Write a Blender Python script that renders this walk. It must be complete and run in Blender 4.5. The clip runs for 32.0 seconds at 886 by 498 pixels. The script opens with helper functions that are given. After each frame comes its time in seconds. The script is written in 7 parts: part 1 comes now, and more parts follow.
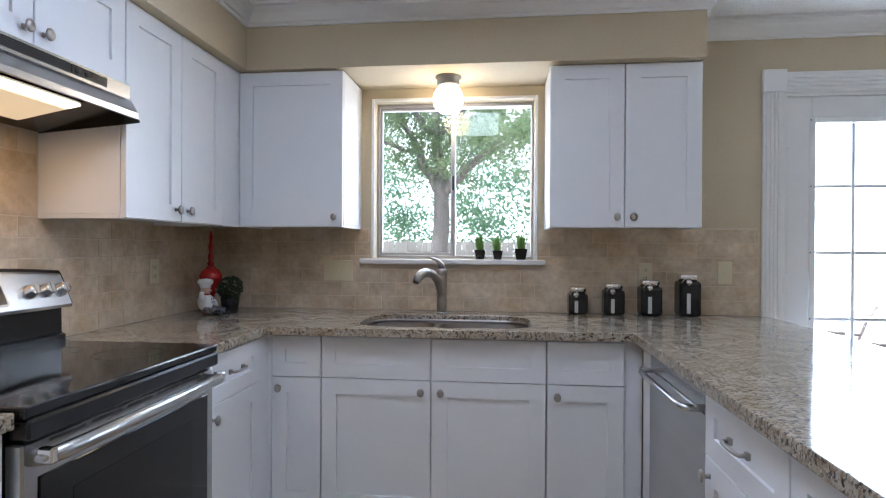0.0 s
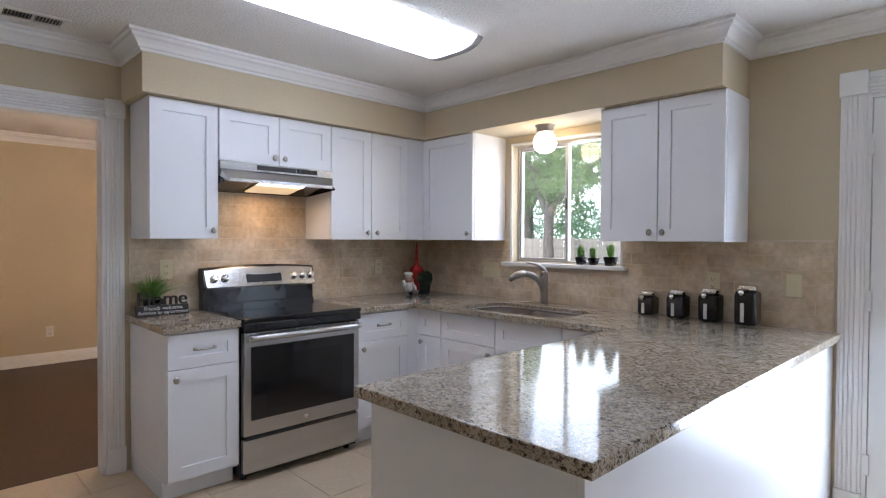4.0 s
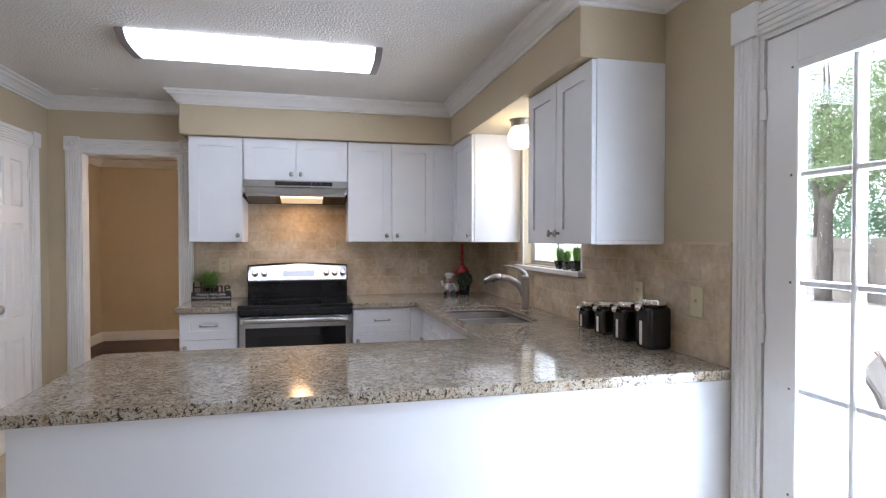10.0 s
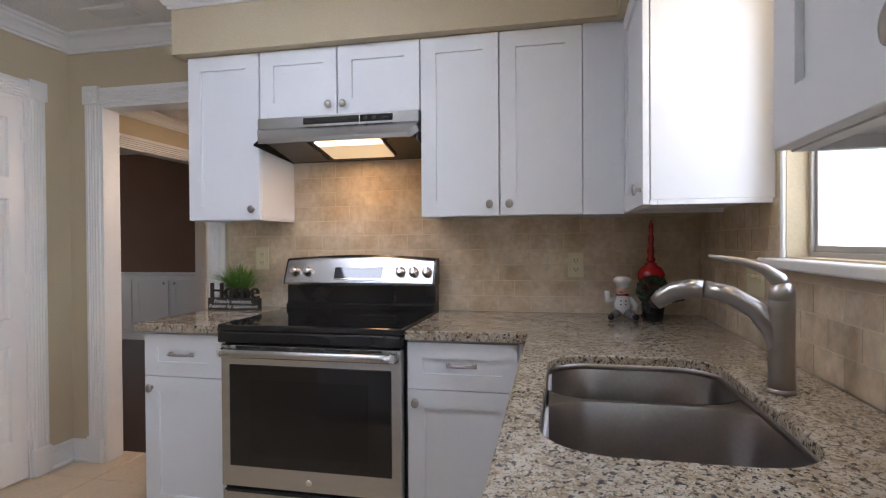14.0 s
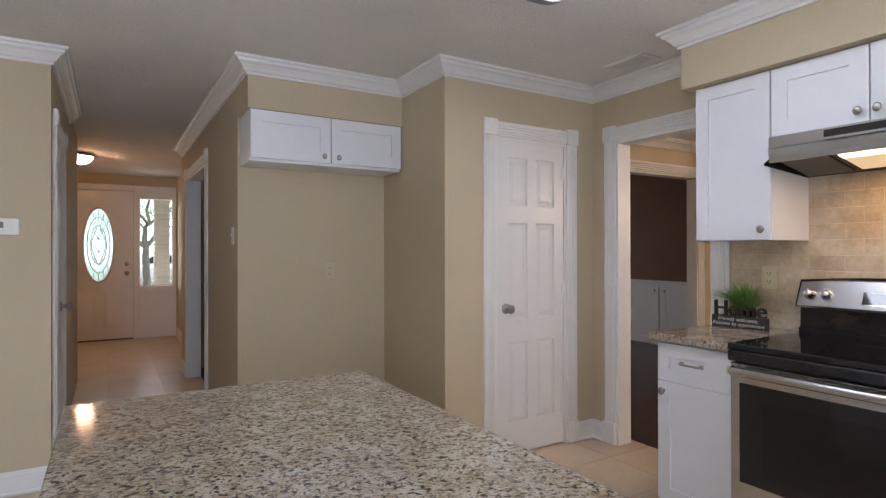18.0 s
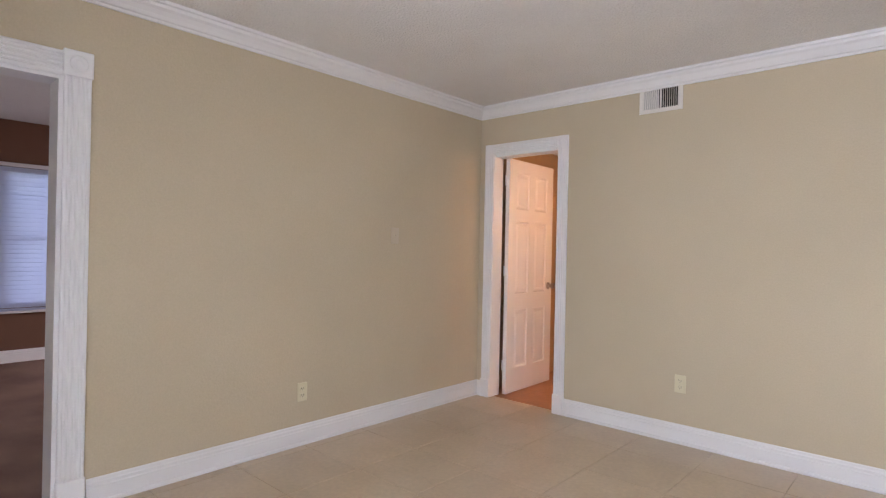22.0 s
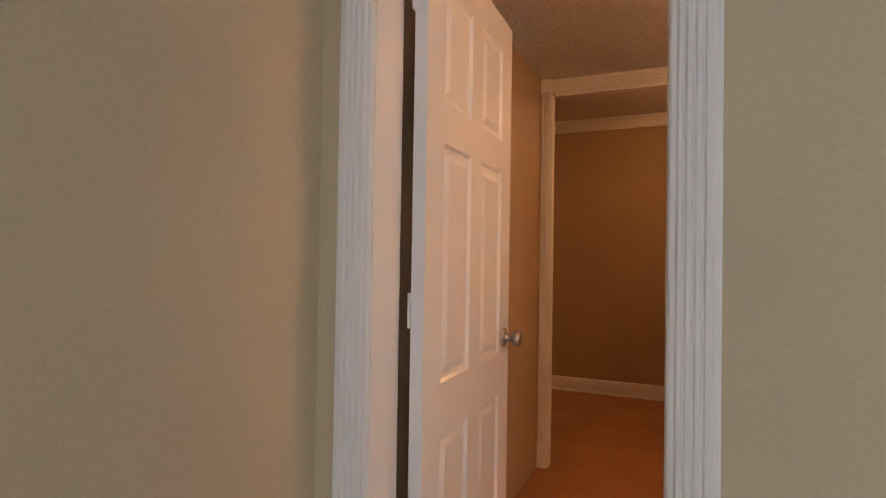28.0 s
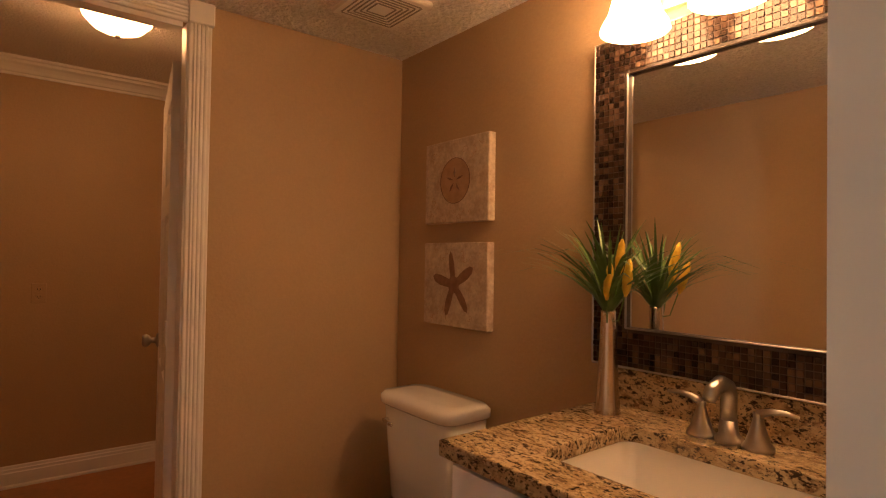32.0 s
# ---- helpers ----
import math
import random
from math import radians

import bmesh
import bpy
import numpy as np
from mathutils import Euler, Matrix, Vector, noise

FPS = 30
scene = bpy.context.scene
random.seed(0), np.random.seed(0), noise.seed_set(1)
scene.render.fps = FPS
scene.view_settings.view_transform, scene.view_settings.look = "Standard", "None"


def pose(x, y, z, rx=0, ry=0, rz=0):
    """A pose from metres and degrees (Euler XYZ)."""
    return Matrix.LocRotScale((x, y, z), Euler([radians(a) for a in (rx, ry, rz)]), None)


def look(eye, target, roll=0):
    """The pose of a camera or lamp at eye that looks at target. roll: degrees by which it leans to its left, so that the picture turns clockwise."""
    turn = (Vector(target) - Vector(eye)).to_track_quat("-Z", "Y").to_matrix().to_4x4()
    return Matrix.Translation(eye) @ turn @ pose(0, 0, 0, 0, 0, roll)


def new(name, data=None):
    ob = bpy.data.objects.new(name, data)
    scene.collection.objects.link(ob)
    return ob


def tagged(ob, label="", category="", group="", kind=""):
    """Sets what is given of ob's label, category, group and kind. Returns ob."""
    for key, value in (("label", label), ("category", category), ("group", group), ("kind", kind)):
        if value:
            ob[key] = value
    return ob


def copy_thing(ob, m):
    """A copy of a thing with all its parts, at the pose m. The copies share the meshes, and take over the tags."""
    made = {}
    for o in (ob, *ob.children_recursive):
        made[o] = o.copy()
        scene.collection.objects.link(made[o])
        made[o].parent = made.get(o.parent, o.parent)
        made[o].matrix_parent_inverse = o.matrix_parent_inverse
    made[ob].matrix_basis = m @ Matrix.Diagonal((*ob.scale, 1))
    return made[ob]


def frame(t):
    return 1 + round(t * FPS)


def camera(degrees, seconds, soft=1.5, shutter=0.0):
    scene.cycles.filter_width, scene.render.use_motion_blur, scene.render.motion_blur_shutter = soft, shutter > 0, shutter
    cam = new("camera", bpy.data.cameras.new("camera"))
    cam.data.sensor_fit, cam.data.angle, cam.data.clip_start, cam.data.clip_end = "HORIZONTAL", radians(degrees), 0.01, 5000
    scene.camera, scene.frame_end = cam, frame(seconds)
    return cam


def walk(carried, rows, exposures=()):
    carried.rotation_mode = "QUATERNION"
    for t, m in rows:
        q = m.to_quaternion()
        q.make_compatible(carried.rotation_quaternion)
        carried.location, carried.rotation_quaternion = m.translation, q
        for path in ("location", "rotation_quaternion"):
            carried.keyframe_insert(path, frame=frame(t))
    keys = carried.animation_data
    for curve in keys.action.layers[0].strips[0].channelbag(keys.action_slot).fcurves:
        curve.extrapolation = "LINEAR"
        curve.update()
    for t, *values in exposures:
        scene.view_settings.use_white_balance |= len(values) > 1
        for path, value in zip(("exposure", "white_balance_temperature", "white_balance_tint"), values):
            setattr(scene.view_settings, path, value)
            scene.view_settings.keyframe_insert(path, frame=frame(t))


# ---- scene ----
cam = camera(77.3, 32.0, 1.2)
PATH = [
    (0, (1.67, -3.034, 1.262), (1.454, -1.045, 1.255), 0.3),
    (0.5, (1.821, -3.087, 1.291), (1.451, -1.122, 1.277), 0.1),
    (1, (2.01, -3.164, 1.306), (1.49, -1.233, 1.295), 0.2),
    (1.5, (2.283, -3.181, 1.287), (1.575, -1.311, 1.289), 0.3),
    (2, (2.514, -3.228, 1.309), (1.635, -1.432, 1.301), 0.3),
    (2.5, (2.788, -3.269, 1.329), (1.72, -1.578, 1.304), 0.3),
    (3, (3.038, -3.292, 1.363), (1.831, -1.698, 1.333), 0.3),
    (3.5, (3.315, -3.305, 1.366), (1.978, -1.817, 1.333), 0.3),
    (5.5, (4.473, -3.301, 1.354), (2.868, -2.108, 1.321), 0.3),
    (6, (4.758, -3.287, 1.364), (3.113, -2.149, 1.334), 0.2),
    (6.5, (4.996, -3.262, 1.37), (3.335, -2.149, 1.34), 0.2),
    (7, (5.234, -3.157, 1.346), (3.56, -2.062, 1.323), 0.2),
    (7.5, (5.326, -3.009, 1.339), (3.631, -1.948, 1.317), 0.0),
    (8, (5.297, -2.716, 1.368), (3.55, -1.742, 1.34), 0.1),
    (8.5, (5.238, -2.361, 1.382), (3.429, -1.51, 1.35), 0.2),
    (9, (5.133, -2.033, 1.397), (3.262, -1.328, 1.363), 0.1),
    (9.5, (4.924, -1.738, 1.397), (3.005, -1.175, 1.361), 0.1),
    (10, (4.699, -1.48, 1.382), (2.753, -1.023, 1.345), 0.0),
    (10.5, (4.429, -1.245, 1.391), (2.461, -0.896, 1.343), -0.1),
    (11, (4.099, -1.088, 1.381), (2.115, -0.843, 1.33), -0.1),
    (11.5, (3.78, -0.935, 1.353), (1.787, -0.764, 1.306), -0.1),
    (12, (3.48, -0.807, 1.359), (1.481, -0.725, 1.304), -0.1),
    (12.5, (3.185, -0.715, 1.32), (1.186, -0.743, 1.282), -0.1),
    (13, (2.963, -0.657, 1.278), (0.971, -0.806, 1.25), -0.0),
    (13.5, (2.791, -0.616, 1.256), (0.815, -0.899, 1.23), -0.2),
    (15.5, (2.597, -0.609, 1.235), (0.807, -1.502, 1.22), -0.5),
    (16, (2.608, -0.591, 1.259), (0.914, -1.653, 1.232), -0.6),
    (16.5, (2.683, -0.588, 1.292), (1.097, -1.805, 1.265), -0.6),
    (17, (2.76, -0.58, 1.291), (1.332, -1.98, 1.277), -0.4),
    (17.5, (2.842, -0.585, 1.328), (1.581, -2.138, 1.317), -0.4),
    (18, (2.92, -0.595, 1.313), (1.889, -2.309, 1.318), -0.1),
    (18.5, (2.989, -0.589, 1.32), (2.188, -2.422, 1.323), 0.0),
    (19, (3.087, -0.586, 1.302), (2.565, -2.517, 1.316), 0.4),
    (19.5, (3.165, -0.584, 1.273), (3.052, -2.581, 1.296), 0.8),
    (20, (3.21, -0.564, 1.283), (3.49, -2.544, 1.303), 1.0),
    (20.5, (3.248, -0.569, 1.277), (3.87, -2.469, 1.294), 1.2),
    (21, (3.286, -0.556, 1.277), (4.185, -2.343, 1.285), 1.1),
    (21.5, (3.239, -0.58, 1.238), (4.391, -2.215, 1.251), 1.6),
    (22, (3.251, -0.613, 1.240), (4.591, -2.098, 1.239), 1.2),
    (22.5, (3.245, -0.638, 1.221), (4.727, -1.981, 1.219), 1.2),
    (23, (3.261, -0.675, 1.235), (4.830, -1.915, 1.224), 1.4),
    (23.5, (3.322, -0.763, 1.212), (4.929, -1.954, 1.200), 1.4),
    (24, (3.446, -0.909, 1.199), (5.049, -2.106, 1.187), 1.4),
    (25, (3.895, -1.462, 1.198), (5.398, -2.782, 1.179), 1.4),
    (25.5, (4.174, -1.774, 1.218), (5.599, -3.177, 1.196), 1.3),
    (27.5, (5.222, -3.021, 1.187), (6.209, -4.760, 1.213), 0.8),
    (28.5, (5.567, -3.512, 1.202), (6.145, -5.427, 1.230), 1.0),
    (29, (5.691, -3.698, 1.236), (5.936, -5.683, 1.257), 1.1),
    (30, (5.762, -4.007, 1.322), (5.364, -5.967, 1.331), 1.6),
    (30.5, (5.768, -4.137, 1.345), (5.135, -6.035, 1.363), 1.5),
    (31, (5.774, -4.258, 1.364), (4.909, -6.061, 1.388), 1.2),
    (31.5, (5.777, -4.328, 1.362), (4.692, -6.008, 1.394), 1.1),
    (32, (5.785, -4.374, 1.335), (4.543, -5.941, 1.371), 0.9),
]
walk(cam, [(t, look(eye, target, roll)) for t, eye, target, roll in PATH], exposures=[(0, 1.12, 5450, 17), (2, 1.1, 5750, 20), (6, 1.1, 5700, 20), (10.4, 1.08, 5850, 20), (11, 1.0, 5950, 20), (12, 0.97, 5950, 20), (13, 1.02, 5900, 20), (16, 1.02, 5950, 22), (18, 1.03, 6050, 22), (20, 1.3, 6100, 25), (23, 1.62, 6150, 26), (24.5, 1.54, 6150, 27), (26.5, 1.3, 6400, 24), (28, 1.05, 6550, 22), (30, 1.0, 6450, 22), (31, 1.08, 6600, 20), (32, 1.05, 6700, 18)])

# ---- world, sun, lamps, exposure ----
world = bpy.data.worlds.new("sky")
scene.world = world
world.use_nodes = True
_n = world.node_tree.nodes
_sky = _n.new("ShaderNodeTexSky")
_sky.sky_type, _sky.sun_disc = "NISHITA", False
_sky.sun_elevation, _sky.sun_rotation = radians(65.3), radians(241.4)
_sky.dust_density, _sky.air_density = 7.0, 1.0
world.node_tree.links.new(_sky.outputs[0], _n["Background"].inputs[0])
_n["Background"].inputs[1].default_value = 0.15
sun = new("sun", bpy.data.lights.new("sun", "SUN"))
sun.data.energy, sun.data.angle, sun.data.color = 5.0, radians(0.6), (1, 0.95, 0.87)
sun.matrix_world = look((0, 0, 30), (12.1, 6.6, 0))


def lamp(name, kind, place, power, color, size=0.1, size_y=None, target=None, spread=None):
    ob = new(name, bpy.data.lights.new(name, kind))
    ob.data.energy, ob.data.color = power, color
    if kind == "AREA":
        ob.data.size = size
        if size_y:
            ob.data.shape, ob.data.size_y = "RECTANGLE", size_y
        if spread:
            ob.data.spread = spread
    else:
        ob.data.shadow_soft_size = size
    ob.matrix_world = look(place, target) if target else pose(*place)
    return ob


WARM, COOL = (1.0, 0.72, 0.42), (0.84, 0.95, 1.0)
# daylight by patio door, window and sidelight, plus two fill lamps and the hood
lamp("sky_light_patio", "AREA", (3.543, 0.066, 1.073), 31, (0.80, 0.91, 1.0), 0.57, 1.68, (3.543, -2.0, 1.073))
lamp("sky_light_window", "AREA", (1.40, 0.30, 1.65), 4.5, (0.9, 0.96, 1.0), 0.85, 0.85, (1.40, -2, 1.2))
# added fill lamp that brightens the bedroom from an unseen south opening
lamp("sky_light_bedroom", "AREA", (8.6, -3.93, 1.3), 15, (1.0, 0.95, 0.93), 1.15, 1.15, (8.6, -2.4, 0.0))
# added fill lamp, lifts the dark living room beyond the dining opening
lamp("sky_light_living", "AREA", (-1.9, -8.53, 1.35), 4.5, (1.0, 0.95, 0.93), 1.35, 1.25, (-2.3, -5.5, 0.8))
lamp("hood_light", "AREA", (0.24, -1.575, 1.660), 0.65, (1.0, 0.60, 0.26), 0.22, 0.12, (0.25, -1.60, 0))
lamp("sidelight_light", "AREA", (2.32, -10.4, 1.45), 0.7, (0.9, 0.96, 1.0), 0.4, 1.3, (2.4, -8, 1.0))

# ---- materials ----
MATS = {}


def mat(name, color, rough=0.5, metal=0.0, color2=None, scale=8.0, grain=0.0, grain_scale=120.0, bump=0.0, bump_scale=200.0,
        bump_dist=0.004,
        spec=0.5, vary=0.0, emit=None, stretch=None, trans=0.0, rough_vary=0.0, coat=0.0, across=False):
    m = bpy.data.materials.new(name)
    m.use_nodes = True
    nt = m.node_tree
    p = nt.nodes["Principled BSDF"]
    p.inputs["Roughness"].default_value, p.inputs["Metallic"].default_value = rough, metal
    p.inputs["Specular IOR Level"].default_value = spec
    p.inputs["Transmission Weight"].default_value = trans
    p.inputs["Coat Weight"].default_value = coat
    p.inputs["Base Color"].default_value = (*color, 1)
    tc = nt.nodes.new("ShaderNodeTexCoord")
    vec = nt.nodes.new("ShaderNodeNewGeometry").outputs["Position"] if across else tc.outputs["Object"]
    if stretch:
        mp = nt.nodes.new("ShaderNodeMapping")
        mp.inputs["Scale"].default_value = stretch
        nt.links.new(vec, mp.inputs[0])
        vec = mp.outputs[0]

    def tex(s, detail=4.0):
        t = nt.nodes.new("ShaderNodeTexNoise")
        t.inputs["Scale"].default_value, t.inputs["Detail"].default_value = s, detail
        nt.links.new(vec, t.inputs["Vector"])
        return t.outputs["Fac"]

    def mix(fac, a, b):
        x = nt.nodes.new("ShaderNodeMix")
        x.data_type = "RGBA"
        for sock, v in ((x.inputs[0], fac), (x.inputs[6], a), (x.inputs[7], b)):
            if hasattr(v, "is_linked"):
                nt.links.new(v, sock)
            else:
                sock.default_value = v if not isinstance(v, tuple) else (*v[:3], 1)
        return x.outputs[2]

    def ramp(fac, lo, hi):
        r = nt.nodes.new("ShaderNodeMapRange")
        r.inputs[1].default_value, r.inputs[2].default_value = lo, hi
        nt.links.new(fac, r.inputs[0])
        return r.outputs[0]

    c = None
    if color2:
        c = mix(ramp(tex(scale), 0.35, 0.65), color, color2)
    if grain:
        g = mix(ramp(tex(grain_scale, 2.0), 0.3, 0.7), (1 - grain,) * 3, (1 + grain,) * 3)
        x = nt.nodes.new("ShaderNodeMix")
        x.data_type, x.blend_type = "RGBA", "MULTIPLY"
        x.inputs[0].default_value = 1
        if c is None:
            x.inputs[6].default_value = (*color, 1)
        else:
            nt.links.new(c, x.inputs[6])
        nt.links.new(g, x.inputs[7])
        c = x.outputs[2]
    if vary:
        oi = nt.nodes.new("ShaderNodeObjectInfo")
        hsv = nt.nodes.new("ShaderNodeHueSaturation")
        r = nt.nodes.new("ShaderNodeMapRange")
        r.inputs[3].default_value, r.inputs[4].default_value = 1 - vary, 1 + vary
        nt.links.new(oi.outputs["Random"], r.inputs[0])
        nt.links.new(r.outputs[0], hsv.inputs["Value"])
        if c is None:
            hsv.inputs["Color"].default_value = (*color, 1)
        else:
            nt.links.new(c, hsv.inputs["Color"])
        c = hsv.outputs[0]
    if c is not None:
        nt.links.new(c, p.inputs["Base Color"])
    if rough_vary:
        r = nt.nodes.new("ShaderNodeMapRange")
        r.inputs[1].default_value, r.inputs[2].default_value = 0.3, 0.7
        r.inputs[3].default_value, r.inputs[4].default_value = max(0.02, rough - rough_vary), rough + rough_vary
        nt.links.new(tex(scale * 1.7), r.inputs[0])
        nt.links.new(r.outputs[0], p.inputs["Roughness"])
    if bump:
        b = nt.nodes.new("ShaderNodeBump")
        b.inputs["Strength"].default_value, b.inputs["Distance"].default_value = min(1.0, bump), bump_dist
        nt.links.new(tex(bump_scale, 3.0), b.inputs["Height"])
        nt.links.new(b.outputs[0], p.inputs["Normal"])
    if emit:
        p.inputs["Emission Color"].default_value, p.inputs["Emission Strength"].default_value = (*emit[0], 1), emit[1]
    MATS[name] = m
    return m


WALL = mat("wall_paint", (0.58, 0.492, 0.338), 0.72, color2=(0.55, 0.465, 0.318), scale=1.3, grain=0.03, bump=0.25, bump_scale=90, spec=0.35)
CEIL = mat("ceiling_texture", (0.80, 0.775, 0.73), 0.9, color2=(0.765, 0.74, 0.695), scale=2, grain=0.05, grain_scale=120, bump=0.75, bump_scale=75, bump_dist=0.013, spec=0.2)
TRIM = mat("trim_paint", (0.80, 0.79, 0.77), 0.38, color2=(0.785, 0.775, 0.755), scale=3, bump=0.015, bump_scale=60)
CAB = mat("cabinet_paint", (0.80, 0.81, 0.83), 0.38, color2=(0.78, 0.79, 0.815), scale=4, bump=0.04, bump_scale=80)
DOORP = mat("door_paint", (0.80, 0.79, 0.775), 0.3, color2=(0.77, 0.765, 0.75), scale=3, bump=0.04, bump_scale=70, stretch=(1, 1, 0.12))
NICKEL = mat("brushed_nickel", (0.42, 0.39, 0.36), 0.29, 1.0, color2=(0.40, 0.375, 0.35), scale=60)
STEEL = mat("stainless_steel", (0.60, 0.60, 0.595), 0.27, 1.0, color2=(0.54, 0.54, 0.535), scale=3, stretch=(1, 0.05, 6), grain=0.04)
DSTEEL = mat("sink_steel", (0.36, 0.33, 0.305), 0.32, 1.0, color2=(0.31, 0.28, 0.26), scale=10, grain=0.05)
CHROME = mat("chrome", (0.85, 0.84, 0.82), 0.08, 1.0)
BLACKG = mat("black_glass", (0.008, 0.008, 0.009), 0.06, spec=0.6, color2=(0.010, 0.010, 0.011), scale=4)
BLACKE = mat("black_enamel", (0.012, 0.012, 0.013), 0.22, color2=(0.016, 0.016, 0.017), scale=6)
WOODF = mat("dark_wood_floor", (0.055, 0.024, 0.014), 0.35, color2=(0.035, 0.014, 0.009), scale=6, stretch=(1, 12, 1), grain=0.15, grain_scale=60)
CARPET = mat("brown_carpet", (0.165, 0.090, 0.060), 0.95, color2=(0.24, 0.145, 0.10), scale=2.2, grain=0.25, grain_scale=300, bump=0.8, bump_scale=300)
GROUT = mat("floor_grout", (0.56, 0.455, 0.335), 0.8, color2=(0.51, 0.41, 0.30), scale=12)
SPLASHG = mat("splash_grout", (0.65, 0.555, 0.435), 0.85, color2=(0.60, 0.505, 0.385), scale=14)
WHITEP = mat("white_plastic", (0.76, 0.73, 0.66), 0.35)
IVORY = mat("ivory_plastic", (0.69, 0.63, 0.43), 0.4)
# near black, also put in for the shade inside slots and vents
SLOT = mat("slot_dark", (0.03, 0.025, 0.02), 0.6)
PORC = mat("porcelain", (0.80, 0.79, 0.76), 0.10, coat=0.3)
LAMPW = mat("fluorescent_diffuser", (0.9, 0.92, 0.92), 0.4, emit=((0.88, 0.95, 1.0), 3.9))
GLOBE = mat("globe_glass", (0.9, 0.85, 0.7), 0.3, emit=((1.0, 0.78, 0.46), 7.0))
HOODS = mat("hood_bulb_strip", (0.9, 0.8, 0.6), 0.35, emit=((1.0, 0.80, 0.48), 1.9))
HOODL = mat("hood_lens", (0.9, 0.8, 0.6), 0.35, emit=((1.0, 0.68, 0.32), 0.28), bump=0.5, bump_scale=300)
SHADE = mat("frosted_shade", (0.9, 0.82, 0.7), 0.4, emit=((1.0, 0.56, 0.25), 16.0))
SHADE4 = mat("inner_room_shade", (0.9, 0.82, 0.7), 0.4, emit=((1.0, 0.49, 0.18), 18.0))
SHADE2 = mat("chandelier_shade", (0.9, 0.82, 0.7), 0.4, emit=((1.0, 0.76, 0.52), 42.0))
SHADE3 = mat("hall_shade", (0.9, 0.82, 0.7), 0.4, emit=((1.0, 0.58, 0.30), 20.0))


def granite(name, base, light, dark, mid, size=(1.8, 2.15, 2.0), turn=0.75):
    m = bpy.data.materials.new(name)
    m.use_nodes = True
    nt, L = m.node_tree, m.node_tree.links
    p = nt.nodes["Principled BSDF"]
    p.inputs["Roughness"].default_value = 0.09
    tc = nt.nodes.new("ShaderNodeTexCoord")
    mp = nt.nodes.new("ShaderNodeMapping")
    mp.inputs["Rotation"].default_value, mp.inputs["Scale"].default_value = (0, 0, turn), size
    L.new(tc.outputs["Object"], mp.inputs[0])

    def tex(s, detail, rough=0.6, dist=0.0):
        t = nt.nodes.new("ShaderNodeTexNoise")
        for key, v in (("Scale", s), ("Detail", detail), ("Roughness", rough), ("Distortion", dist)):
            t.inputs[key].default_value = v
        L.new(mp.outputs[0], t.inputs["Vector"])
        return t.outputs["Fac"]

    def step(fac, lo, hi):
        r = nt.nodes.new("ShaderNodeMapRange")
        r.inputs[1].default_value, r.inputs[2].default_value = lo, hi
        L.new(fac, r.inputs[0])
        return r.outputs[0]

    def mix(fac, a, b):
        x = nt.nodes.new("ShaderNodeMix")
        x.data_type = "RGBA"
        L.new(fac, x.inputs[0])
        for sock, v in ((x.inputs[6], a), (x.inputs[7], b)):
            if isinstance(v, tuple):
                sock.default_value = (*v, 1)
            else:
                L.new(v, sock)
        return x.outputs[2]

    c = mix(step(tex(7, 4), 0.42, 0.60), base, light)
    c = mix(step(tex(26, 5, 0.7, 0.2), 0.49, 0.62), c, mid)
    c = mix(step(tex(55, 4, 0.7), 0.54, 0.58), c, light)
    c = mix(step(tex(42, 4, 0.7, 0.25), 0.550, 0.59), c, dark)
    c = mix(step(tex(90, 3, 0.7), 0.585, 0.63), c, dark)
    c = mix(step(tex(14, 5, 0.8, 0.8), 0.66, 0.69), c, dark)
    L.new(c, p.inputs["Base Color"])
    return m


GRANITE = granite("granite_counter", (0.35, 0.288, 0.203), (0.485, 0.43, 0.345), (0.040, 0.030, 0.024), (0.25, 0.185, 0.12))
GRANITE2 = granite("gold_granite", (0.37, 0.27, 0.145), (0.49, 0.385, 0.24), (0.035, 0.024, 0.018), (0.19, 0.12, 0.065), (2.6, 1.05, 1.9), 0.15)
TILE = mat("floor_tile", (0.60, 0.485, 0.345), 0.34, color2=(0.55, 0.44, 0.305), scale=3.5, grain=0.05, grain_scale=40, vary=0.03, across=True)
SPLASH = mat("splash_tile", (0.66, 0.555, 0.41), 0.5, color2=(0.51, 0.385, 0.24), scale=6.5, grain=0.11, grain_scale=38, vary=0.085, across=True, bump=0.25, bump_scale=80)


# ---- mesh helpers ----
def part(name, bm, material, parent=None, label="", smooth=False):
    me = bpy.data.meshes.new(name)
    if smooth:
        for f in bm.faces:
            f.smooth = True
    bm.to_mesh(me)
    bm.free()
    me.materials.append(material)
    ob = new(name, me)
    if parent is not None:
        ob.parent = parent
    if label:
        ob["label"] = label
    return ob


def thing(name, label, category, group="", kind=""):
    return tagged(new(name), label, category, group, kind)


def struct(name, bm, material, label, category, smooth=False):
    return tagged(part(name, bm, material, None, "", smooth), label, category, "", "structure")


def add_box(bm, x0, x1, y0, y1, z0, z1, bevel=0.0, seg=1):
    vs = [bm.verts.new((x, y, z)) for x in (x0, x1) for y in (y0, y1) for z in (z0, z1)]
    fs = [bm.faces.new([vs[i] for i in q]) for q in ((0, 1, 3, 2), (4, 6, 7, 5), (0, 4, 5, 1), (2, 3, 7, 6), (0, 2, 6, 4), (1, 5, 7, 3))]
    if bevel:
        es = list({e for f in fs for e in f.edges})
        bmesh.ops.bevel(bm, geom=es, offset=bevel, segments=seg, affect="EDGES", profile=0.5)
    return vs


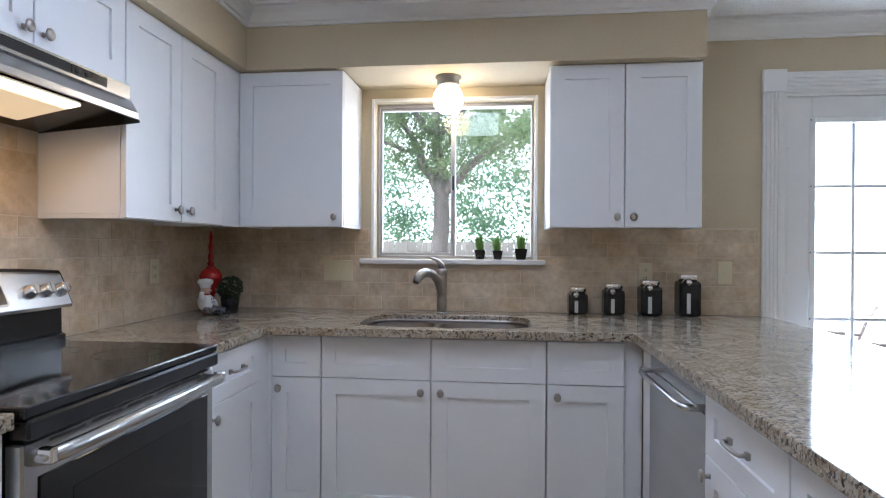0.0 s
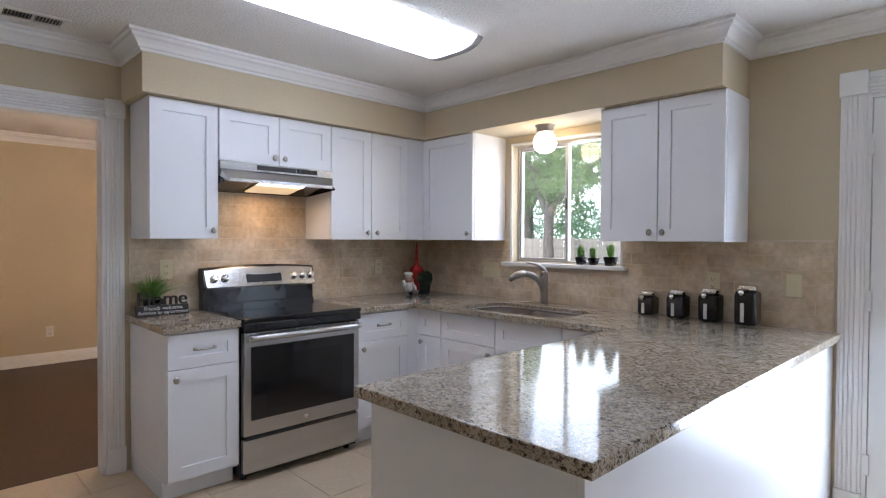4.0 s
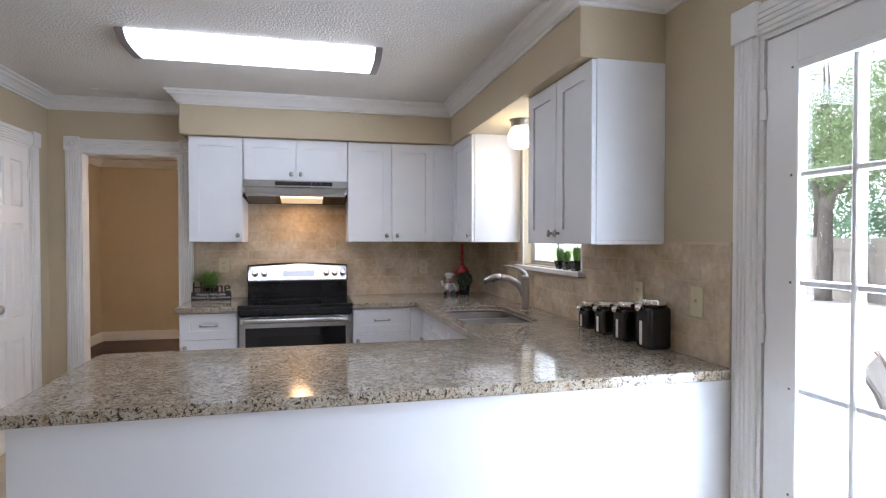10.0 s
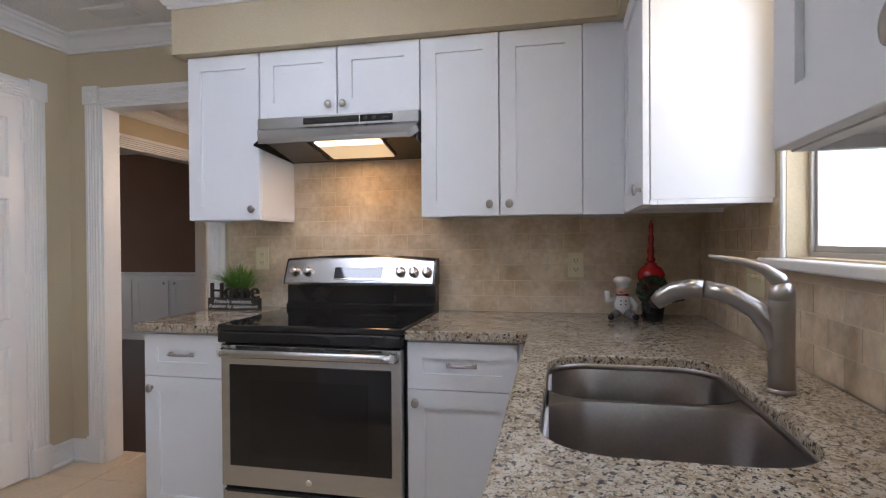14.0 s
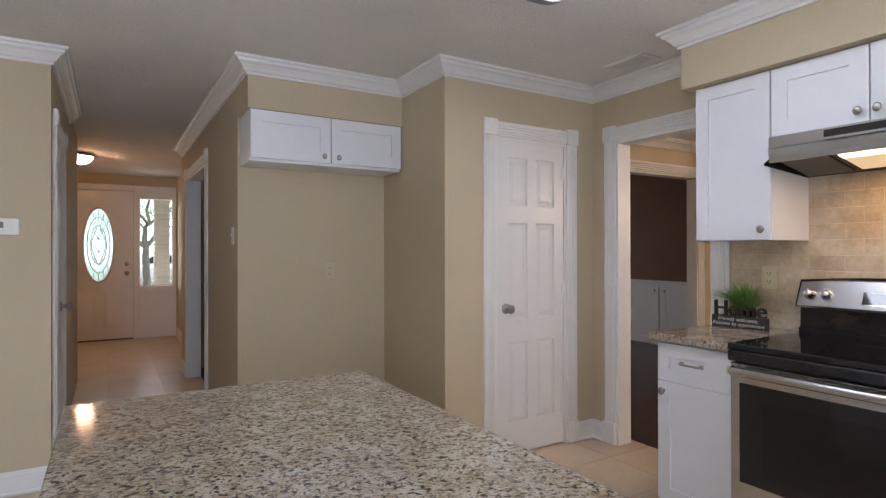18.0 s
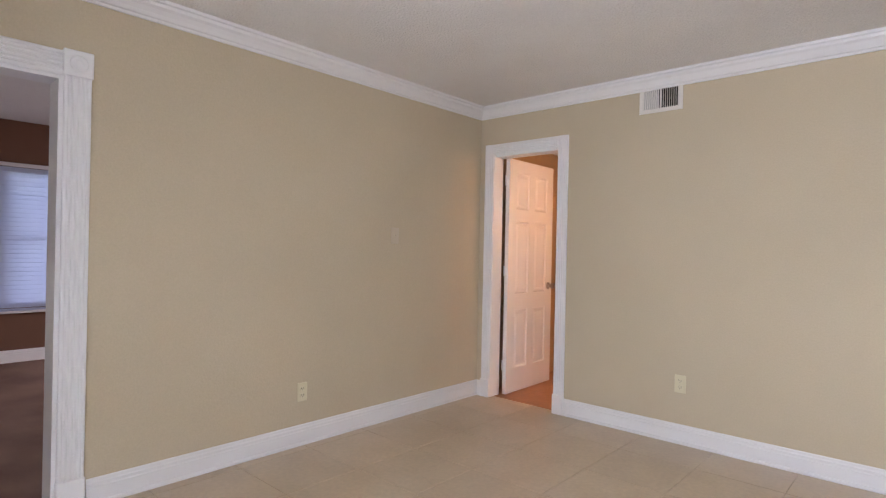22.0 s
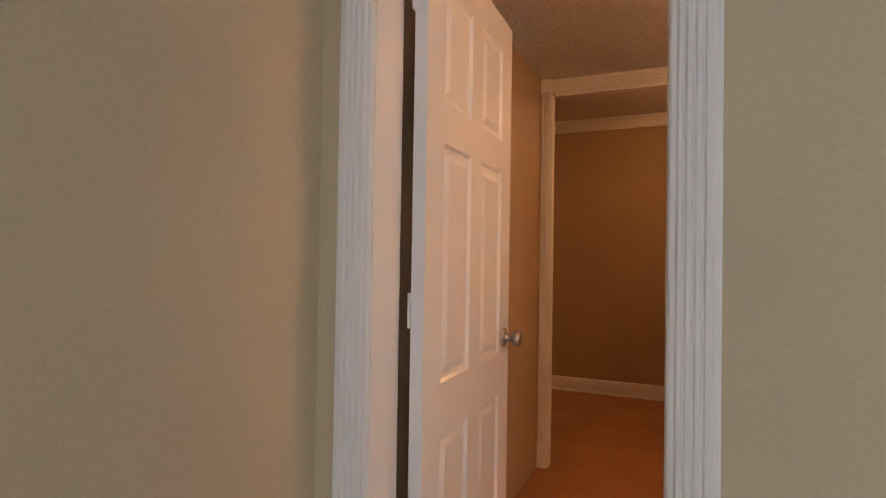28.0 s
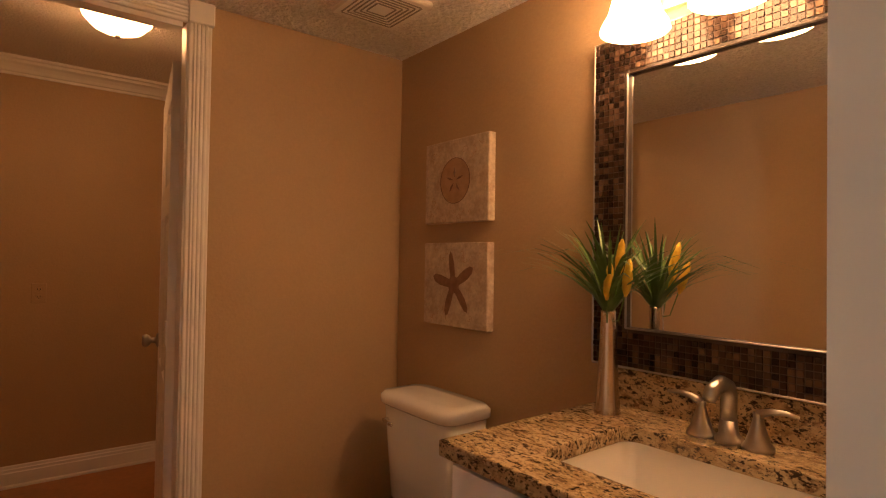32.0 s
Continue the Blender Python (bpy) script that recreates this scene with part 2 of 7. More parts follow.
def box(x0, x1, y0, y1, z0, z1, bevel=0.0, seg=1):
    bm = bmesh.new()
    add_box(bm, min(x0, x1), max(x0, x1), min(y0, y1), max(y0, y1), z0, z1, bevel, seg)
    bmesh.ops.recalc_face_normals(bm, faces=bm.faces)
    return bm


def add_lathe(bm, profile, seg=20, m=None):
    """profile: (radius, height) from bottom to top, turned about z, moved by m."""
    m = m or Matrix()
    rings = []
    for r, z in profile:
        rings.append([bm.verts.new(m @ Vector((r * math.cos(2 * math.pi * k / seg), r * math.sin(2 * math.pi * k / seg), z))) for k in range(seg)])
    for a, b in zip(rings, rings[1:]):
        for k in range(seg):
            bm.faces.new((a[k], a[(k + 1) % seg], b[(k + 1) % seg], b[k]))
    bm.faces.new(list(reversed(rings[0])))
    bm.faces.new(rings[-1])


def lathe(profile, seg=20, m=None):
    bm = bmesh.new()
    add_lathe(bm, profile, seg, m)
    bmesh.ops.recalc_face_normals(bm, faces=bm.faces)
    return bm


def add_tube(bm, pts, radius, seg=8):
    pts = [Vector(p) for p in pts]
    rad = radius if isinstance(radius, (list, tuple)) else [radius] * len(pts)
    rings, side = [], None
    for i, p in enumerate(pts):
        d = (pts[min(i + 1, len(pts) - 1)] - pts[max(i - 1, 0)]).normalized()
        if side is None:
            side = d.cross((0, 0, 1) if abs(d.z) < 0.9 else (1, 0, 0)).normalized()
        side = (side - d * side.dot(d)).normalized()
        up = d.cross(side)
        rings.append([bm.verts.new(p + rad[i] * (math.cos(2 * math.pi * k / seg) * side + math.sin(2 * math.pi * k / seg) * up)) for k in range(seg)])
    for a, b in zip(rings, rings[1:]):
        for k in range(seg):
            bm.faces.new((a[k], a[(k + 1) % seg], b[(k + 1) % seg], b[k]))
    bm.faces.new(list(reversed(rings[0])))
    bm.faces.new(rings[-1])


def tube(pts, radius, seg=8):
    bm = bmesh.new()
    add_tube(bm, pts, radius, seg)
    bmesh.ops.recalc_face_normals(bm, faces=bm.faces)
    return bm


def slab(axis, pos, thick, a0, a1, z0, z1, holes=()):
    """An upright wall at axis = pos, its thickness going to pos + thick, with holes (a0, a1, z0, z1) right through it."""
    xs = sorted({a0, a1, *(h[0] for h in holes), *(h[1] for h in holes)})
    zs = sorted({z0, z1, *(h[2] for h in holes), *(h[3] for h in holes)})
    xs, zs = [x for x in xs if a0 <= x <= a1], [z for z in zs if z0 <= z <= z1]

    def solid(i, j):
        if not (0 <= i < len(xs) - 1 and 0 <= j < len(zs) - 1):
            return False
        cx, cz = (xs[i] + xs[i + 1]) / 2, (zs[j] + zs[j + 1]) / 2
        return not any(h[0] < cx < h[1] and h[2] < cz < h[3] for h in holes)

    bm, memo = bmesh.new(), {}

    def v(a, d, z):
        key = (a, d, z)
        if key not in memo:
            memo[key] = bm.verts.new((pos + d, a, z) if axis == "x" else (a, pos + d, z))
        return memo[key]

    t = thick
    for i in range(len(xs) - 1):
        for j in range(len(zs) - 1):
            if not solid(i, j):
                continue
            A, B, C, D = xs[i], xs[i + 1], zs[j], zs[j + 1]
            for d in (0, t):
                bm.faces.new((v(A, d, C), v(B, d, C), v(B, d, D), v(A, d, D)))
            if not solid(i - 1, j):
                bm.faces.new((v(A, 0, C), v(A, t, C), v(A, t, D), v(A, 0, D)))
            if not solid(i + 1, j):
                bm.faces.new((v(B, 0, C), v(B, t, C), v(B, t, D), v(B, 0, D)))
            if not solid(i, j - 1):
                bm.faces.new((v(A, 0, C), v(B, 0, C), v(B, t, C), v(A, t, C)))
            if not solid(i, j + 1):
                bm.faces.new((v(A, 0, D), v(B, 0, D), v(B, t, D), v(A, t, D)))
    bmesh.ops.recalc_face_normals(bm, faces=bm.faces)
    return bm


def sweep(path, profile, closed=False):
    """Mouldings: a profile of (out, z) run along a plan path of (x, y), out to the left of its way, with mitres."""
    bm = bmesh.new()
    pts = [Vector((*p, 0)) for p in path]
    n = len(pts)
    rings = []
    for i, p in enumerate(pts):
        a = (p - pts[i - 1]).normalized() if (i or closed) else None
        b = (pts[(i + 1) % n] - p).normalized() if (i < n - 1 or closed) else None
        a, b = a or b, b or a
        na, nb = Vector((-a.y, a.x, 0)), Vector((-b.y, b.x, 0))
        mid = (na + nb).normalized()
        k = 1 / max(0.2, mid.dot(na))
        rings.append([bm.verts.new(p + mid * (o * k) + Vector((0, 0, z))) for o, z in profile])
    m = len(profile)
    for i in range(n if closed else n - 1):
        r, s = rings[i], rings[(i + 1) % n]
        for j in range(m - 1):
            bm.faces.new((r[j], s[j], s[j + 1], r[j + 1]))
    if not closed:
        for r in (rings[0], rings[-1]):
            bm.faces.new(r)
    bmesh.ops.recalc_face_normals(bm, faces=bm.faces)
    return bm


CROWN = [(0.0, 2.345), (0.012, 2.345), (0.014, 2.358), (0.024, 2.362), (0.034, 2.378), (0.050, 2.396), (0.066, 2.406), (0.070, 2.420), (0.084, 2.424), (0.086, 2.4385), (0.0, 2.4385)]
BASEB = [(0.0, 0.002), (0.024, 0.002), (0.024, 0.012), (0.020, 0.019), (0.015, 0.021), (0.015, 0.086), (0.011, 0.091), (0.011, 0.105), (0.007, 0.110), (0.006, 0.122), (0.003, 0.127), (0.0, 0.127)]

# ---- structure: main room, hall, far rooms ----
T = 0.12
EX, SY, HX, KX = 6.205, -4.35, 3.20, 2.23
struct("wall_north", slab("y", 0, T, -T, EX + T, 0, 2.44, [(0.957, 1.835, 1.20, 2.066), (3.105, 3.985, -0.01, 2.066)]), WALL, "beige painted wall with the kitchen window and the patio door", "wall")
struct("wall_west", slab("x", 0, -T, -3.40, 0, 0, 2.44, [(-3.19, -2.487, -0.01, 2.045)]), WALL, "beige painted wall behind the range with a dining room doorway", "wall")
struct("wall_pantry", slab("y", -3.40, -T, -T, 1.22, 0, 2.44, [(0.255, 0.85, -0.01, 2.03)]), WALL, "beige painted wall with a white pantry door", "wall")
struct("wall_nook_side", slab("x", 1.22, -0.12, -4.25, -3.52, 0, 2.44), WALL, "beige painted side wall of the refrigerator nook", "wall")
struct("wall_nook_back", slab("y", -4.25, -T, 1.10, KX, 0, 2.44), WALL, "beige painted back wall of the empty refrigerator nook", "wall")
struct("nook_soffit", box(1.2205, KX - 0.001, -4.2495, -3.955, 2.152, 2.439), WALL, "beige boxed soffit over the nook cabinet", "soffit")
struct("wall_hall_west", slab("x", KX, -T, -7.30, -4.37, 0, 2.44, [(-6.85, -5.56, -0.01, 2.05)]), WALL, "beige painted hall wall with a cased opening", "wall")
struct("wall_hall_east", slab("x", HX, T, -7.30, SY, 0, 2.44, [(-5.20, -4.53, -0.01, 2.03)]), WALL, "beige painted hall wall with a white closet door", "wall")
struct("wall_south", slab("y", SY, -T, HX + T, EX + T, 0, 2.44, [(5.448, 6.062, -0.01, 2.035)]), WALL, "beige painted wall with the bathroom door", "wall")
struct("wall_east", slab("x", EX, T, SY, 0, 0, 2.44, [(-1.31, -0.45, -0.01, 1.985)]), WALL, "beige painted wall with the bedroom doorway", "wall")
struct("wall_foyer_south", slab("y", -10.1, -T, 1.9, 4.4, 0, 2.44, [(2.09, 2.53, 0.78, 2.10), (2.62, 3.535, -0.01, 2.20)]), WALL, "beige painted wall with the front door and its sidelight", "wall")
struct("wall_foyer_west", slab("x", 2.02, -T, -10.1, -7.30, 0, 2.44), WALL, "beige painted entry wall", "wall")
struct("wall_foyer_turn", slab("y", -7.30, -T, 2.02, KX, 0, 2.44), WALL, "short beige return of the entry wall", "wall")
struct("wall_foyer_east", slab("x", 4.28, T, -10.1, -7.18, 0, 2.44), WALL, "beige painted entry wall", "wall")
struct("wall_foyer_north", slab("y", -7.18, -T, HX + T, 4.28, 0, 2.44), WALL, "beige painted entry wall", "wall")
struct("soffit_north", box(0.001, 2.585, -0.400, -0.001, 2.136, 2.439), WALL, "beige boxed soffit over the window wall cabinets", "soffit")
struct("soffit_west", box(0.001, 0.398, -2.405, -0.4005, 2.136, 2.439), WALL, "beige boxed soffit over the range wall cabinets", "soffit")
# dining room, living room, bedroom, bathroom, shower room
struct("wall_dining_west", slab("x", -3.60, -T, -4.32, -0.3, 0, 2.44), WALL, "beige painted far wall of the dining room", "wall")
struct("wall_dining_north", slab("y", -0.3, T, -3.72, -T, 0, 2.44), WALL, "beige painted dining room wall", "wall")
struct("wall_dining_south", slab("y", -4.26, -T, -3.60, -T, 0, 2.44, [(-2.46, -0.62, -0.01, 2.09)]), WALL, "beige painted dining room wall with an opening", "wall")
# the hole is made up for the living room fill lamp, out of view
struct("wall_living_south", slab("y", -8.5, -T, -3.72, KX - T, 0, 2.44, [(-2.6, -1.2, 0.7, 2.0)]), WALL, "beige painted living room wall", "wall")
struct("wall_living_north", slab("y", -4.38, 0.12, -T, 1.10, 0, 2.44), WALL, "beige painted living room wall behind the pantry", "wall")
struct("wall_living_east", slab("x", KX - T, -0.02, -8.5, -7.30, 0, 2.44), WALL, "beige painted living room wall", "wall")
BROWN = mat("brown_wall", (0.175, 0.085, 0.050), 0.75, color2=(0.155, 0.075, 0.044), scale=1.5, grain=0.04, bump=0.2, bump_scale=90)
struct("wall_living_west", slab("x", -3.60, -T, -8.5, -4.32, 0, 2.44), BROWN, "dark brown far wall of the living room", "wall")
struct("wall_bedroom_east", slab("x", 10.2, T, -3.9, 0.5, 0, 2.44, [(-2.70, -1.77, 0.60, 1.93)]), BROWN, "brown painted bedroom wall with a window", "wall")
# unseen wall; its opening is added only to hold the bedroom fill lamp
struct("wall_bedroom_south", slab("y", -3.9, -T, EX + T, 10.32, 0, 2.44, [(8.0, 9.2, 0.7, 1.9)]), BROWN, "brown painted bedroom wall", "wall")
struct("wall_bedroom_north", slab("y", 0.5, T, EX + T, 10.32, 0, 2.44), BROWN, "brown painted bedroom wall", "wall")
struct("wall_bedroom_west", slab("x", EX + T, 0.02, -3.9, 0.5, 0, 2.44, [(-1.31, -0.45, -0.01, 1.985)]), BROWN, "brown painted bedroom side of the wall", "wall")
GOLD = mat("bath_wall_paint", (0.46, 0.325, 0.185), 0.62, color2=(0.43, 0.30, 0.168), scale=1.4, grain=0.03, bump=0.25, bump_scale=90)
BX, BY, BS = 4.405, SY - T, -6.43
struct("wall_bath_west", slab("x", BX, -T, BS, BY, 0, 2.44), GOLD, "tan painted bathroom wall behind the vanity", "wall")
struct("wall_bath_south", slab("y", BS, -0.06, BX - T, 7.40, 0, 2.44, [(5.30, 6.150, -0.01, 2.14)]), GOLD, "tan painted bathroom wall with an inner doorway", "wall")
struct("wall_bath_east", slab("x", EX, T, BS, BY, 0, 2.44), GOLD, "tan painted bathroom wall behind the open door", "wall")
struct("wall_bath_north", slab("y", BY, -0.004, BX, EX, 0, 2.219, [(5.448, 6.062, -0.01, 2.035)]), GOLD, "tan painted bathroom side of the door wall", "wall")
struct("wall_shower_east", slab("x", 7.40, T, -8.36, BS - 0.06, 0, 2.44), GOLD, "tan painted side wall of the inner room", "wall")
struct("wall_shower_south", slab("y", -8.36, -T, BX - T, 7.52, 0, 2.44), GOLD, "tan painted wall of the inner room", "wall")
struct("wall_shower_west", slab("x", BX, -T, -8.36, BS - 0.06, 0, 2.44), GOLD, "tan painted wall of the inner room", "wall")

struct("ceiling", box(-T, EX + T, -10.25, T, 2.44, 2.52), CEIL, "white textured ceiling", "ceiling")
struct("ceiling_dining", box(-3.75, -T - 0.001, -8.65, -0.15, 2.44, 2.52), CEIL, "white ceiling of the dining room", "ceiling")
struct("ceiling_bedroom", box(EX + T + 0.001, 10.35, -4.05, 0.65, 2.44, 2.52), CEIL, "white ceiling of the bedroom", "ceiling")
struct("ceiling_shower", box(EX + T + 0.001, 7.55, -8.50, BS + 0.02, 2.44, 2.52), CEIL, "white ceiling of the inner room", "ceiling")
struct("floor_shower", box(EX + T + 0.0005, 7.45, -8.45, BS - 0.059, -0.05, 0.003), mat("bath_floor", (0.44, 0.20, 0.085), 0.4, color2=(0.36, 0.155, 0.065), scale=3, grain=0.08, grain_scale=30), "orange tan floor of the inner room", "floor")
POPC = mat("popcorn_ceiling", (0.78, 0.745, 0.69), 0.95, color2=(0.70, 0.665, 0.61), scale=60, grain=0.10, grain_scale=130, bump=1.0, bump_scale=48, bump_dist=0.03, spec=0.15)
struct("ceiling_bath", box(BX + 0.001, EX - 0.001, BS + 0.001, BY - 0.016, 2.22, 2.30), POPC, "low textured bathroom ceiling", "ceiling")

# floors: tiled ones are laid tile by tile at the end
struct("floor", box(-T - 0.06, EX + 0.05, -10.22, 0.06, -0.12, -0.004), GROUT, "beige tile floor of kitchen, family room and hall", "floor")
struct("floor_dining", box(-3.72, -0.181, -8.6, -0.2, -0.12, 0.001), WOODF, "dark wood floor of the dining room", "floor")
struct("floor_living", box(-0.18, 2.10, -8.6, -3.60, -0.002, 0.0055), WOODF, "dark wood floor of the living room", "floor")
struct("floor_bedroom", box(EX + 0.051, 10.3, -4.0, 0.6, -0.12, 0.004), CARPET, "mottled brown carpet of the bedroom", "floor")
struct("floor_bath", box(BX - T, EX + T, -8.42, BY + 0.06, -0.003, 0.003), MATS["bath_floor"], "orange tan bathroom floor", "floor")

# mouldings: out is to the left of the way walked
def mould(name, path, profile, label, category, material=None):
    return struct(name, sweep(path, profile), material or TRIM, label, category)


mould("crown_moulding", [(EX, -0.0), (2.585, -0.0), (2.585, -0.400), (0.398, -0.400), (0.398, -2.405), (0.0, -2.405), (0.0, -3.40), (1.22, -3.40), (1.22, -3.955), (KX, -3.955), (KX, -7.30), (2.02, -7.30)],
      CROWN, "white crown moulding round the kitchen", "crown moulding")
mould("crown_moulding", [(HX, -6.02), (HX, SY), (EX, SY), (EX, 0.0)], CROWN, "white crown moulding of the family room", "crown moulding")
mould("crown_moulding", [(-T, -0.3), (-3.60, -0.3), (-3.60, -4.26), (-T, -4.26), (-T, -0.3)], CROWN, "white crown moulding of the dining room", "crown moulding")
mould("crown_moulding", [(BX, BS - 0.06), (BX, -8.36), (7.40, -8.36), (7.40, BS - 0.06)], CROWN, "white crown moulding of the inner room", "crown moulding")
for name, path, label in (
    ("baseboard", [(0.0, -3.285), (0.0, -3.40), (0.157, -3.40)], "white baseboard beside the pantry door"),
    ("baseboard", [(0.94, -3.40), (1.22, -3.40), (1.22, -4.25), (KX, -4.25), (KX, -5.46)], "white baseboard round the refrigerator nook"),
    ("baseboard", [(KX, -6.95), (KX, -7.30), (2.02, -7.30), (2.02, -10.1), (2.55, -10.1)], "white baseboard of the entry"),
    ("baseboard", [(HX, -5.29), (HX, -7.28), (HX + T, -7.30), (4.28, -7.30)], "white baseboard of the hall"),
    ("baseboard", [(HX, -4.44), (HX, SY), (5.36, SY)], "tall white baseboard below the thermostat"),
    ("baseboard", [(6.148, SY), (EX, SY), (EX, -1.43)], "tall white baseboard of the family room"),
    ("baseboard", [(EX, -0.33), (EX, 0.0), (4.10, 0.0)], "tall white baseboard by the patio door"),
    ("baseboard", [(-T, -0.3), (-3.60, -0.3), (-3.60, -4.26), (-2.56, -4.26)], "white baseboard of the dining room"),
    ("baseboard", [(EX + T + 0.02, -3.9), (10.2, -3.9), (10.2, 0.5)], "white baseboard of the bedroom"),
    ("baseboard", [(EX, -6.56), (EX, -4.52)][::-1], "white bathroom baseboard"),
    ("baseboard", [(BX, BS - 0.06), (BX, -8.36), (7.40, -8.36), (7.40, BS - 0.06)], "white baseboard of the inner room"),
):
    mould(name, path, BASEB, label, "baseboard")


# ---- casings and doors ----
def flutes(w, d, broad=True):
    """A profile of (across, out) for a casing w wide: broad rounded flutes, or flat lands with narrow grooves."""
    prof = [(0, 0), (0, d * 0.85), (0.006, d)]
    if not broad:
        prof = [(0, 0), (0, d * 0.6), (0.004, d * 0.72), (0.012, d * 0.72), (0.016, d)]
        for x in (0.34, 0.52, 0.70):
            prof += [(w * x - 0.0042, d), (w * x - 0.001, d - 0.0048), (w * x + 0.001, d - 0.0048), (w * x + 0.0042, d)]
        return prof + [(w - 0.016, d), (w - 0.012, d * 0.72), (w - 0.004, d * 0.72), (w, d * 0.6), (w, 0)]
    n = 4
    a, b = 0.012, w - 0.012
    step = (b - a) / n
    for k in range(n):
        x = a + k * step
        prof += [(x + step * 0.12, d), (x + step * 0.3, d - 0.006), (x + step * 0.7, d - 0.006), (x + step * 0.88, d)]
    return prof + [(w - 0.006, d), (w, d * 0.85), (w, 0)]


def prism(profile, length, m):
    """A profile in x (across) and y (out), run along z, then moved by m."""
    bm = bmesh.new()
    lo = [bm.verts.new(m @ Vector((x, y, 0))) for x, y in profile]
    hi = [bm.verts.new(m @ Vector((x, y, length))) for x, y in profile]
    for i in range(len(profile)):
        j = (i + 1) % len(profile)
        bm.faces.new((lo[i], lo[j], hi[j], hi[i]))
    bm.faces.new(lo)
    bm.faces.new(hi)
    bmesh.ops.recalc_face_normals(bm, faces=bm.faces)
    return bm


def casing(name, label, m, w, h, cw=0.088, d=0.02, rosette=True, plinth=True, depth=T, jamb=True, jt=0.018, broad=False):
    """A door's casing: the opening runs from x=0 to w and z=0 to h in its own plane, out is +y, the wall goes to -y."""
    th = thing(name, label, "door casing", "", "structure")
    th.matrix_world = m
    blk, pl = cw + (0.012 if h < 2.1 else 0.003), 0.15 if plinth else 0.0
    for x in (-cw, w):
        part("side_casing", prism(flutes(cw, d, broad), h - pl + (0 if rosette else cw), Matrix.Translation((x, 0, pl))), TRIM, th)
        if plinth:
            part("plinth_block", box(x - 0.004, x + cw + 0.004, 0, d + 0.008, 0.002, pl, 0.004), TRIM, th)
        if rosette:
            part("corner_block", box(x - 0.006, x + cw + 0.006, 0, d + 0.007, h, h + blk, 0.004), TRIM, th)
            if rosette != "block":
              part("rosette", lathe([(0.038, 0), (0.038, 0.003), (0.031, 0.006), (0.026, 0.002), (0.018, 0.002), (0.013, 0.007), (0.004, 0.008)], 20,
                                  Matrix.Translation((x + cw / 2, d + 0.006, h + blk / 2)) @ pose(0, 0, 0, -90)), TRIM, th, smooth=True)
    hx0, hx1 = (0, w) if rosette else (0.0005, w - 0.0005)
    part("head_casing", prism(flutes(cw, d, broad), hx1 - hx0, Matrix.Translation((hx1, 0, h + cw)) @ Matrix(((0, 0, -1, 0), (0, 1, 0, 0), (-1, 0, 0, 0), (0, 0, 0, 1)))), TRIM, th)
    if jamb:
        part("jamb", box(-0.001, jt, -depth - 0.001, 0.002, 0.002, h), TRIM, th)
        part("jamb", box(w - jt, w + 0.001, -depth - 0.001, 0.002, 0.002, h), TRIM, th)
        part("head_jamb", box(0.0185, w - 0.0185, -depth - 0.001, 0.002, h - 0.018, h + 0.001), TRIM, th)
    return th


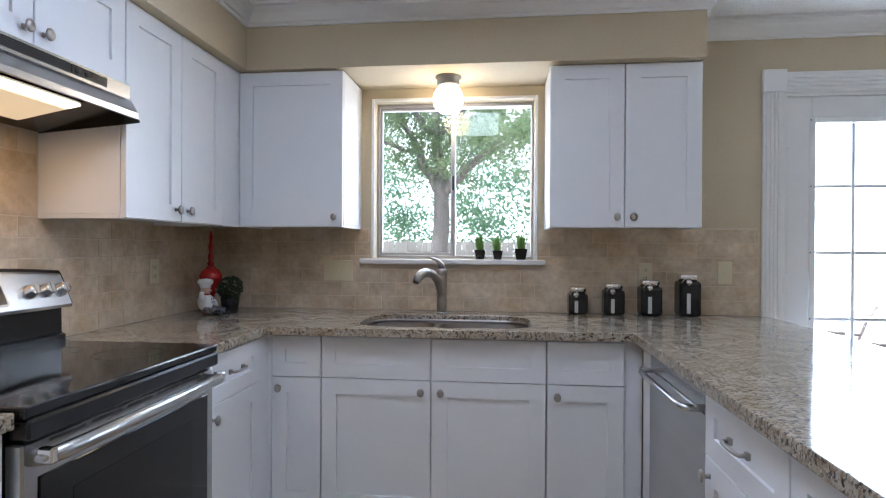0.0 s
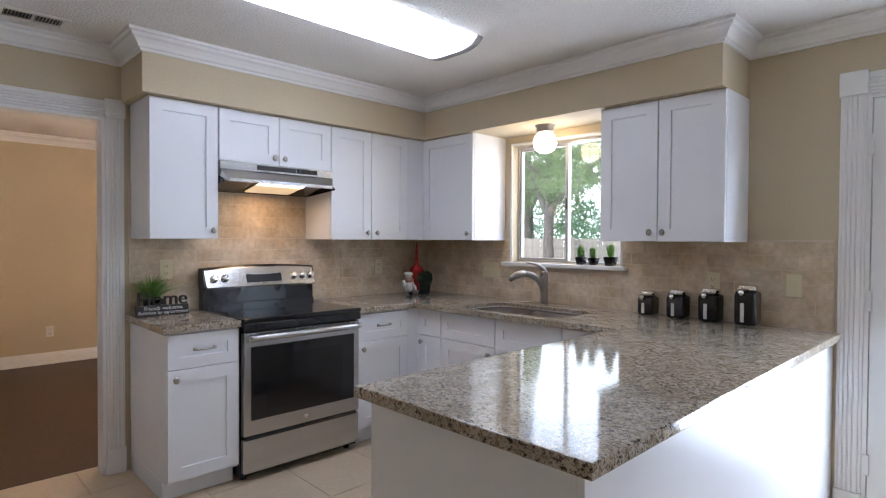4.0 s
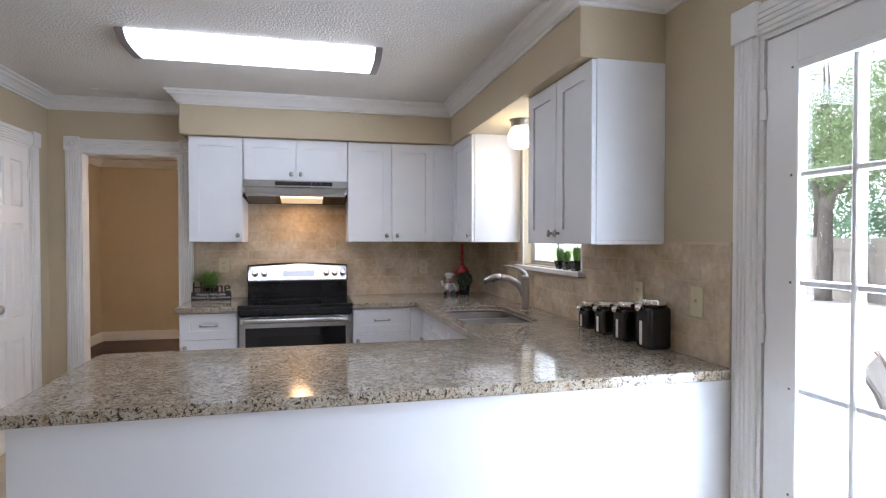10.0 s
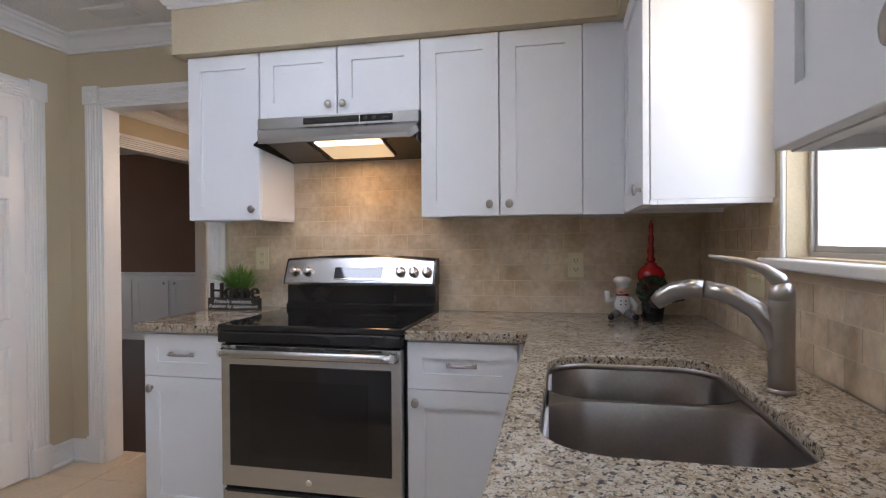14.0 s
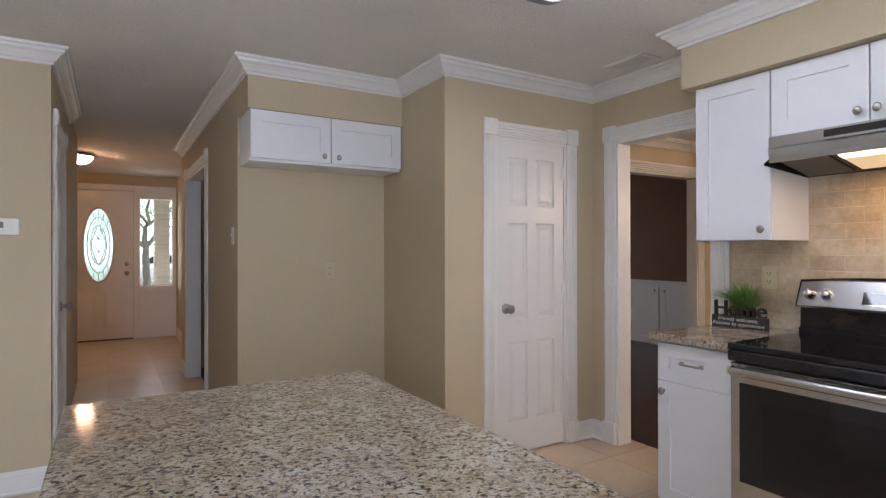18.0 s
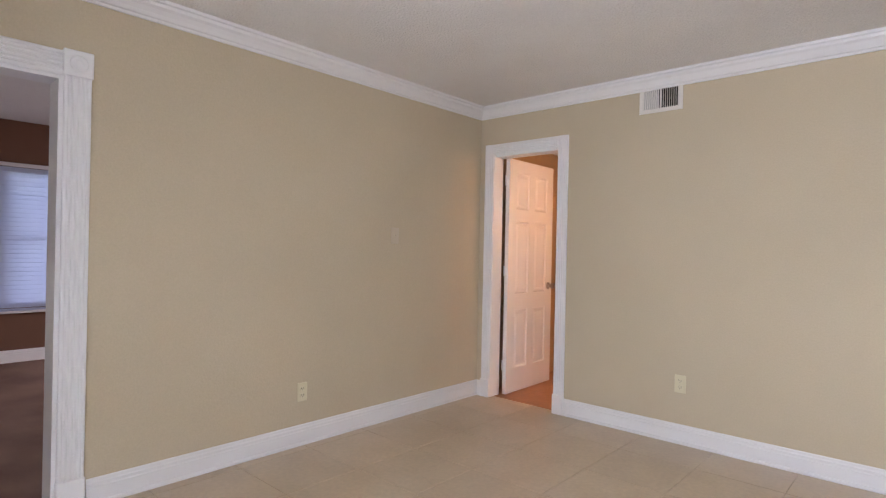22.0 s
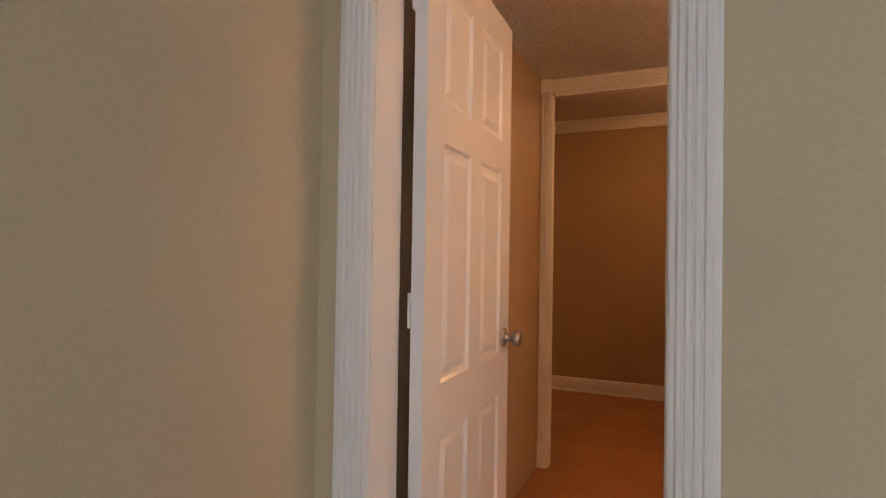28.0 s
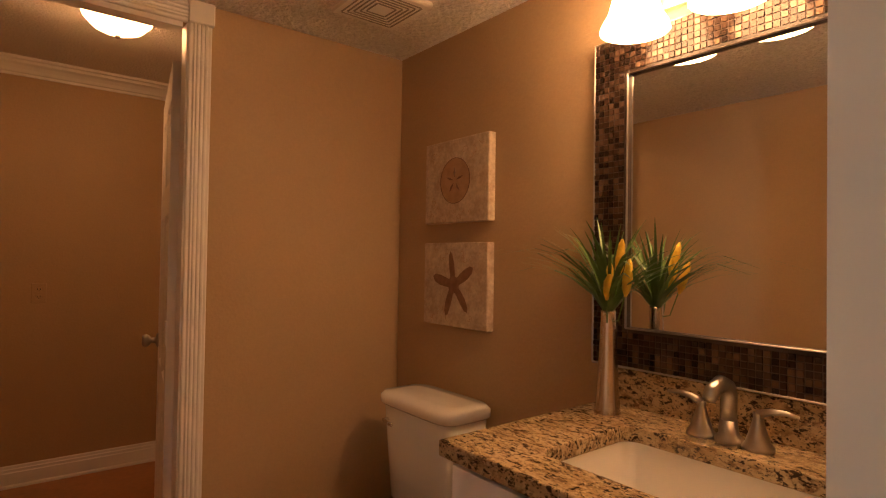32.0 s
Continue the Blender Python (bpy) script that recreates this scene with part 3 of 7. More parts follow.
def six_panel(name, label, w, h, m, knob_z=0.93, hinge=True, mt=None, thick=0.035):
    """A six-panel door: its own x from the hinge edge to w, its faces at y=0 and y=-thick, z from 0 to h."""
    th = thing(name, label, "door", "", "structure")
    th.matrix_world = m
    st, mid = 0.105 * w / 0.7, 0.09 * w / 0.7
    pw = (w - 2 * st - mid) / 2
    rows = [(0.21, 0.72), (0.86, 1.49), (1.60, h - 0.115)]
    rects = [(x, x + pw, a * h / 2.03, b * h / 2.03 if b < 1.6 else b) for a, b in rows for x in (st, st + pw + mid)]
    xs = sorted({0, w, *(r[0] for r in rects), *(r[1] for r in rects)})
    zs = sorted({0, h, *(r[2] for r in rects), *(r[3] for r in rects)})
    bm = bmesh.new()
    for y, s in ((0.0, 1), (-thick, -1)):
        V = {(x, z): bm.verts.new((x, y, z)) for x in xs for z in zs}
        for i in range(len(xs) - 1):
            for j in range(len(zs) - 1):
                q = (V[xs[i], zs[j]], V[xs[i + 1], zs[j]], V[xs[i + 1], zs[j + 1]], V[xs[i], zs[j + 1]])
                if not any(r[0] <= xs[i] < r[1] and r[2] <= zs[j] < r[3] for r in rects):
                    bm.faces.new(q)
                    continue
                x0, x1, z0, z1 = xs[i], xs[i + 1], zs[j], zs[j + 1]
                prev = list(q)
                for off, dep in ((0.008, 0.009), (0.020, 0.010), (0.042, 0.002)):
                    ring = [bm.verts.new((x, y - s * dep, z)) for x, z in ((x0 + off, z0 + off), (x1 - off, z0 + off), (x1 - off, z1 - off), (x0 + off, z1 - off))]
                    for k in range(4):
                        bm.faces.new((prev[k], prev[(k + 1) % 4], ring[(k + 1) % 4], ring[k]))
                    prev = ring
                bm.faces.new(prev)
    for a, b in (((0, 0), (w, 0)), ((w, 0), (w, h)), ((w, h), (0, h)), ((0, h), (0, 0))):
        bm.faces.new([bm.verts.new((p[0], y, p[1])) for p, y in ((a, 0), (b, 0), (b, -thick), (a, -thick))])
    bmesh.ops.recalc_face_normals(bm, faces=bm.faces)
    part("door_leaf", bm, mt or DOORP, th)
    kx = w - 0.065
    for s in (1, -1):
        k = part("door_knob", lathe([(0.033, 0), (0.033, 0.006), (0.024, 0.010), (0.013, 0.013), (0.012, 0.030), (0.021, 0.036), (0.028, 0.046), (0.028, 0.058), (0.022, 0.066), (0.008, 0.068)], 20,
                        Matrix.Translation((kx, 0.0005 if s > 0 else -thick - 0.0005, knob_z)) @ pose(0, 0, 0, -90 * s)), NICKEL, th, "brushed nickel door knob", True)
    if hinge:
        for z in (0.20, h / 2, h - 0.23):
            part("hinge", box(-0.012, 0.020, -0.002, 0.004, z, z + 0.085, 0.001), TRIM, th, "painted hinge")
    return th

# ---- openings of the main room ----
casing("door_casing", "white fluted casing with corner rosettes of the dining doorway", pose(0, -2.487, 0, 0, 0, -90), 0.703, 2.045, 0.092)
casing("door_casing", "white fluted casing round the pantry door", pose(0.255, -3.40, 0), 0.595, 2.03, 0.092, rosette="block")
casing("door_casing", "white fluted casing round the patio door", pose(3.985, 0, 0, 0, 0, 180), 0.88, 2.066, 0.105, rosette="block")
casing("door_casing", "white fluted casing round the bathroom door", pose(5.448, SY, 0), 0.614, 2.035, 0.086, rosette=False, depth=T + 0.004, jt=0.004)
casing("door_casing", "white fluted casing with rosettes of the bedroom doorway", pose(EX, -1.31, 0, 0, 0, 90), 0.86, 1.985, 0.108, depth=T + 0.02, broad=True)
casing("door_casing", "white fluted casing of the hall opening", pose(KX, -5.56, 0, 0, 0, -90), 1.29, 2.05, 0.09)
casing("door_casing", "white fluted casing of the hall closet door", pose(HX, -5.20, 0, 0, 0, 90), 0.67, 2.03, 0.085)
casing("door_casing", "white fluted casing of the inner bathroom doorway", pose(5.30, BS, 0), 0.850, 2.14, 0.076, rosette="block", jt=0.006, depth=0.06)
casing("door_casing", "plain white casing of the opening beyond the dining room", pose(-2.46, -4.26, 0), 1.84, 2.09, 0.10, rosette=False, plinth=False)
six_panel("door_pantry", "closed white six-panel pantry door", 0.555, 2.012, pose(0.275, -3.405, 0.012))
six_panel("door_bathroom", "white six-panel bathroom door standing open", 0.74, 2.01, pose(6.030, SY - T - 0.012, 0.012, 0, 0, 271.5), knob_z=0.90)
six_panel("door_closet", "closed white six-panel closet door in the hall", 0.63, 2.012, pose(HX + 0.006, -4.55, 0.012, 0, 0, -90) @ Matrix.Diagonal((1, -1, 1, 1)))
six_panel("door_inner", "white six-panel inner door swung into the next room", 0.76, 2.01, pose(5.332, BS - 0.07, 0.012, 0, 0, 260.5))
six_panel("door_bedroom", "white six-panel bedroom door standing open", 0.80, 2.0 - 0.035, pose(EX + T + 0.03, -0.46, 0.010, 0, 0, 22))


# ---- cabinets ----
def shaker(x0, x1, z0, z1, y, rail=0.055, t=0.02, dep=0.010):
    """A shaker front: a slab with a square recessed middle; its face at y + t."""
    bm = bmesh.new()
    f = y + t
    if x1 - x0 < 0.16 or z1 - z0 < 0.16:
        rail = min(x1 - x0, z1 - z0) * 0.36
    o = [(x0, z0), (x1, z0), (x1, z1), (x0, z1)]
    i = [(x0 + rail, z0 + rail), (x1 - rail, z0 + rail), (x1 - rail, z1 - rail), (x0 + rail, z1 - rail)]
    e = 0.0015
    oo = [(x0 + e, z0 + e), (x1 - e, z0 + e), (x1 - e, z1 - e), (x0 + e, z1 - e)]
    rings = [[bm.verts.new((a, yy, b)) for a, b in pts] for pts, yy in ((o, y), (o, f - e), (oo, f), (i, f), (i, f - dep))]
    for r, s in zip(rings, rings[1:]):
        for k in range(4):
            bm.faces.new((r[k], r[(k + 1) % 4], s[(k + 1) % 4], s[k]))
    bm.faces.new(rings[0])
    bm.faces.new(rings[-1])
    bmesh.ops.recalc_face_normals(bm, faces=bm.faces)
    return bm


def knob(parent, x, y, z):
    part("knob", lathe([(0.007, 0), (0.005, 0.004), (0.005, 0.014), (0.012, 0.017), (0.0155, 0.021), (0.0145, 0.026), (0.008, 0.0285)], 16,
                       Matrix.Translation((x, y, z)) @ pose(0, 0, 0, -90) @ Matrix.Diagonal((1.0, 1.2, 1, 1))), NICKEL, parent, "brushed nickel knob", True)


def pull(parent, x, y, z, w=0.10):
    pts = [(x - w / 2, y, z), (x - w / 2, y + 0.022, z), (x - w / 2 + 0.012, y + 0.027, z), (x, y + 0.029, z), (x + w / 2 - 0.012, y + 0.027, z), (x + w / 2, y + 0.022, z), (x + w / 2, y, z)]
    bm = bmesh.new()
    add_tube(bm, pts, 0.0055, 8)
    for s in (-1, 1):
        add_box(bm, x + s * w / 2 - 0.009, x + s * w / 2 + 0.009, y - 0.0005, y + 0.010, z - 0.009, z + 0.009, 0.002)
    bmesh.ops.recalc_face_normals(bm, faces=bm.faces)
    part("handle", bm, NICKEL, parent, "brushed nickel arched pull", True)


def cabinet(name, label, m, w, d, z0, z1, fronts, toe=False, group="", rim=True, low=None):
    """fronts: (kind, x0, x1, z0, z1, fitting) with fitting ("knob", x, z) or ("pull", x, z)."""
    th = thing(name, label, "cabinet", group)
    th.matrix_world = m
    if toe:
        part("body", box(0.0008, w - 0.0008, 0, d - 0.0225, z0 + 0.10, low or z1, 0.001), CAB, th)
        if low:
            part("front_rail", box(0.0008, w - 0.0008, d - 0.036, d - 0.02, low + 0.0003, z1), CAB, th)
        part("toe_kick", box(0.0008, w - 0.0008, 0, d - 0.085, z0 + 0.001, z0 + 0.0995), CAB, th)
    else:
        part("body", box(0.0008, w - 0.0008, 0, d - 0.0225, z0 + (0.016 if rim else 0), z1, 0.001), CAB, th)
        if rim:
            part("light_rail", box(0.0008, w - 0.0008, d - 0.042, d - 0.021, z0, z0 + 0.0155), CAB, th)
            part("side_rim", box(0.0008, 0.018, 0.001, d - 0.043, z0, z0 + 0.0155), CAB, th)
            part("side_rim", box(w - 0.018, w - 0.0008, 0.001, d - 0.043, z0, z0 + 0.0155), CAB, th)
    for kind, a, b, c, e, fit in fronts:
        f = part("door" if kind == "door" else "drawer_front", shaker(a + 0.0024, b - 0.0024, c, e, d - 0.0195, rail=0.067 if kind == "door" else 0.060), CAB, th)
        if fit:
            (knob if fit[0] == "knob" else pull)(f, fit[1], d + 0.0005, fit[2])
    return th


U0, U1 = 1.358, 2.1345
DT = U1 - 0.004
wu = "white wall cabinets"
cabinet("wall_cabinet", "white shaker wall cabinet beside the range hood", pose(0.002, -1.985, 0, 0, 0, -90), 0.375, 0.345, U0, U1,
        [("door", 0.0, 0.375, U0 + 0.002, DT, ("knob", 0.035, U0 + 0.05))], group=wu)
cabinet("wall_cabinet", "short white shaker cabinet over the range hood", pose(0.002, -1.217, 0, 0, 0, -90), 0.765, 0.345, 1.822, U1,
        [("door", 0.0, 0.382, 1.824, DT, ("knob", 0.35, 1.868)), ("door", 0.383, 0.765, 1.824, DT, ("knob", 0.418, 1.868))], group=wu, rim=False)
c = cabinet("wall_cabinet", "white two-door shaker wall cabinet in the corner", pose(0.002, -0.532, 0, 0, 0, -90), 0.683, 0.345, U0, U1,
            [("door", 0.0, 0.341, U0 + 0.002, DT, ("knob", 0.30, U0 + 0.05)), ("door", 0.342, 0.683, U0 + 0.002, DT, ("knob", 0.382, U0 + 0.05))], group=wu)
part("filler_strip", box(-0.1835, -0.0005, 0.02, 0.3440, U0, U1), CAB, c)
cabinet("wall_cabinet", "white single-door shaker cabinet beside the kitchen window", pose(0.882, -0.002, 0, 0, 0, 180), 0.5345, 0.370, U0, U1,
        [("door", 0.0, 0.5345, U0 + 0.002, DT, ("knob", 0.04, U0 + 0.05))], group=wu)
cabinet("wall_cabinet", "white two-door shaker cabinet between window and patio door", pose(2.588, -0.002, 0, 0, 0, 180), 0.70, 0.345, U0, U1,
        [("door", 0.0, 0.35, U0 + 0.002, DT, ("knob", 0.315, U0 + 0.05)), ("door", 0.351, 0.70, U0 + 0.002, DT, ("knob", 0.388, U0 + 0.05))], group=wu)
c = cabinet("wall_cabinet", "small white two-door cabinet above the refrigerator nook", pose(1.232, -4.248, 0), 0.985, 0.30, 1.845, 2.150,
            [("door", 0.0, 0.492, 1.862, 2.146, ("knob", 0.445, 1.90)), ("door", 0.493, 0.985, 1.862, 2.146, ("knob", 0.54, 1.90))], group=wu, rim=False)
part("catch", lathe([(0.006, 0), (0.006, 0.02), (0.003, 0.024)], 8, Matrix.Translation((0.52, 0.26, 1.822))), NICKEL, c)

bc = "white base cabinets"
BT = 0.876
cabinet("base_cabinet", "white shaker base cabinet by the doorway side of the range", pose(0.002, -1.992, 0, 0, 0, -90), 0.373, 0.64, 0, BT,
        [("drawer", 0.0, 0.373, 0.69, 0.868, ("pull", 0.187, 0.785)), ("door", 0.0, 0.373, 0.115, 0.686, ("knob", 0.335, 0.64))], True, bc)
cabinet("base_cabinet", "white shaker base cabinet between range and corner", pose(0.002, -0.775, 0, 0, 0, -90), 0.425, 0.64, 0, BT,
        [("drawer", 0.0, 0.425, 0.69, 0.868, ("pull", 0.212, 0.785)), ("door", 0.0, 0.425, 0.115, 0.686, ("knob", 0.388, 0.64))], True, bc)
part("filler_strip", box(0.625, 0.638, -0.774, -0.679, 0.10, BT), CAB, bpy.data.objects["base_cabinet.001"].children[0].parent).matrix_parent_inverse = bpy.data.objects["base_cabinet.001"].matrix_world.inverted()
part("toe_corner", box(0.004, 0.556, -0.774, -0.5965, 0.001, 0.0995), CAB, bpy.data.objects["base_cabinet.001"]).matrix_parent_inverse = bpy.data.objects["base_cabinet.001"].matrix_world.inverted()
part("toe_corner", box(0.004, 0.6352, -0.596, -0.30, 0.001, 0.0995), CAB, bpy.data.objects["base_cabinet.001"]).matrix_parent_inverse = bpy.data.objects["base_cabinet.001"].matrix_world.inverted()
c = cabinet("base_cabinet", "narrow white shaker base cabinet in the corner", pose(0.880, -0.002, 0, 0, 0, 180), 0.2445, 0.68, 0, BT,
            [("drawer", 0.0, 0.225, 0.69, 0.868, None), ("door", 0.0, 0.225, 0.115, 0.686, ("knob", 0.188, 0.64))], True, bc)
part("filler_strip", box(0.2255, 0.2430, 0.62, 0.6795, 0.10, BT), CAB, c)
cabinet("sink_cabinet", "white sink base cabinet with false drawer fronts", pose(1.853, -0.002, 0, 0, 0, 180), 0.972, 0.68, 0, BT,
        [("drawer", 0.0, 0.486, 0.69, 0.868, None), ("drawer", 0.487, 0.972, 0.69, 0.868, None),
         ("door", 0.0, 0.486, 0.115, 0.686, ("knob", 0.445, 0.64)), ("door", 0.487, 0.972, 0.115, 0.686, ("knob", 0.53, 0.64))], True, bc, low=0.66)
c = cabinet("base_cabinet", "narrow white shaker base cabinet beside the dishwasher", pose(2.172, -0.002, 0, 0, 0, 180), 0.318, 0.68, 0, BT,
            [("drawer", 0.0, 0.317, 0.69, 0.868, None), ("door", 0.0, 0.317, 0.115, 0.686, ("knob", 0.275, 0.64))], True, bc)
part("filler_strip", box(-0.0735, -0.0005, 0.60, 0.661, 0.10, BT), CAB, c)

# ---- peninsula ----
p = thing("peninsula", "white panelled kitchen peninsula", "peninsula")
part("back_panel", box(2.965, 2.985, -2.29, -0.002, 0.002, BT, 0.001), CAB, p)
part("end_panel", box(2.245, 2.9645, -2.29, -2.27, 0.002, BT, 0.001), CAB, p)
part("corner_filler", box(2.246, 2.262, -0.8105, -0.6835, 0.10, BT), CAB, p)
part("base_trim", sweep([(2.985, -0.03), (2.985, -2.29)], [(a, b * 0.85) for a, b in BASEB]), TRIM, p, "white base moulding")
cabinet("base_cabinet", "white shaker drawer base in the peninsula", pose(2.88, -1.875, 0, 0, 0, 90), 0.46, 0.645, 0, BT,
        [("drawer", 0.0, 0.46, 0.69, 0.868, ("pull", 0.23, 0.785)), ("door", 0.0, 0.46, 0.115, 0.686, ("knob", 0.42, 0.64))], True, bc)
cabinet("base_cabinet", "white shaker base cabinet at the peninsula's end", pose(2.88, -2.268, 0, 0, 0, 90), 0.392, 0.645, 0, BT,
        [("drawer", 0.0, 0.392, 0.69, 0.868, None), ("door", 0.0, 0.392, 0.115, 0.686, None)], True, bc)
d = thing("dishwasher", "stainless steel dishwasher under the counter", "dishwasher")
part("body", box(2.262, 2.85, -1.410, -0.812, 0.10, 0.874), BLACKE, d)
part("door", box(2.238, 2.2615, -1.408, -0.814, 0.125, 0.795, 0.004), STEEL, d)
part("control_strip", box(2.240, 2.2615, -1.408, -0.814, 0.797, 0.872, 0.004), STEEL, d)
part("toe_panel", box(2.30, 2.33, -1.408, -0.814, 0.003, 0.099), BLACKE, d)
part("handle", tube([(2.238, -0.86, 0.80), (2.195, -0.86, 0.80), (2.185, -0.90, 0.80), (2.182, -1.11, 0.80), (2.185, -1.32, 0.80), (2.195, -1.36, 0.80), (2.238, -1.36, 0.80)], 0.011, 10), STEEL, d, "", True)


# ---- worktops and sink ----
def plate(outer, hole, z0, z1, bevel=0.004):
    bm = bmesh.new()
    es = []
    for loop in (outer, hole):
        if loop:
            vs = [bm.verts.new((x, y, z1)) for x, y in loop]
            es += [bm.edges.new((vs[i], vs[(i + 1) % len(vs)])) for i in range(len(vs))]
    bmesh.ops.triangle_fill(bm, use_beauty=True, use_dissolve=False, edges=es)
    top = list(bm.faces)
    rim = [e for e in bm.edges if len(e.link_faces) == 1]
    ret = bmesh.ops.extrude_face_region(bm, geom=top)
    for v in [g for g in ret["geom"] if isinstance(g, bmesh.types.BMVert)]:
        v.co.z = z0
    bmesh.ops.recalc_face_normals(bm, faces=bm.faces)
    rim = [e for e in bm.edges if e.is_valid and len(e.link_faces) == 2 and e.calc_face_angle(0) > 1.2 and abs(e.verts[0].co.z - e.verts[1].co.z) < 1e-6]
    bmesh.ops.bevel(bm, geom=rim, offset=bevel, segments=2, affect="EDGES", profile=0.5)
    return bm


def rounded(x0, x1, y0, y1, r, n=6):
    pts = []
    for cx, cy, a in ((x1 - r, y1 - r, 0), (x0 + r, y1 - r, 90), (x0 + r, y0 + r, 180), (x1 - r, y0 + r, 270)):
        pts += [(cx + r * math.cos(radians(a + 90 * k / n)), cy + r * math.sin(radians(a + 90 * k / n))) for k in range(n + 1)]
    return pts


CT0, CT1 = 0.8775, 0.9145
tagged(part("worktop", plate([(0.0125, -0.0125), (2.992, -0.0125), (2.992, -0.034), (3.02, -0.034), (3.02, -2.32), (2.20, -2.32), (2.20, -0.715), (0.660, -0.742), (0.665, -1.200), (0.0125, -1.200)],
                             rounded(1.015, 1.795, -0.655, -0.208, 0.125, 9), CT0, CT1), GRANITE), "polished speckled beige granite worktop with peninsula", "worktop")
tagged(part("worktop", plate([(0.0125, -1.990), (0.665, -1.990), (0.665, -2.392), (0.0125, -2.392)], None, CT0, CT1), GRANITE), "small polished granite worktop beside the range", "worktop")


def basin(bm, x0, x1, y0, y1, z1, depth, r):
    loops = []
    for inset, z in ((0.0, z1), (0.004, z1 - 0.012), (0.014, z1 - depth + 0.045), (0.019, z1 - depth + 0.022), (0.032, z1 - depth + 0.007), (0.055, z1 - depth), (0.08, z1 - depth - 0.001)):
        loops.append([bm.verts.new((x, y, z)) for x, y in rounded(x0 + inset, x1 - inset, y0 + inset, y1 - inset, max(0.02, r - inset))])
    n = len(loops[0])
    for a, b in zip(loops, loops[1:]):
        for k in range(n):
            bm.faces.new((a[k], a[(k + 1) % n], b[(k + 1) % n], b[k]))
    bm.faces.new(loops[-1])


s = thing("kitchen_sink", "brushed stainless steel double bowl undermount sink", "sink")
for x0, x1 in ((1.005, 1.340), (1.362, 1.805)):
    bm = bmesh.new()
    basin(bm, x0, x1, -0.665, -0.198, CT0 - 0.001, 0.20, 0.12)
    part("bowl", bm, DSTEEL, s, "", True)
    cx = (x0 + x1) / 2
    part("drain", lathe([(0.045, 0), (0.045, 0.003), (0.036, 0.003), (0.030, -0.004), (0.004, -0.003)], 20, Matrix.Translation((cx, -0.42, CT0 - 0.1915))), CHROME, s, "", True)
arc = lambda cx, cy, a0, a1: [(cx + 0.12 * math.cos(radians(a0 + (a1 - a0) * k / 8)), cy + 0.12 * math.sin(radians(a0 + (a1 - a0) * k / 8))) for k in range(9)]
deck = arc(1.220, -0.318, 90, 0) + arc(1.220, -0.545, 0, -90) + arc(1.482, -0.545, 270, 180) + arc(1.482, -0.318, 180, 90)
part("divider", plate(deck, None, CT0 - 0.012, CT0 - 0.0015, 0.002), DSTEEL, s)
bm = bmesh.new()
loops = [[bm.verts.new((x, y, z)) for x, y in rounded(1.0158 + q, 1.7942 - q, -0.6542 + q, -0.2088 - q, 0.1242 - q, 9)] for q, z in ((0.0, CT0 - 0.002), (0.0, CT1 - 0.024), (0.0022, CT1 - 0.0245), (0.0022, CT0 - 0.002))]
for a, b in zip(loops, loops[1:] + loops[:1]):
    for k in range(len(a)):
        bm.faces.new((a[k], a[(k + 1) % len(a)], b[(k + 1) % len(a)], b[k]))
bmesh.ops.recalc_face_normals(bm, faces=bm.faces)
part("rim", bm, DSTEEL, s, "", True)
f = thing("kitchen_faucet", "brushed nickel pull-out kitchen faucet with side lever", "faucet")
KF, KY = 1.352, -0.150
part("base", lathe([(0.029, 0), (0.029, 0.004), (0.0275, 0.006), (0.0275, 0.010)], 24, Matrix.Translation((KF, KY, CT1 + 0.0005))), NICKEL, f, "", True)
part("column", lathe([(0.0272, 0.0105), (0.0258, 0.05), (0.0255, 0.12), (0.0268, 0.17), (0.0272, 0.198), (0.0262, 0.2000), (0.0262, 0.2025), (0.0272, 0.2040), (0.0255, 0.222), (0.018, 0.238), (0.006, 0.244)], 24, Matrix.Translation((KF, KY, CT1))), NICKEL, f, "", True)
part("spout", tube([(KF - 0.002, KY - 0.004, CT1 + 0.085), (KF - 0.007, KY - 0.018, CT1 + 0.135), (KF - 0.018, KY - 0.046, CT1 + 0.178), (KF - 0.038, KY - 0.092, CT1 + 0.208), (KF - 0.058, KY - 0.142, CT1 + 0.219)], [0.019, 0.0215, 0.0215, 0.021, 0.0205], 18), NICKEL, f, "", True)
part("spray_head", tube([(KF - 0.0585, KY - 0.1435, CT1 + 0.2192), (KF - 0.070, KY - 0.172, CT1 + 0.219), (KF - 0.083, KY - 0.205, CT1 + 0.210), (KF - 0.093, KY - 0.230, CT1 + 0.194), (KF - 0.098, KY - 0.243, CT1 + 0.180)], [0.0216, 0.0225, 0.0228, 0.0215, 0.0175], 18), NICKEL, f, "", True)
part("spray_face", lathe([(0.0145, 0), (0.0145, 0.003), (0.010, 0.004)], 16, Matrix.Translation((KF - 0.0990, KY - 0.2450, CT1 + 0.1775)) @ pose(0, 0, 0, 145, 0, -25)), SLOT, f)
part("spray_button", box(-0.006, 0.006, -0.016, 0.016, -0.003, 0.003, 0.002), SLOT, f).matrix_local = pose(KF - 0.079, KY - 0.196, CT1 + 0.1895, 16, 0, -22)
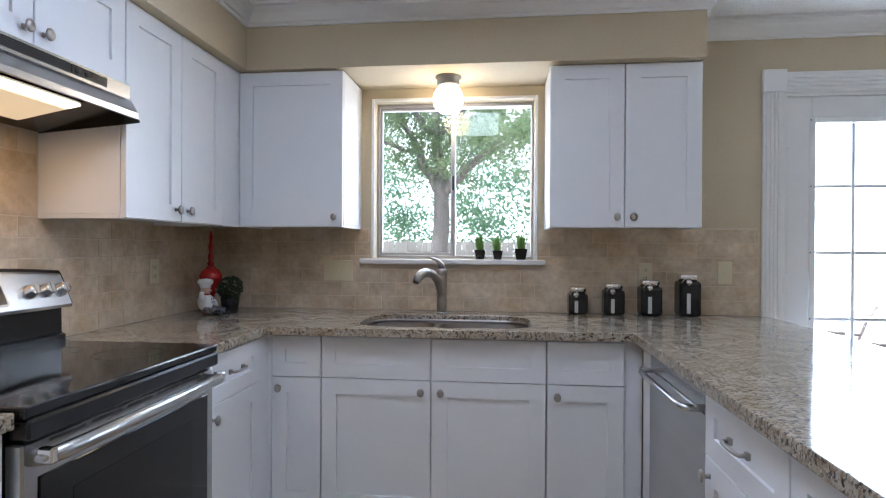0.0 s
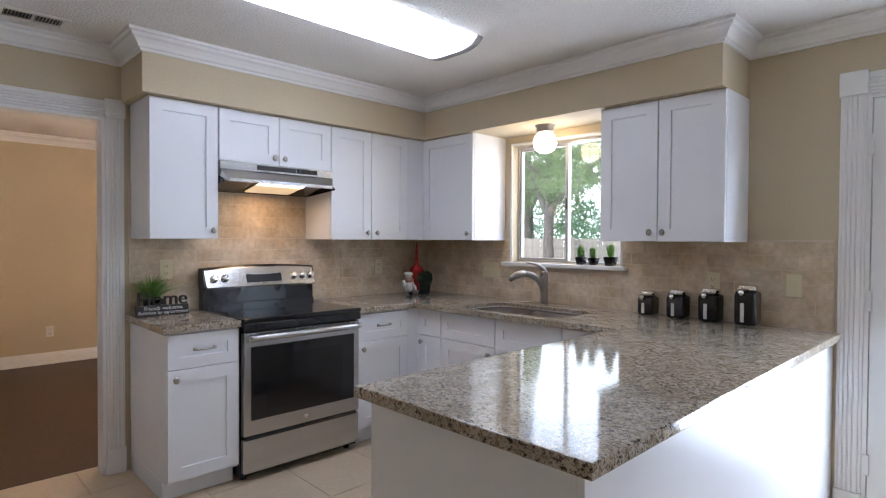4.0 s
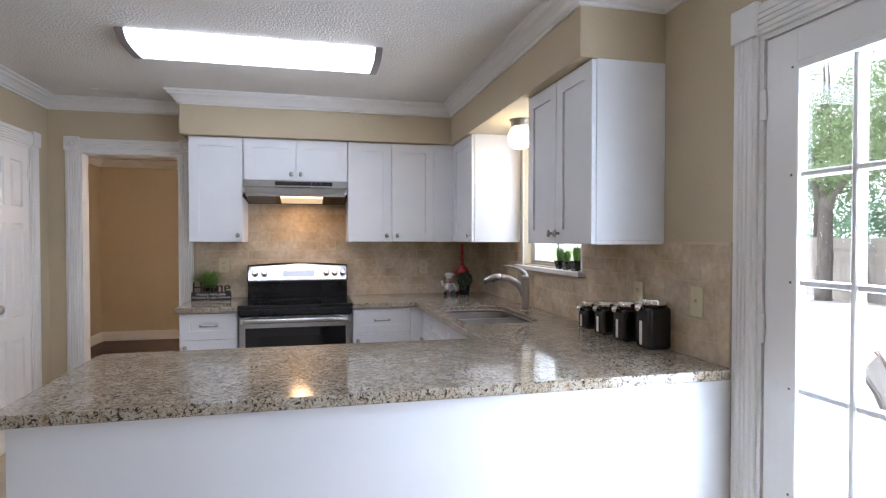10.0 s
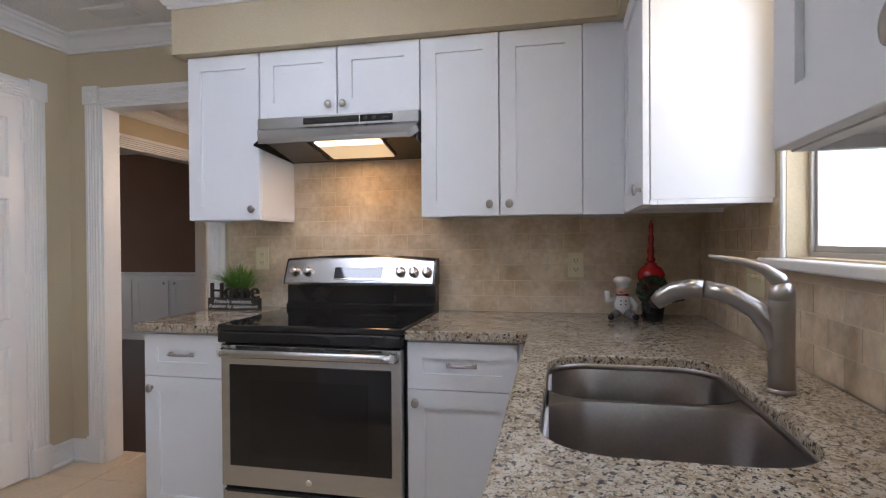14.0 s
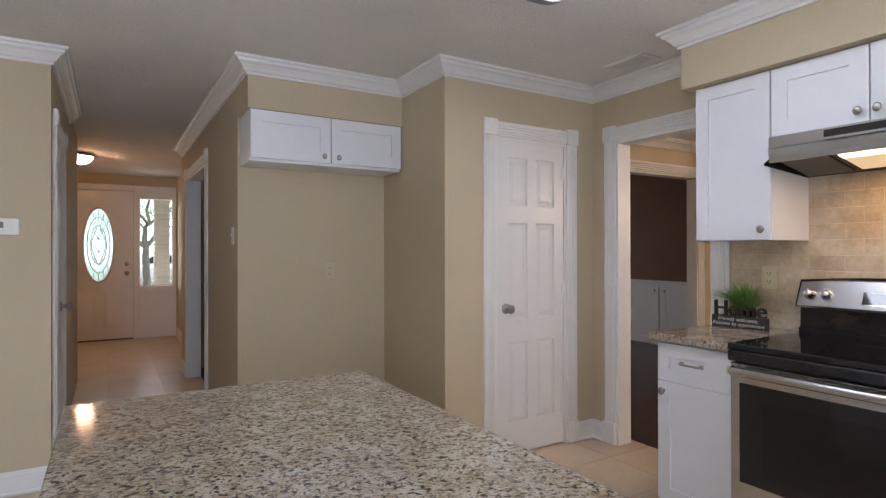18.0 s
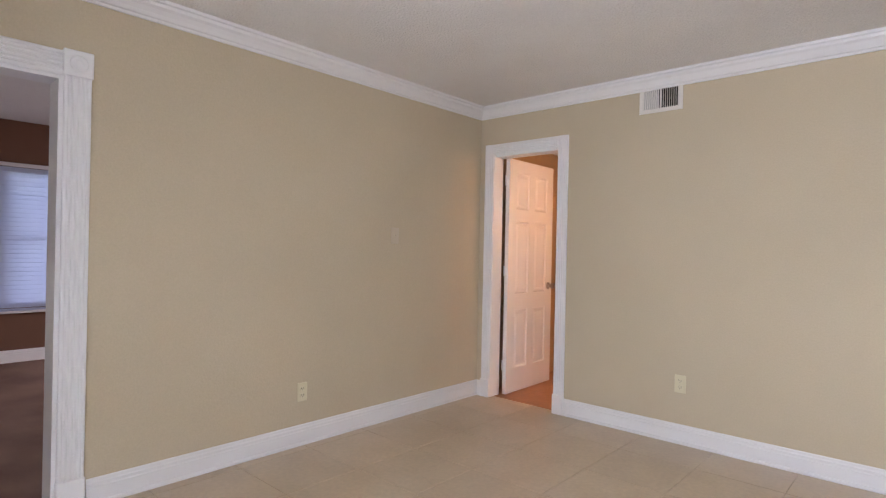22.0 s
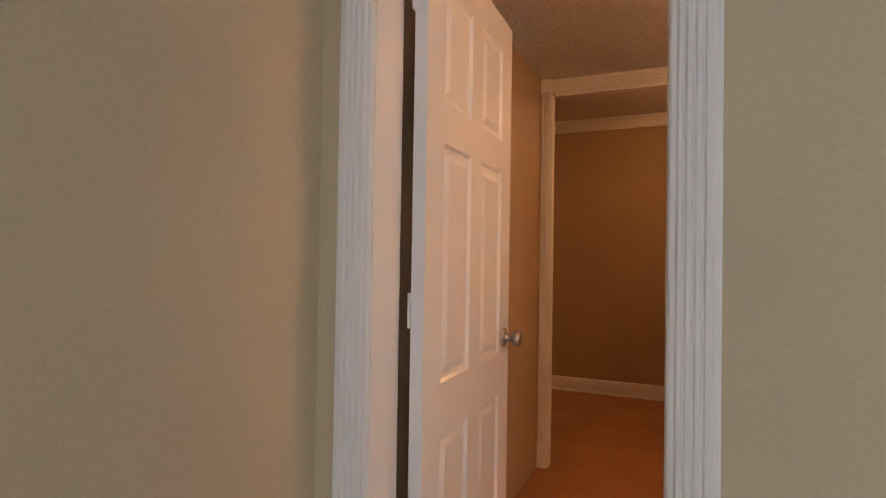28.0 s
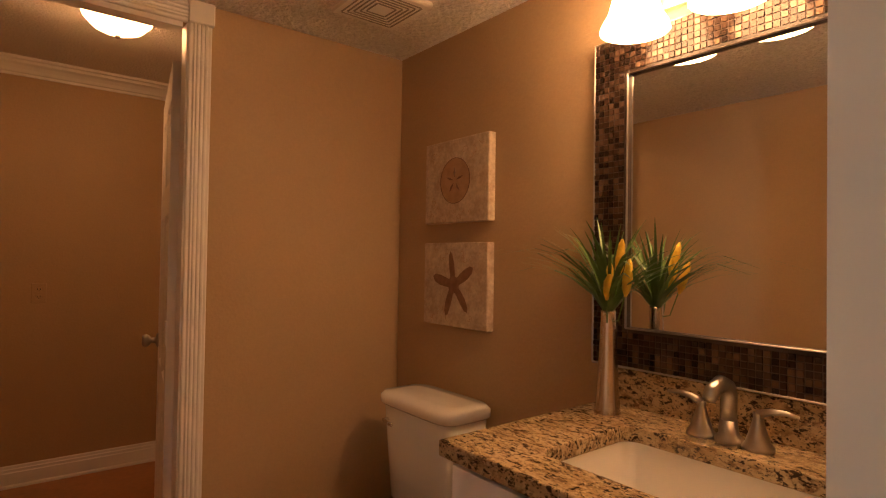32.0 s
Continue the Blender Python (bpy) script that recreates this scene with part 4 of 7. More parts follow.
part("lever", tube([(KF, KY + 0.004, CT1 + 0.222), (KF - 0.002, KY - 0.006, CT1 + 0.246), (KF - 0.011, KY - 0.030, CT1 + 0.268), (KF - 0.025, KY - 0.068, CT1 + 0.284), (KF - 0.040, KY - 0.108, CT1 + 0.291), (KF - 0.050, KY - 0.136, CT1 + 0.296)], [0.020, 0.018, 0.0125, 0.0085, 0.0065, 0.004], 14), NICKEL, f, "", True)

# ---- range and hood ----
r = thing("range", "freestanding stainless electric range with black glass cooktop", "range")
R0, R1 = -1.983, -1.207
part("side_panel", box(0.03, 0.63, R0, R0 + 0.012, 0.03, 0.895), BLACKE, r)
part("side_panel", box(0.03, 0.63, R1 - 0.012, R1, 0.03, 0.895), BLACKE, r)
part("carcass", box(0.03, 0.625, R0 + 0.0125, R1 - 0.0125, 0.03, 0.893), BLACKE, r)
part("cooktop", box(0.085, 0.685, R0 - 0.001, R1 + 0.001, 0.8955, 0.922, 0.006, 2), BLACKG, r, "glossy black glass cooktop")
for cx, cy, rr in ((0.25, -1.78, 0.09), (0.25, -1.41, 0.075), (0.50, -1.78, 0.075), (0.50, -1.41, 0.10)):
    bm = bmesh.new()
    rings = [[bm.verts.new((cx + q * math.cos(k * math.pi / 20), cy + q * math.sin(k * math.pi / 20), 0.9224)) for k in range(40)] for q in (rr, rr - 0.0025)]
    for k in range(40):
        bm.faces.new((rings[0][k], rings[0][(k + 1) % 40], rings[1][(k + 1) % 40], rings[1][k]))
    part("burner_ring", bm, mat("burner_mark", (0.06, 0.06, 0.06), 0.2) if "burner_mark" not in MATS else MATS["burner_mark"], r)
bm = bmesh.new()
prof = [(0.03, 0.895), (0.115, 0.895), (0.115, 0.945), (0.100, 0.952), (0.098, 1.06), (0.03, 1.06)]
lo = [bm.verts.new((x, R0 + 0.003, z)) for x, z in prof]
hi = [bm.verts.new((x, R1 - 0.003, z)) for x, z in prof]
for i in range(len(prof)):
    bm.faces.new((lo[i], lo[(i + 1) % len(prof)], hi[(i + 1) % len(prof)], hi[i]))
bm.faces.new(lo), bm.faces.new(hi)
bmesh.ops.recalc_face_normals(bm, faces=bm.faces)
part("backguard_base", bm, BLACKE, r)
# control panel: its face leans back, its top edge bows up in the middle
def panel_shape(ya, yb, dx, dz, n=16):
    bm = bmesh.new()
    front, back = [], []
    for k in range(n + 1):
        y = ya + (yb - ya) * k / n
        top = 1.165 + dz + 0.018 * (1 - (2 * (y - R0) / (R1 - R0) - 1) ** 2)
        front.append((bm.verts.new((0.141 + dx, y, 1.044)), bm.verts.new((0.145 + dx, y, 1.055)), bm.verts.new((0.099 + dx, y, top - 0.010)), bm.verts.new((0.090 + dx, y, top))))
        back.append((bm.verts.new((0.03 + dx, y, 1.044)), bm.verts.new((0.03 + dx, y, top))))
    for k in range(n):
        a, b, c2, d2 = front[k], front[k + 1], back[k], back[k + 1]
        for j in range(3):
            bm.faces.new((a[j], b[j], b[j + 1], a[j + 1]))
        bm.faces.new((a[3], b[3], d2[1], c2[1])), bm.faces.new((c2[0], d2[0], b[0], a[0])), bm.faces.new((c2[0], c2[1], d2[1], d2[0]))
    for k in (0, n):
        bm.faces.new((*front[k], back[k][1], back[k][0]))
    bmesh.ops.recalc_face_normals(bm, faces=bm.faces)
    return bm


part("backguard_shell", panel_shape(R0, R1, -0.005, 0.006), BLACKE, r)
cp = part("control_panel", panel_shape(R0 + 0.009, R1 - 0.009, 0.0, 0.0), STEEL, r, "bowed stainless control panel")
PM = pose(0.1225, 0, 1.105, 0, 65.3, 0)  # the panel's face: local z points out
DISP = mat("range_display", (0.03, 0.036, 0.045), 0.06, spec=0.9, coat=0.6)
q = part("display_rim", box(-0.035, 0.039, -1.722, -1.458, -0.001, 0.0025, 0.002), CHROME, cp, "thin bright display rim")
q.matrix_local = PM
g = part("display", box(-0.030, 0.034, -1.715, -1.465, -0.001, 0.004, 0.002), DISP, cp, "dark glass display with touch keys")
g.matrix_local = PM
for row in range(2):
    for k in range(6):
        q = part("key_mark", box(-0.016 + row * 0.036, -0.013 + row * 0.036, -1.69 + k * 0.036, -1.682 + k * 0.036, 0.0042, 0.0046), MATS["burner_mark"], cp)
        q.matrix_local = PM
for y in (-1.925, -1.855, -1.375, -1.310, -1.245):
    k = part("control_knob", lathe([(0.024, 0), (0.025, 0.006), (0.021, 0.010), (0.019, 0.028), (0.016, 0.031)], 20, PM @ Matrix.Translation((0.0, y, 0.001))), CHROME, cp, "polished range knob", True)
    w = part("knob_grip", box(-0.018, 0.018, y - 0.004, y + 0.004, 0.031, 0.038, 0.002), CHROME, cp)
    w.matrix_local = PM
part("cooktop_lip", box(0.640, 0.690, R0 + 0.001, R1 - 0.001, 0.849, 0.8945, 0.006), BLACKE, r)
for k in range(5):
    y = R0 + 0.075 + k * 0.128
    part("vent_slot", box(0.6716, 0.6726, y, y + 0.108, 0.827, 0.8345), SLOT, r)
od = part("oven_door", box(0.628, 0.672, R0 + 0.004, R1 - 0.004, 0.262, 0.842, 0.005), STEEL, r, "stainless oven door")
part("oven_window", box(0.6725, 0.6765, R0 + 0.046, R1 - 0.046, 0.350, 0.760, 0.002), BLACKG, od, "dark oven glass")
part("inner_frame", box(0.6768, 0.6775, R0 + 0.14, R1 - 0.14, 0.40, 0.70), mat("oven_inner", (0.010, 0.009, 0.009), 0.12), od)
hy0, hy1 = R0 + 0.03, R1 - 0.03
part("handle", tube([(0.672, hy0, 0.805), (0.712, hy0 + 0.004, 0.812), (0.722, hy0 + 0.03, 0.815), (0.724, (hy0 + hy1) / 2, 0.815), (0.722, hy1 - 0.03, 0.815), (0.712, hy1 - 0.004, 0.812), (0.672, hy1, 0.805)], 0.0175, 14), STEEL, od, "", True)
part("maker_badge", lathe([(0.014, 0), (0.014, 0.003), (0.011, 0.004)], 20, pose(0.6725, -1.595, 0.302, 0, 90, 0)), CHROME, od, "round maker's badge", True)
dr = part("storage_drawer", box(0.628, 0.668, R0 + 0.004, R1 - 0.004, 0.055, 0.245, 0.005), STEEL, r)
part("drawer_lip", box(0.640, 0.676, R0 + 0.02, R1 - 0.02, 0.2455, 0.2555, 0.003), BLACKE, r)
for y in (hy0 - 0.0005, hy1 + 0.0005):
    part("handle_cap", box(0.690, 0.727, y - 0.010, y + 0.010, 0.797, 0.832, 0.004), CHROME, od, "polished handle end")
for y in (R0 + 0.04, R1 - 0.04):
    for x in (0.08, 0.58):
        part("foot", lathe([(0.018, 0.001), (0.018, 0.029)], 10, Matrix.Translation((x, y, 0))), BLACKE, r)

h = thing("range_hood", "stainless under-cabinet range hood with its lamp on", "range hood")
bm = bmesh.new()
prof = [(0.004, 1.700), (0.004, 1.8205), (0.366, 1.8205), (0.366, 1.773), (0.374, 1.766), (0.384, 1.756), (0.420, 1.716), (0.420, 1.697), (0.408, 1.697), (0.36, 1.7285), (0.05, 1.7285), (0.04, 1.700)]
lo = [bm.verts.new((x, -1.982 + max(0.0, x - 0.374) * 0.7, z)) for x, z in prof]
hi = [bm.verts.new((x, -1.220 - max(0.0, x - 0.374) * 0.7, z)) for x, z in prof]
for i in range(len(prof)):
    bm.faces.new((lo[i], lo[(i + 1) % len(prof)], hi[(i + 1) % len(prof)], hi[i]))
bm.faces.new(lo), bm.faces.new(hi)
bmesh.ops.recalc_face_normals(bm, faces=bm.faces)
part("canopy", bm, STEEL, h)
for ya, yb in ((-1.9815, -1.976), (-1.2265, -1.2205)):
    bm = bmesh.new()
    lo, hi = ([bm.verts.new((x, y, z)) for x, z in ((0.02, 1.660), (0.404, 1.690), (0.404, 1.7), (0.36, 1.727), (0.02, 1.727))] for y in (ya, yb))
    for i in range(5):
        bm.faces.new((lo[i], lo[(i + 1) % 5], hi[(i + 1) % 5], hi[i]))
    bm.faces.new(lo), bm.faces.new(hi)
    bmesh.ops.recalc_face_normals(bm, faces=bm.faces)
    part("side_skirt", bm, BLACKE, h)
UND = Matrix.Translation((0.36, 0, 1.7225)) @ Matrix.Rotation(math.atan2(-0.062, 0.335), 4, "Y")  # the underside falls towards the wall; its own x runs back from 0


def under(name, x0, x1, y0, y1, z0, z1, material, label="", bevel=0.0):
    ob = part(name, box(-x1, -x0, y0, y1, z0, z1, bevel), material, h, label)
    ob.matrix_local = UND
    return ob


under("underside", 0.002, 0.335, -1.9755, -1.2270, 0.0, 0.004, BLACKE, "dark underside")
under("filter", 0.03, 0.30, -1.955, -1.765, -0.006, -0.0005, mat("filter_mesh", (0.16, 0.155, 0.15), 0.45, 0.8, bump=0.8, bump_scale=400))
under("lamp_frame", 0.02, 0.262, -1.727, -1.398, -0.006, -0.0005, BLACKE)
under("lamp_lens", 0.078, 0.255, -1.720, -1.405, -0.014, -0.0065, HOODL, "glowing ribbed lamp lens", 0.003)
under("lamp_strip", 0.028, 0.0775, -1.720, -1.405, -0.014, -0.0065, HOODS, "bright lamp strip", 0.003)
for k in range(2):
    part("lamp_screw", lathe([(0.006, -0.003), (0.006, 0.0)], 8, Matrix.Translation((0.25 + 0.05 * k, -1.385, 1.7015 + 0.009 * k))), CHROME, h)
part("vent_grille", box(0.3655, 0.3685, -1.755, -1.49, 1.783, 1.812), SLOT, h)
for k in range(5):
    part("grille_bar", box(0.3687, 0.3697, -1.753, -1.492, 1.7855 + k * 0.0055, 1.7872 + k * 0.0055), BLACKE, h)
part("switch_plate", box(0.3655, 0.3685, -1.485, -1.335, 1.783, 1.812), BLACKE, h)
for y in (-1.46, -1.42):
    part("switch", lathe([(0.010, 0), (0.008, 0.006)], 14, pose(0.3686, y, 1.7975, 0, 90, 0)), SLOT, h)
part("maker_mark", box(0.3686, 0.3690, -1.385, -1.35, 1.795, 1.800), MATS["burner_mark"], h)

# ---- glass ----
def glass_mat(name, tint, rough=0.0):
    m = bpy.data.materials.new(name)
    m.use_nodes = True
    nt = m.node_tree
    nt.nodes.remove(nt.nodes["Principled BSDF"])
    tr, gl, lw, pw, ma, mx = (nt.nodes.new(k) for k in ("ShaderNodeBsdfTransparent", "ShaderNodeBsdfGlossy", "ShaderNodeLayerWeight", "ShaderNodeMath", "ShaderNodeMath", "ShaderNodeMixShader"))
    tr.inputs[0].default_value = (*tint, 1)
    gl.inputs["Roughness"].default_value = rough
    pw.operation, ma.operation = "POWER", "MULTIPLY_ADD"
    pw.inputs[1].default_value, ma.inputs[1].default_value, ma.inputs[2].default_value = 5.0, 0.7, 0.035
    nt.links.new(lw.outputs["Facing"], pw.inputs[0]), nt.links.new(pw.outputs[0], ma.inputs[0]), nt.links.new(ma.outputs[0], mx.inputs[0])
    nt.links.new(tr.outputs[0], mx.inputs[1]), nt.links.new(gl.outputs[0], mx.inputs[2])
    nt.links.new(mx.outputs[0], nt.nodes["Material Output"].inputs[0])
    return m


GLASS = glass_mat("window_glass", (0.96, 0.98, 0.97))
FROST = mat("frosted_glass", (0.52, 0.68, 0.60), 0.14, trans=1.0, bump=0.5, bump_scale=45)
ALU = mat("window_aluminium", (0.52, 0.50, 0.48), 0.4, 0.6, color2=(0.46, 0.44, 0.42), scale=8)
LEAD = mat("leading", (0.10, 0.10, 0.09), 0.5, 0.6)


def pane(parent, *b):
    ob = part("pane", box(*b), GLASS, parent)
    ob.visible_shadow = False
    return ob


# ---- kitchen window ----
w = thing("window_1", "aluminium sliding kitchen window with a white sill", "window", "", "structure")
part("casing_side", box(0.938, 0.9565, -0.0115, -0.0005, 1.196, 2.084, 0.003), TRIM, w)
part("casing_side", box(1.8355, 1.853, -0.0115, -0.0005, 1.196, 2.084, 0.003), TRIM, w)
part("casing_head", box(0.957, 1.835, -0.0115, -0.0005, 2.0665, 2.084, 0.003), TRIM, w)
part("sill", box(0.882, 1.895, -0.055, 0.115, 1.168, 1.1955, 0.005, 2), TRIM, w)
for x0, x1, z0, z1 in ((0.958, 0.972, 1.20, 2.065), (1.821, 1.834, 1.20, 2.065), (0.9725, 1.8205, 2.046, 2.065), (0.9725, 1.8205, 1.1965, 1.214)):
    part("frame", box(x0, x1, 0.055, 0.118, z0, z1, 0.002), ALU, w)
part("meeting_stile", box(1.376, 1.402, 0.060, 0.098, 1.2145, 2.0455, 0.002), ALU, w)
part("sash_rail", box(0.9725, 1.3755, 0.066, 0.088, 2.030, 2.0455, 0.001), ALU, w)
part("sash_rail", box(0.9725, 1.3755, 0.066, 0.088, 1.2145, 1.230, 0.001), ALU, w)
part("sash_stile", box(0.9725, 0.986, 0.066, 0.088, 1.2305, 2.0295, 0.001), ALU, w)
part("latch", box(1.383, 1.395, 0.052, 0.0595, 1.58, 1.66, 0.002), LEAD, w)
pane(w, 0.9865, 1.375, 0.076, 0.079, 1.2305, 2.0295)
pane(w, 1.4025, 1.8205, 0.090, 0.093, 1.2145, 2.0455)

# ---- patio door ----
d = thing("door_patio", "white patio door with fifteen glass lights", "door", "", "structure")
DX0, DX1, DY0, DY1 = 3.126, 3.964, 0.006, 0.050
LX0, LX1, LZ0, LZ1 = 3.248, 3.838, 0.222, 1.924
part("stile", box(DX0, LX0, DY0, DY1, 0.022, 2.045, 0.002), DOORP, d)
part("stile", box(LX1, DX1, DY0, DY1, 0.022, 2.045, 0.002), DOORP, d)
part("rail", box(LX0 + 0.0005, LX1 - 0.0005, DY0, DY1, LZ1, 2.045, 0.001), DOORP, d)
part("rail", box(LX0 + 0.0005, LX1 - 0.0005, DY0, DY1, 0.022, LZ0, 0.001), DOORP, d)
for x0, x1, z0, z1 in ((LX0 - 0.016, LX0 + 0.014, LZ0 - 0.016, LZ1 + 0.016), (LX1 - 0.014, LX1 + 0.016, LZ0 - 0.016, LZ1 + 0.016),
                       (LX0 + 0.0145, LX1 - 0.0145, LZ1 - 0.014, LZ1 + 0.016), (LX0 + 0.0145, LX1 - 0.0145, LZ0 - 0.016, LZ0 + 0.014)):
    part("glazing_frame", box(x0, x1, DY0 - 0.008, DY0 - 0.0005, z0, z1, 0.003), TRIM, d)
for k in range(6):
    for x in (LX0 - 0.010, LX1 + 0.010):
        z = LZ0 + (LZ1 - LZ0) * k / 5
        part("screw", lathe([(0.004, 0), (0.004, 0.0015)], 8, Matrix.Translation((x, DY0 - 0.0078, z)) @ pose(0, 0, 0, 90)), LEAD, d)
cx = [LX0 + (LX1 - LX0) * k / 3 for k in range(4)]
cz = [LZ0 + (LZ1 - LZ0) * k / 5 for k in range(6)]
for x in cx[1:3]:
    part("muntin", box(x - 0.010, x + 0.010, DY0 - 0.004, DY0 + 0.036, LZ0 + 0.0145, LZ1 - 0.0145, 0.004), TRIM, d)
for z in cz[1:5]:
    for k in range(3):
        part("muntin", box(cx[k] + (0.0145 if k == 0 else 0.0105), cx[k + 1] - (0.0145 if k == 2 else 0.0105), DY0 - 0.003, DY0 + 0.035, z - 0.010, z + 0.010, 0.004), TRIM, d)
for i in range(3):
    for j in range(5):
        pane(d, cx[i] + 0.008, cx[i + 1] - 0.008, 0.026, 0.029, cz[j] + 0.008, cz[j + 1] - 0.008)
part("deadbolt", lathe([(0.033, 0), (0.033, 0.010), (0.024, 0.016), (0.010, 0.018)], 20, Matrix.Translation((3.905, DY0 - 0.0005, 1.030)) @ pose(0, 0, 0, 90)), NICKEL, d, "nickel deadbolt", True)
part("thumb_turn", box(3.901, 3.909, DY0 - 0.036, DY0 - 0.018, 1.013, 1.047, 0.003), NICKEL, d)
part("door_knob", lathe([(0.034, 0), (0.034, 0.007), (0.014, 0.012), (0.013, 0.030), (0.027, 0.040), (0.031, 0.052), (0.027, 0.064), (0.010, 0.068)], 20, Matrix.Translation((3.905, DY0 - 0.0005, 0.880)) @ pose(0, 0, 0, 90)), NICKEL, d, "brushed nickel door knob", True)
for z in (0.24, 1.03, 1.78):
    part("hinge", box(3.108, 3.134, -0.006, 0.0045, z, z + 0.10, 0.002), TRIM, d, "painted hinge")
part("threshold", box(3.125, 3.965, -0.01, 0.118, 0.0005, 0.020, 0.004), mat("threshold_wood", (0.22, 0.13, 0.08), 0.5, color2=(0.16, 0.09, 0.055), scale=30), d)


# ---- front door, sidelight ----
def oval(cx0, cz0, a, b, n=40):
    return [(cx0 + a * math.cos(2 * math.pi * k / n), cz0 + b * math.sin(2 * math.pi * k / n)) for k in range(n)]


UP = Matrix(((1, 0, 0, 0), (0, 0, 1, 0), (0, 1, 0, 0), (0, 0, 0, 1)))  # plan (x, y) stands up as (x, z); z becomes y
d = thing("door_front", "cream front door with an oval leaded glass", "door", "", "structure")
OX, OZ = 3.06, 1.40
bm = plate([(2.6205, 0.0185), (3.5345, 0.0185), (3.5345, 2.2005), (2.6205, 2.2005)], oval(OX, OZ, 0.185, 0.53), -10.155, -10.112, 0.002)
bmesh.ops.transform(bm, matrix=UP, verts=bm.verts)
bmesh.ops.recalc_face_normals(bm, faces=bm.faces)
part("door_leaf", bm, DOORP, d)
pts = [(x, -10.108, z) for x, z in oval(OX, OZ, 0.195, 0.54)]
part("oval_frame", tube(pts + pts[:1], 0.014, 8), TRIM, d, "", True)
bm = plate(oval(OX, OZ, 0.184, 0.529), None, -10.140, -10.134, 0.001)
bmesh.ops.transform(bm, matrix=UP, verts=bm.verts)
bmesh.ops.recalc_face_normals(bm, faces=bm.faces)
g = part("oval_glass", bm, FROST, d, "frosted leaded glass")
g.visible_shadow = False
for a in (0.142, 0.098):  # border band, then the loops and diamond inside it
    pts = [(x, -10.131, z) for x, z in oval(OX, OZ, a, a / 0.185 * 0.53)]
    part("leading", tube(pts + pts[:1], 0.0055, 5), LEAD, d)
for k in range(16):
    c0, s0 = math.cos(2 * math.pi * k / 16), math.sin(2 * math.pi * k / 16)
    part("leading", tube([(OX + 0.142 * c0, -10.131, OZ + 0.407 * s0), (OX + 0.182 * c0, -10.131, OZ + 0.521 * s0)], 0.0045, 5), LEAD, d)
for hz in (-0.19, 0.0, 0.19):
    part("leading", tube([(OX, -10.130, OZ + hz - 0.11), (OX + 0.055, -10.130, OZ + hz), (OX, -10.130, OZ + hz + 0.11), (OX - 0.055, -10.130, OZ + hz), (OX, -10.130, OZ + hz - 0.11)], 0.0045, 5), LEAD, d)
for sx in (-1, 1):
    pts = [(OX + sx * (0.020 + 0.066 * math.sin(math.pi * k / 12)), -10.129, OZ - 0.24 + 0.48 * k / 12) for k in range(13)]
    part("leading", tube(pts, 0.0045, 5), LEAD, d)
for x0, x1, z0, z1 in ((2.72, 2.98, 0.20, 0.72), (3.14, 3.44, 0.20, 0.72)):
    part("raised_panel", box(x0, x1, -10.116, -10.104, z0, z1, 0.010, 2), DOORP, d)
for z in (0.98, 1.12):
    part("lock", lathe([(0.034, 0), (0.034, 0.012), (0.022, 0.03), (0.026, 0.045), (0.012, 0.055)], 16, Matrix.Translation((2.70, -10.1115, z)) @ pose(0, 0, 0, -90)), NICKEL, d, "nickel lock", True)
part("threshold", box(2.62, 3.535, -10.21, -10.06, 0.0, 0.018, 0.003), MATS["threshold_wood"], d)
for x0, x1, z0, z1 in ((2.535, 2.618, 0.0, 2.29), (3.537, 3.62, 0.0, 2.29), (2.6185, 3.5365, 2.203, 2.29), (2.04, 2.088, 0.70, 2.18), (2.0885, 2.5345, 2.102, 2.18), (2.0885, 2.5345, 0.70, 0.778), (2.04, 2.5345, 0.004, 0.6995), (2.04, 2.5345, 2.1805, 2.29)):
    part("frame", box(x0, x1, -10.1, -10.076, z0, z1, 0.003), TRIM, d)
pane(d, 2.0905, 2.5295, -10.16, -10.156, 0.781, 2.099)

# ---- bedroom window with blinds ----
b = thing("window_2", "bedroom window covered by closed white blinds", "window", "", "structure")
part("window_sill", box(10.150, 10.1995, -2.80, -1.67, 0.500, 0.522, 0.004), TRIM, b)
for y0, y1, z0, z1 in ((-2.698, -2.66, 0.602, 1.928), (-1.81, -1.772, 0.602, 1.928), (-2.6595, -1.8105, 1.245, 1.285)):
    part("sash", box(10.276, 10.300, y0, y1, z0, z1, 0.002), TRIM, b)
pane(b, 10.27, 10.274, -2.699, -1.771, 0.601, 1.929)
BLIND = mat("blind_slat", (0.66, 0.69, 0.80), 0.5)
_t, _x = BLIND.node_tree.nodes.new("ShaderNodeBsdfTranslucent"), BLIND.node_tree.nodes.new("ShaderNodeMixShader")
_t.inputs[0].default_value, _x.inputs[0].default_value = (0.62, 0.68, 0.86, 1), 0.5
BLIND.node_tree.links.new(BLIND.node_tree.nodes["Principled BSDF"].outputs[0], _x.inputs[1])
BLIND.node_tree.links.new(_t.outputs[0], _x.inputs[2])
BLIND.node_tree.links.new(_x.outputs[0], BLIND.node_tree.nodes["Material Output"].inputs[0])
me = box(-0.0015, 0.0015, -2.765, -1.705, -0.026, 0.026)
slat = part("slat", me, BLIND, b)
slat.matrix_local = pose(10.180, 0, 0.580, 0, 19, 0)
for k in range(1, 31):
    o = new("slat", slat.data)
    o.parent = b
    o.matrix_local = pose(10.180, 0, 0.580 + k * 0.0455, 0, 19, 0)
part("bottom_rail", box(10.168, 10.192, -2.765, -1.705, 0.5235, 0.549, 0.003), BLIND, b)
part("head_rail", box(10.160, 10.1995, -2.77, -1.70, 1.975, 2.012, 0.003), TRIM, b)

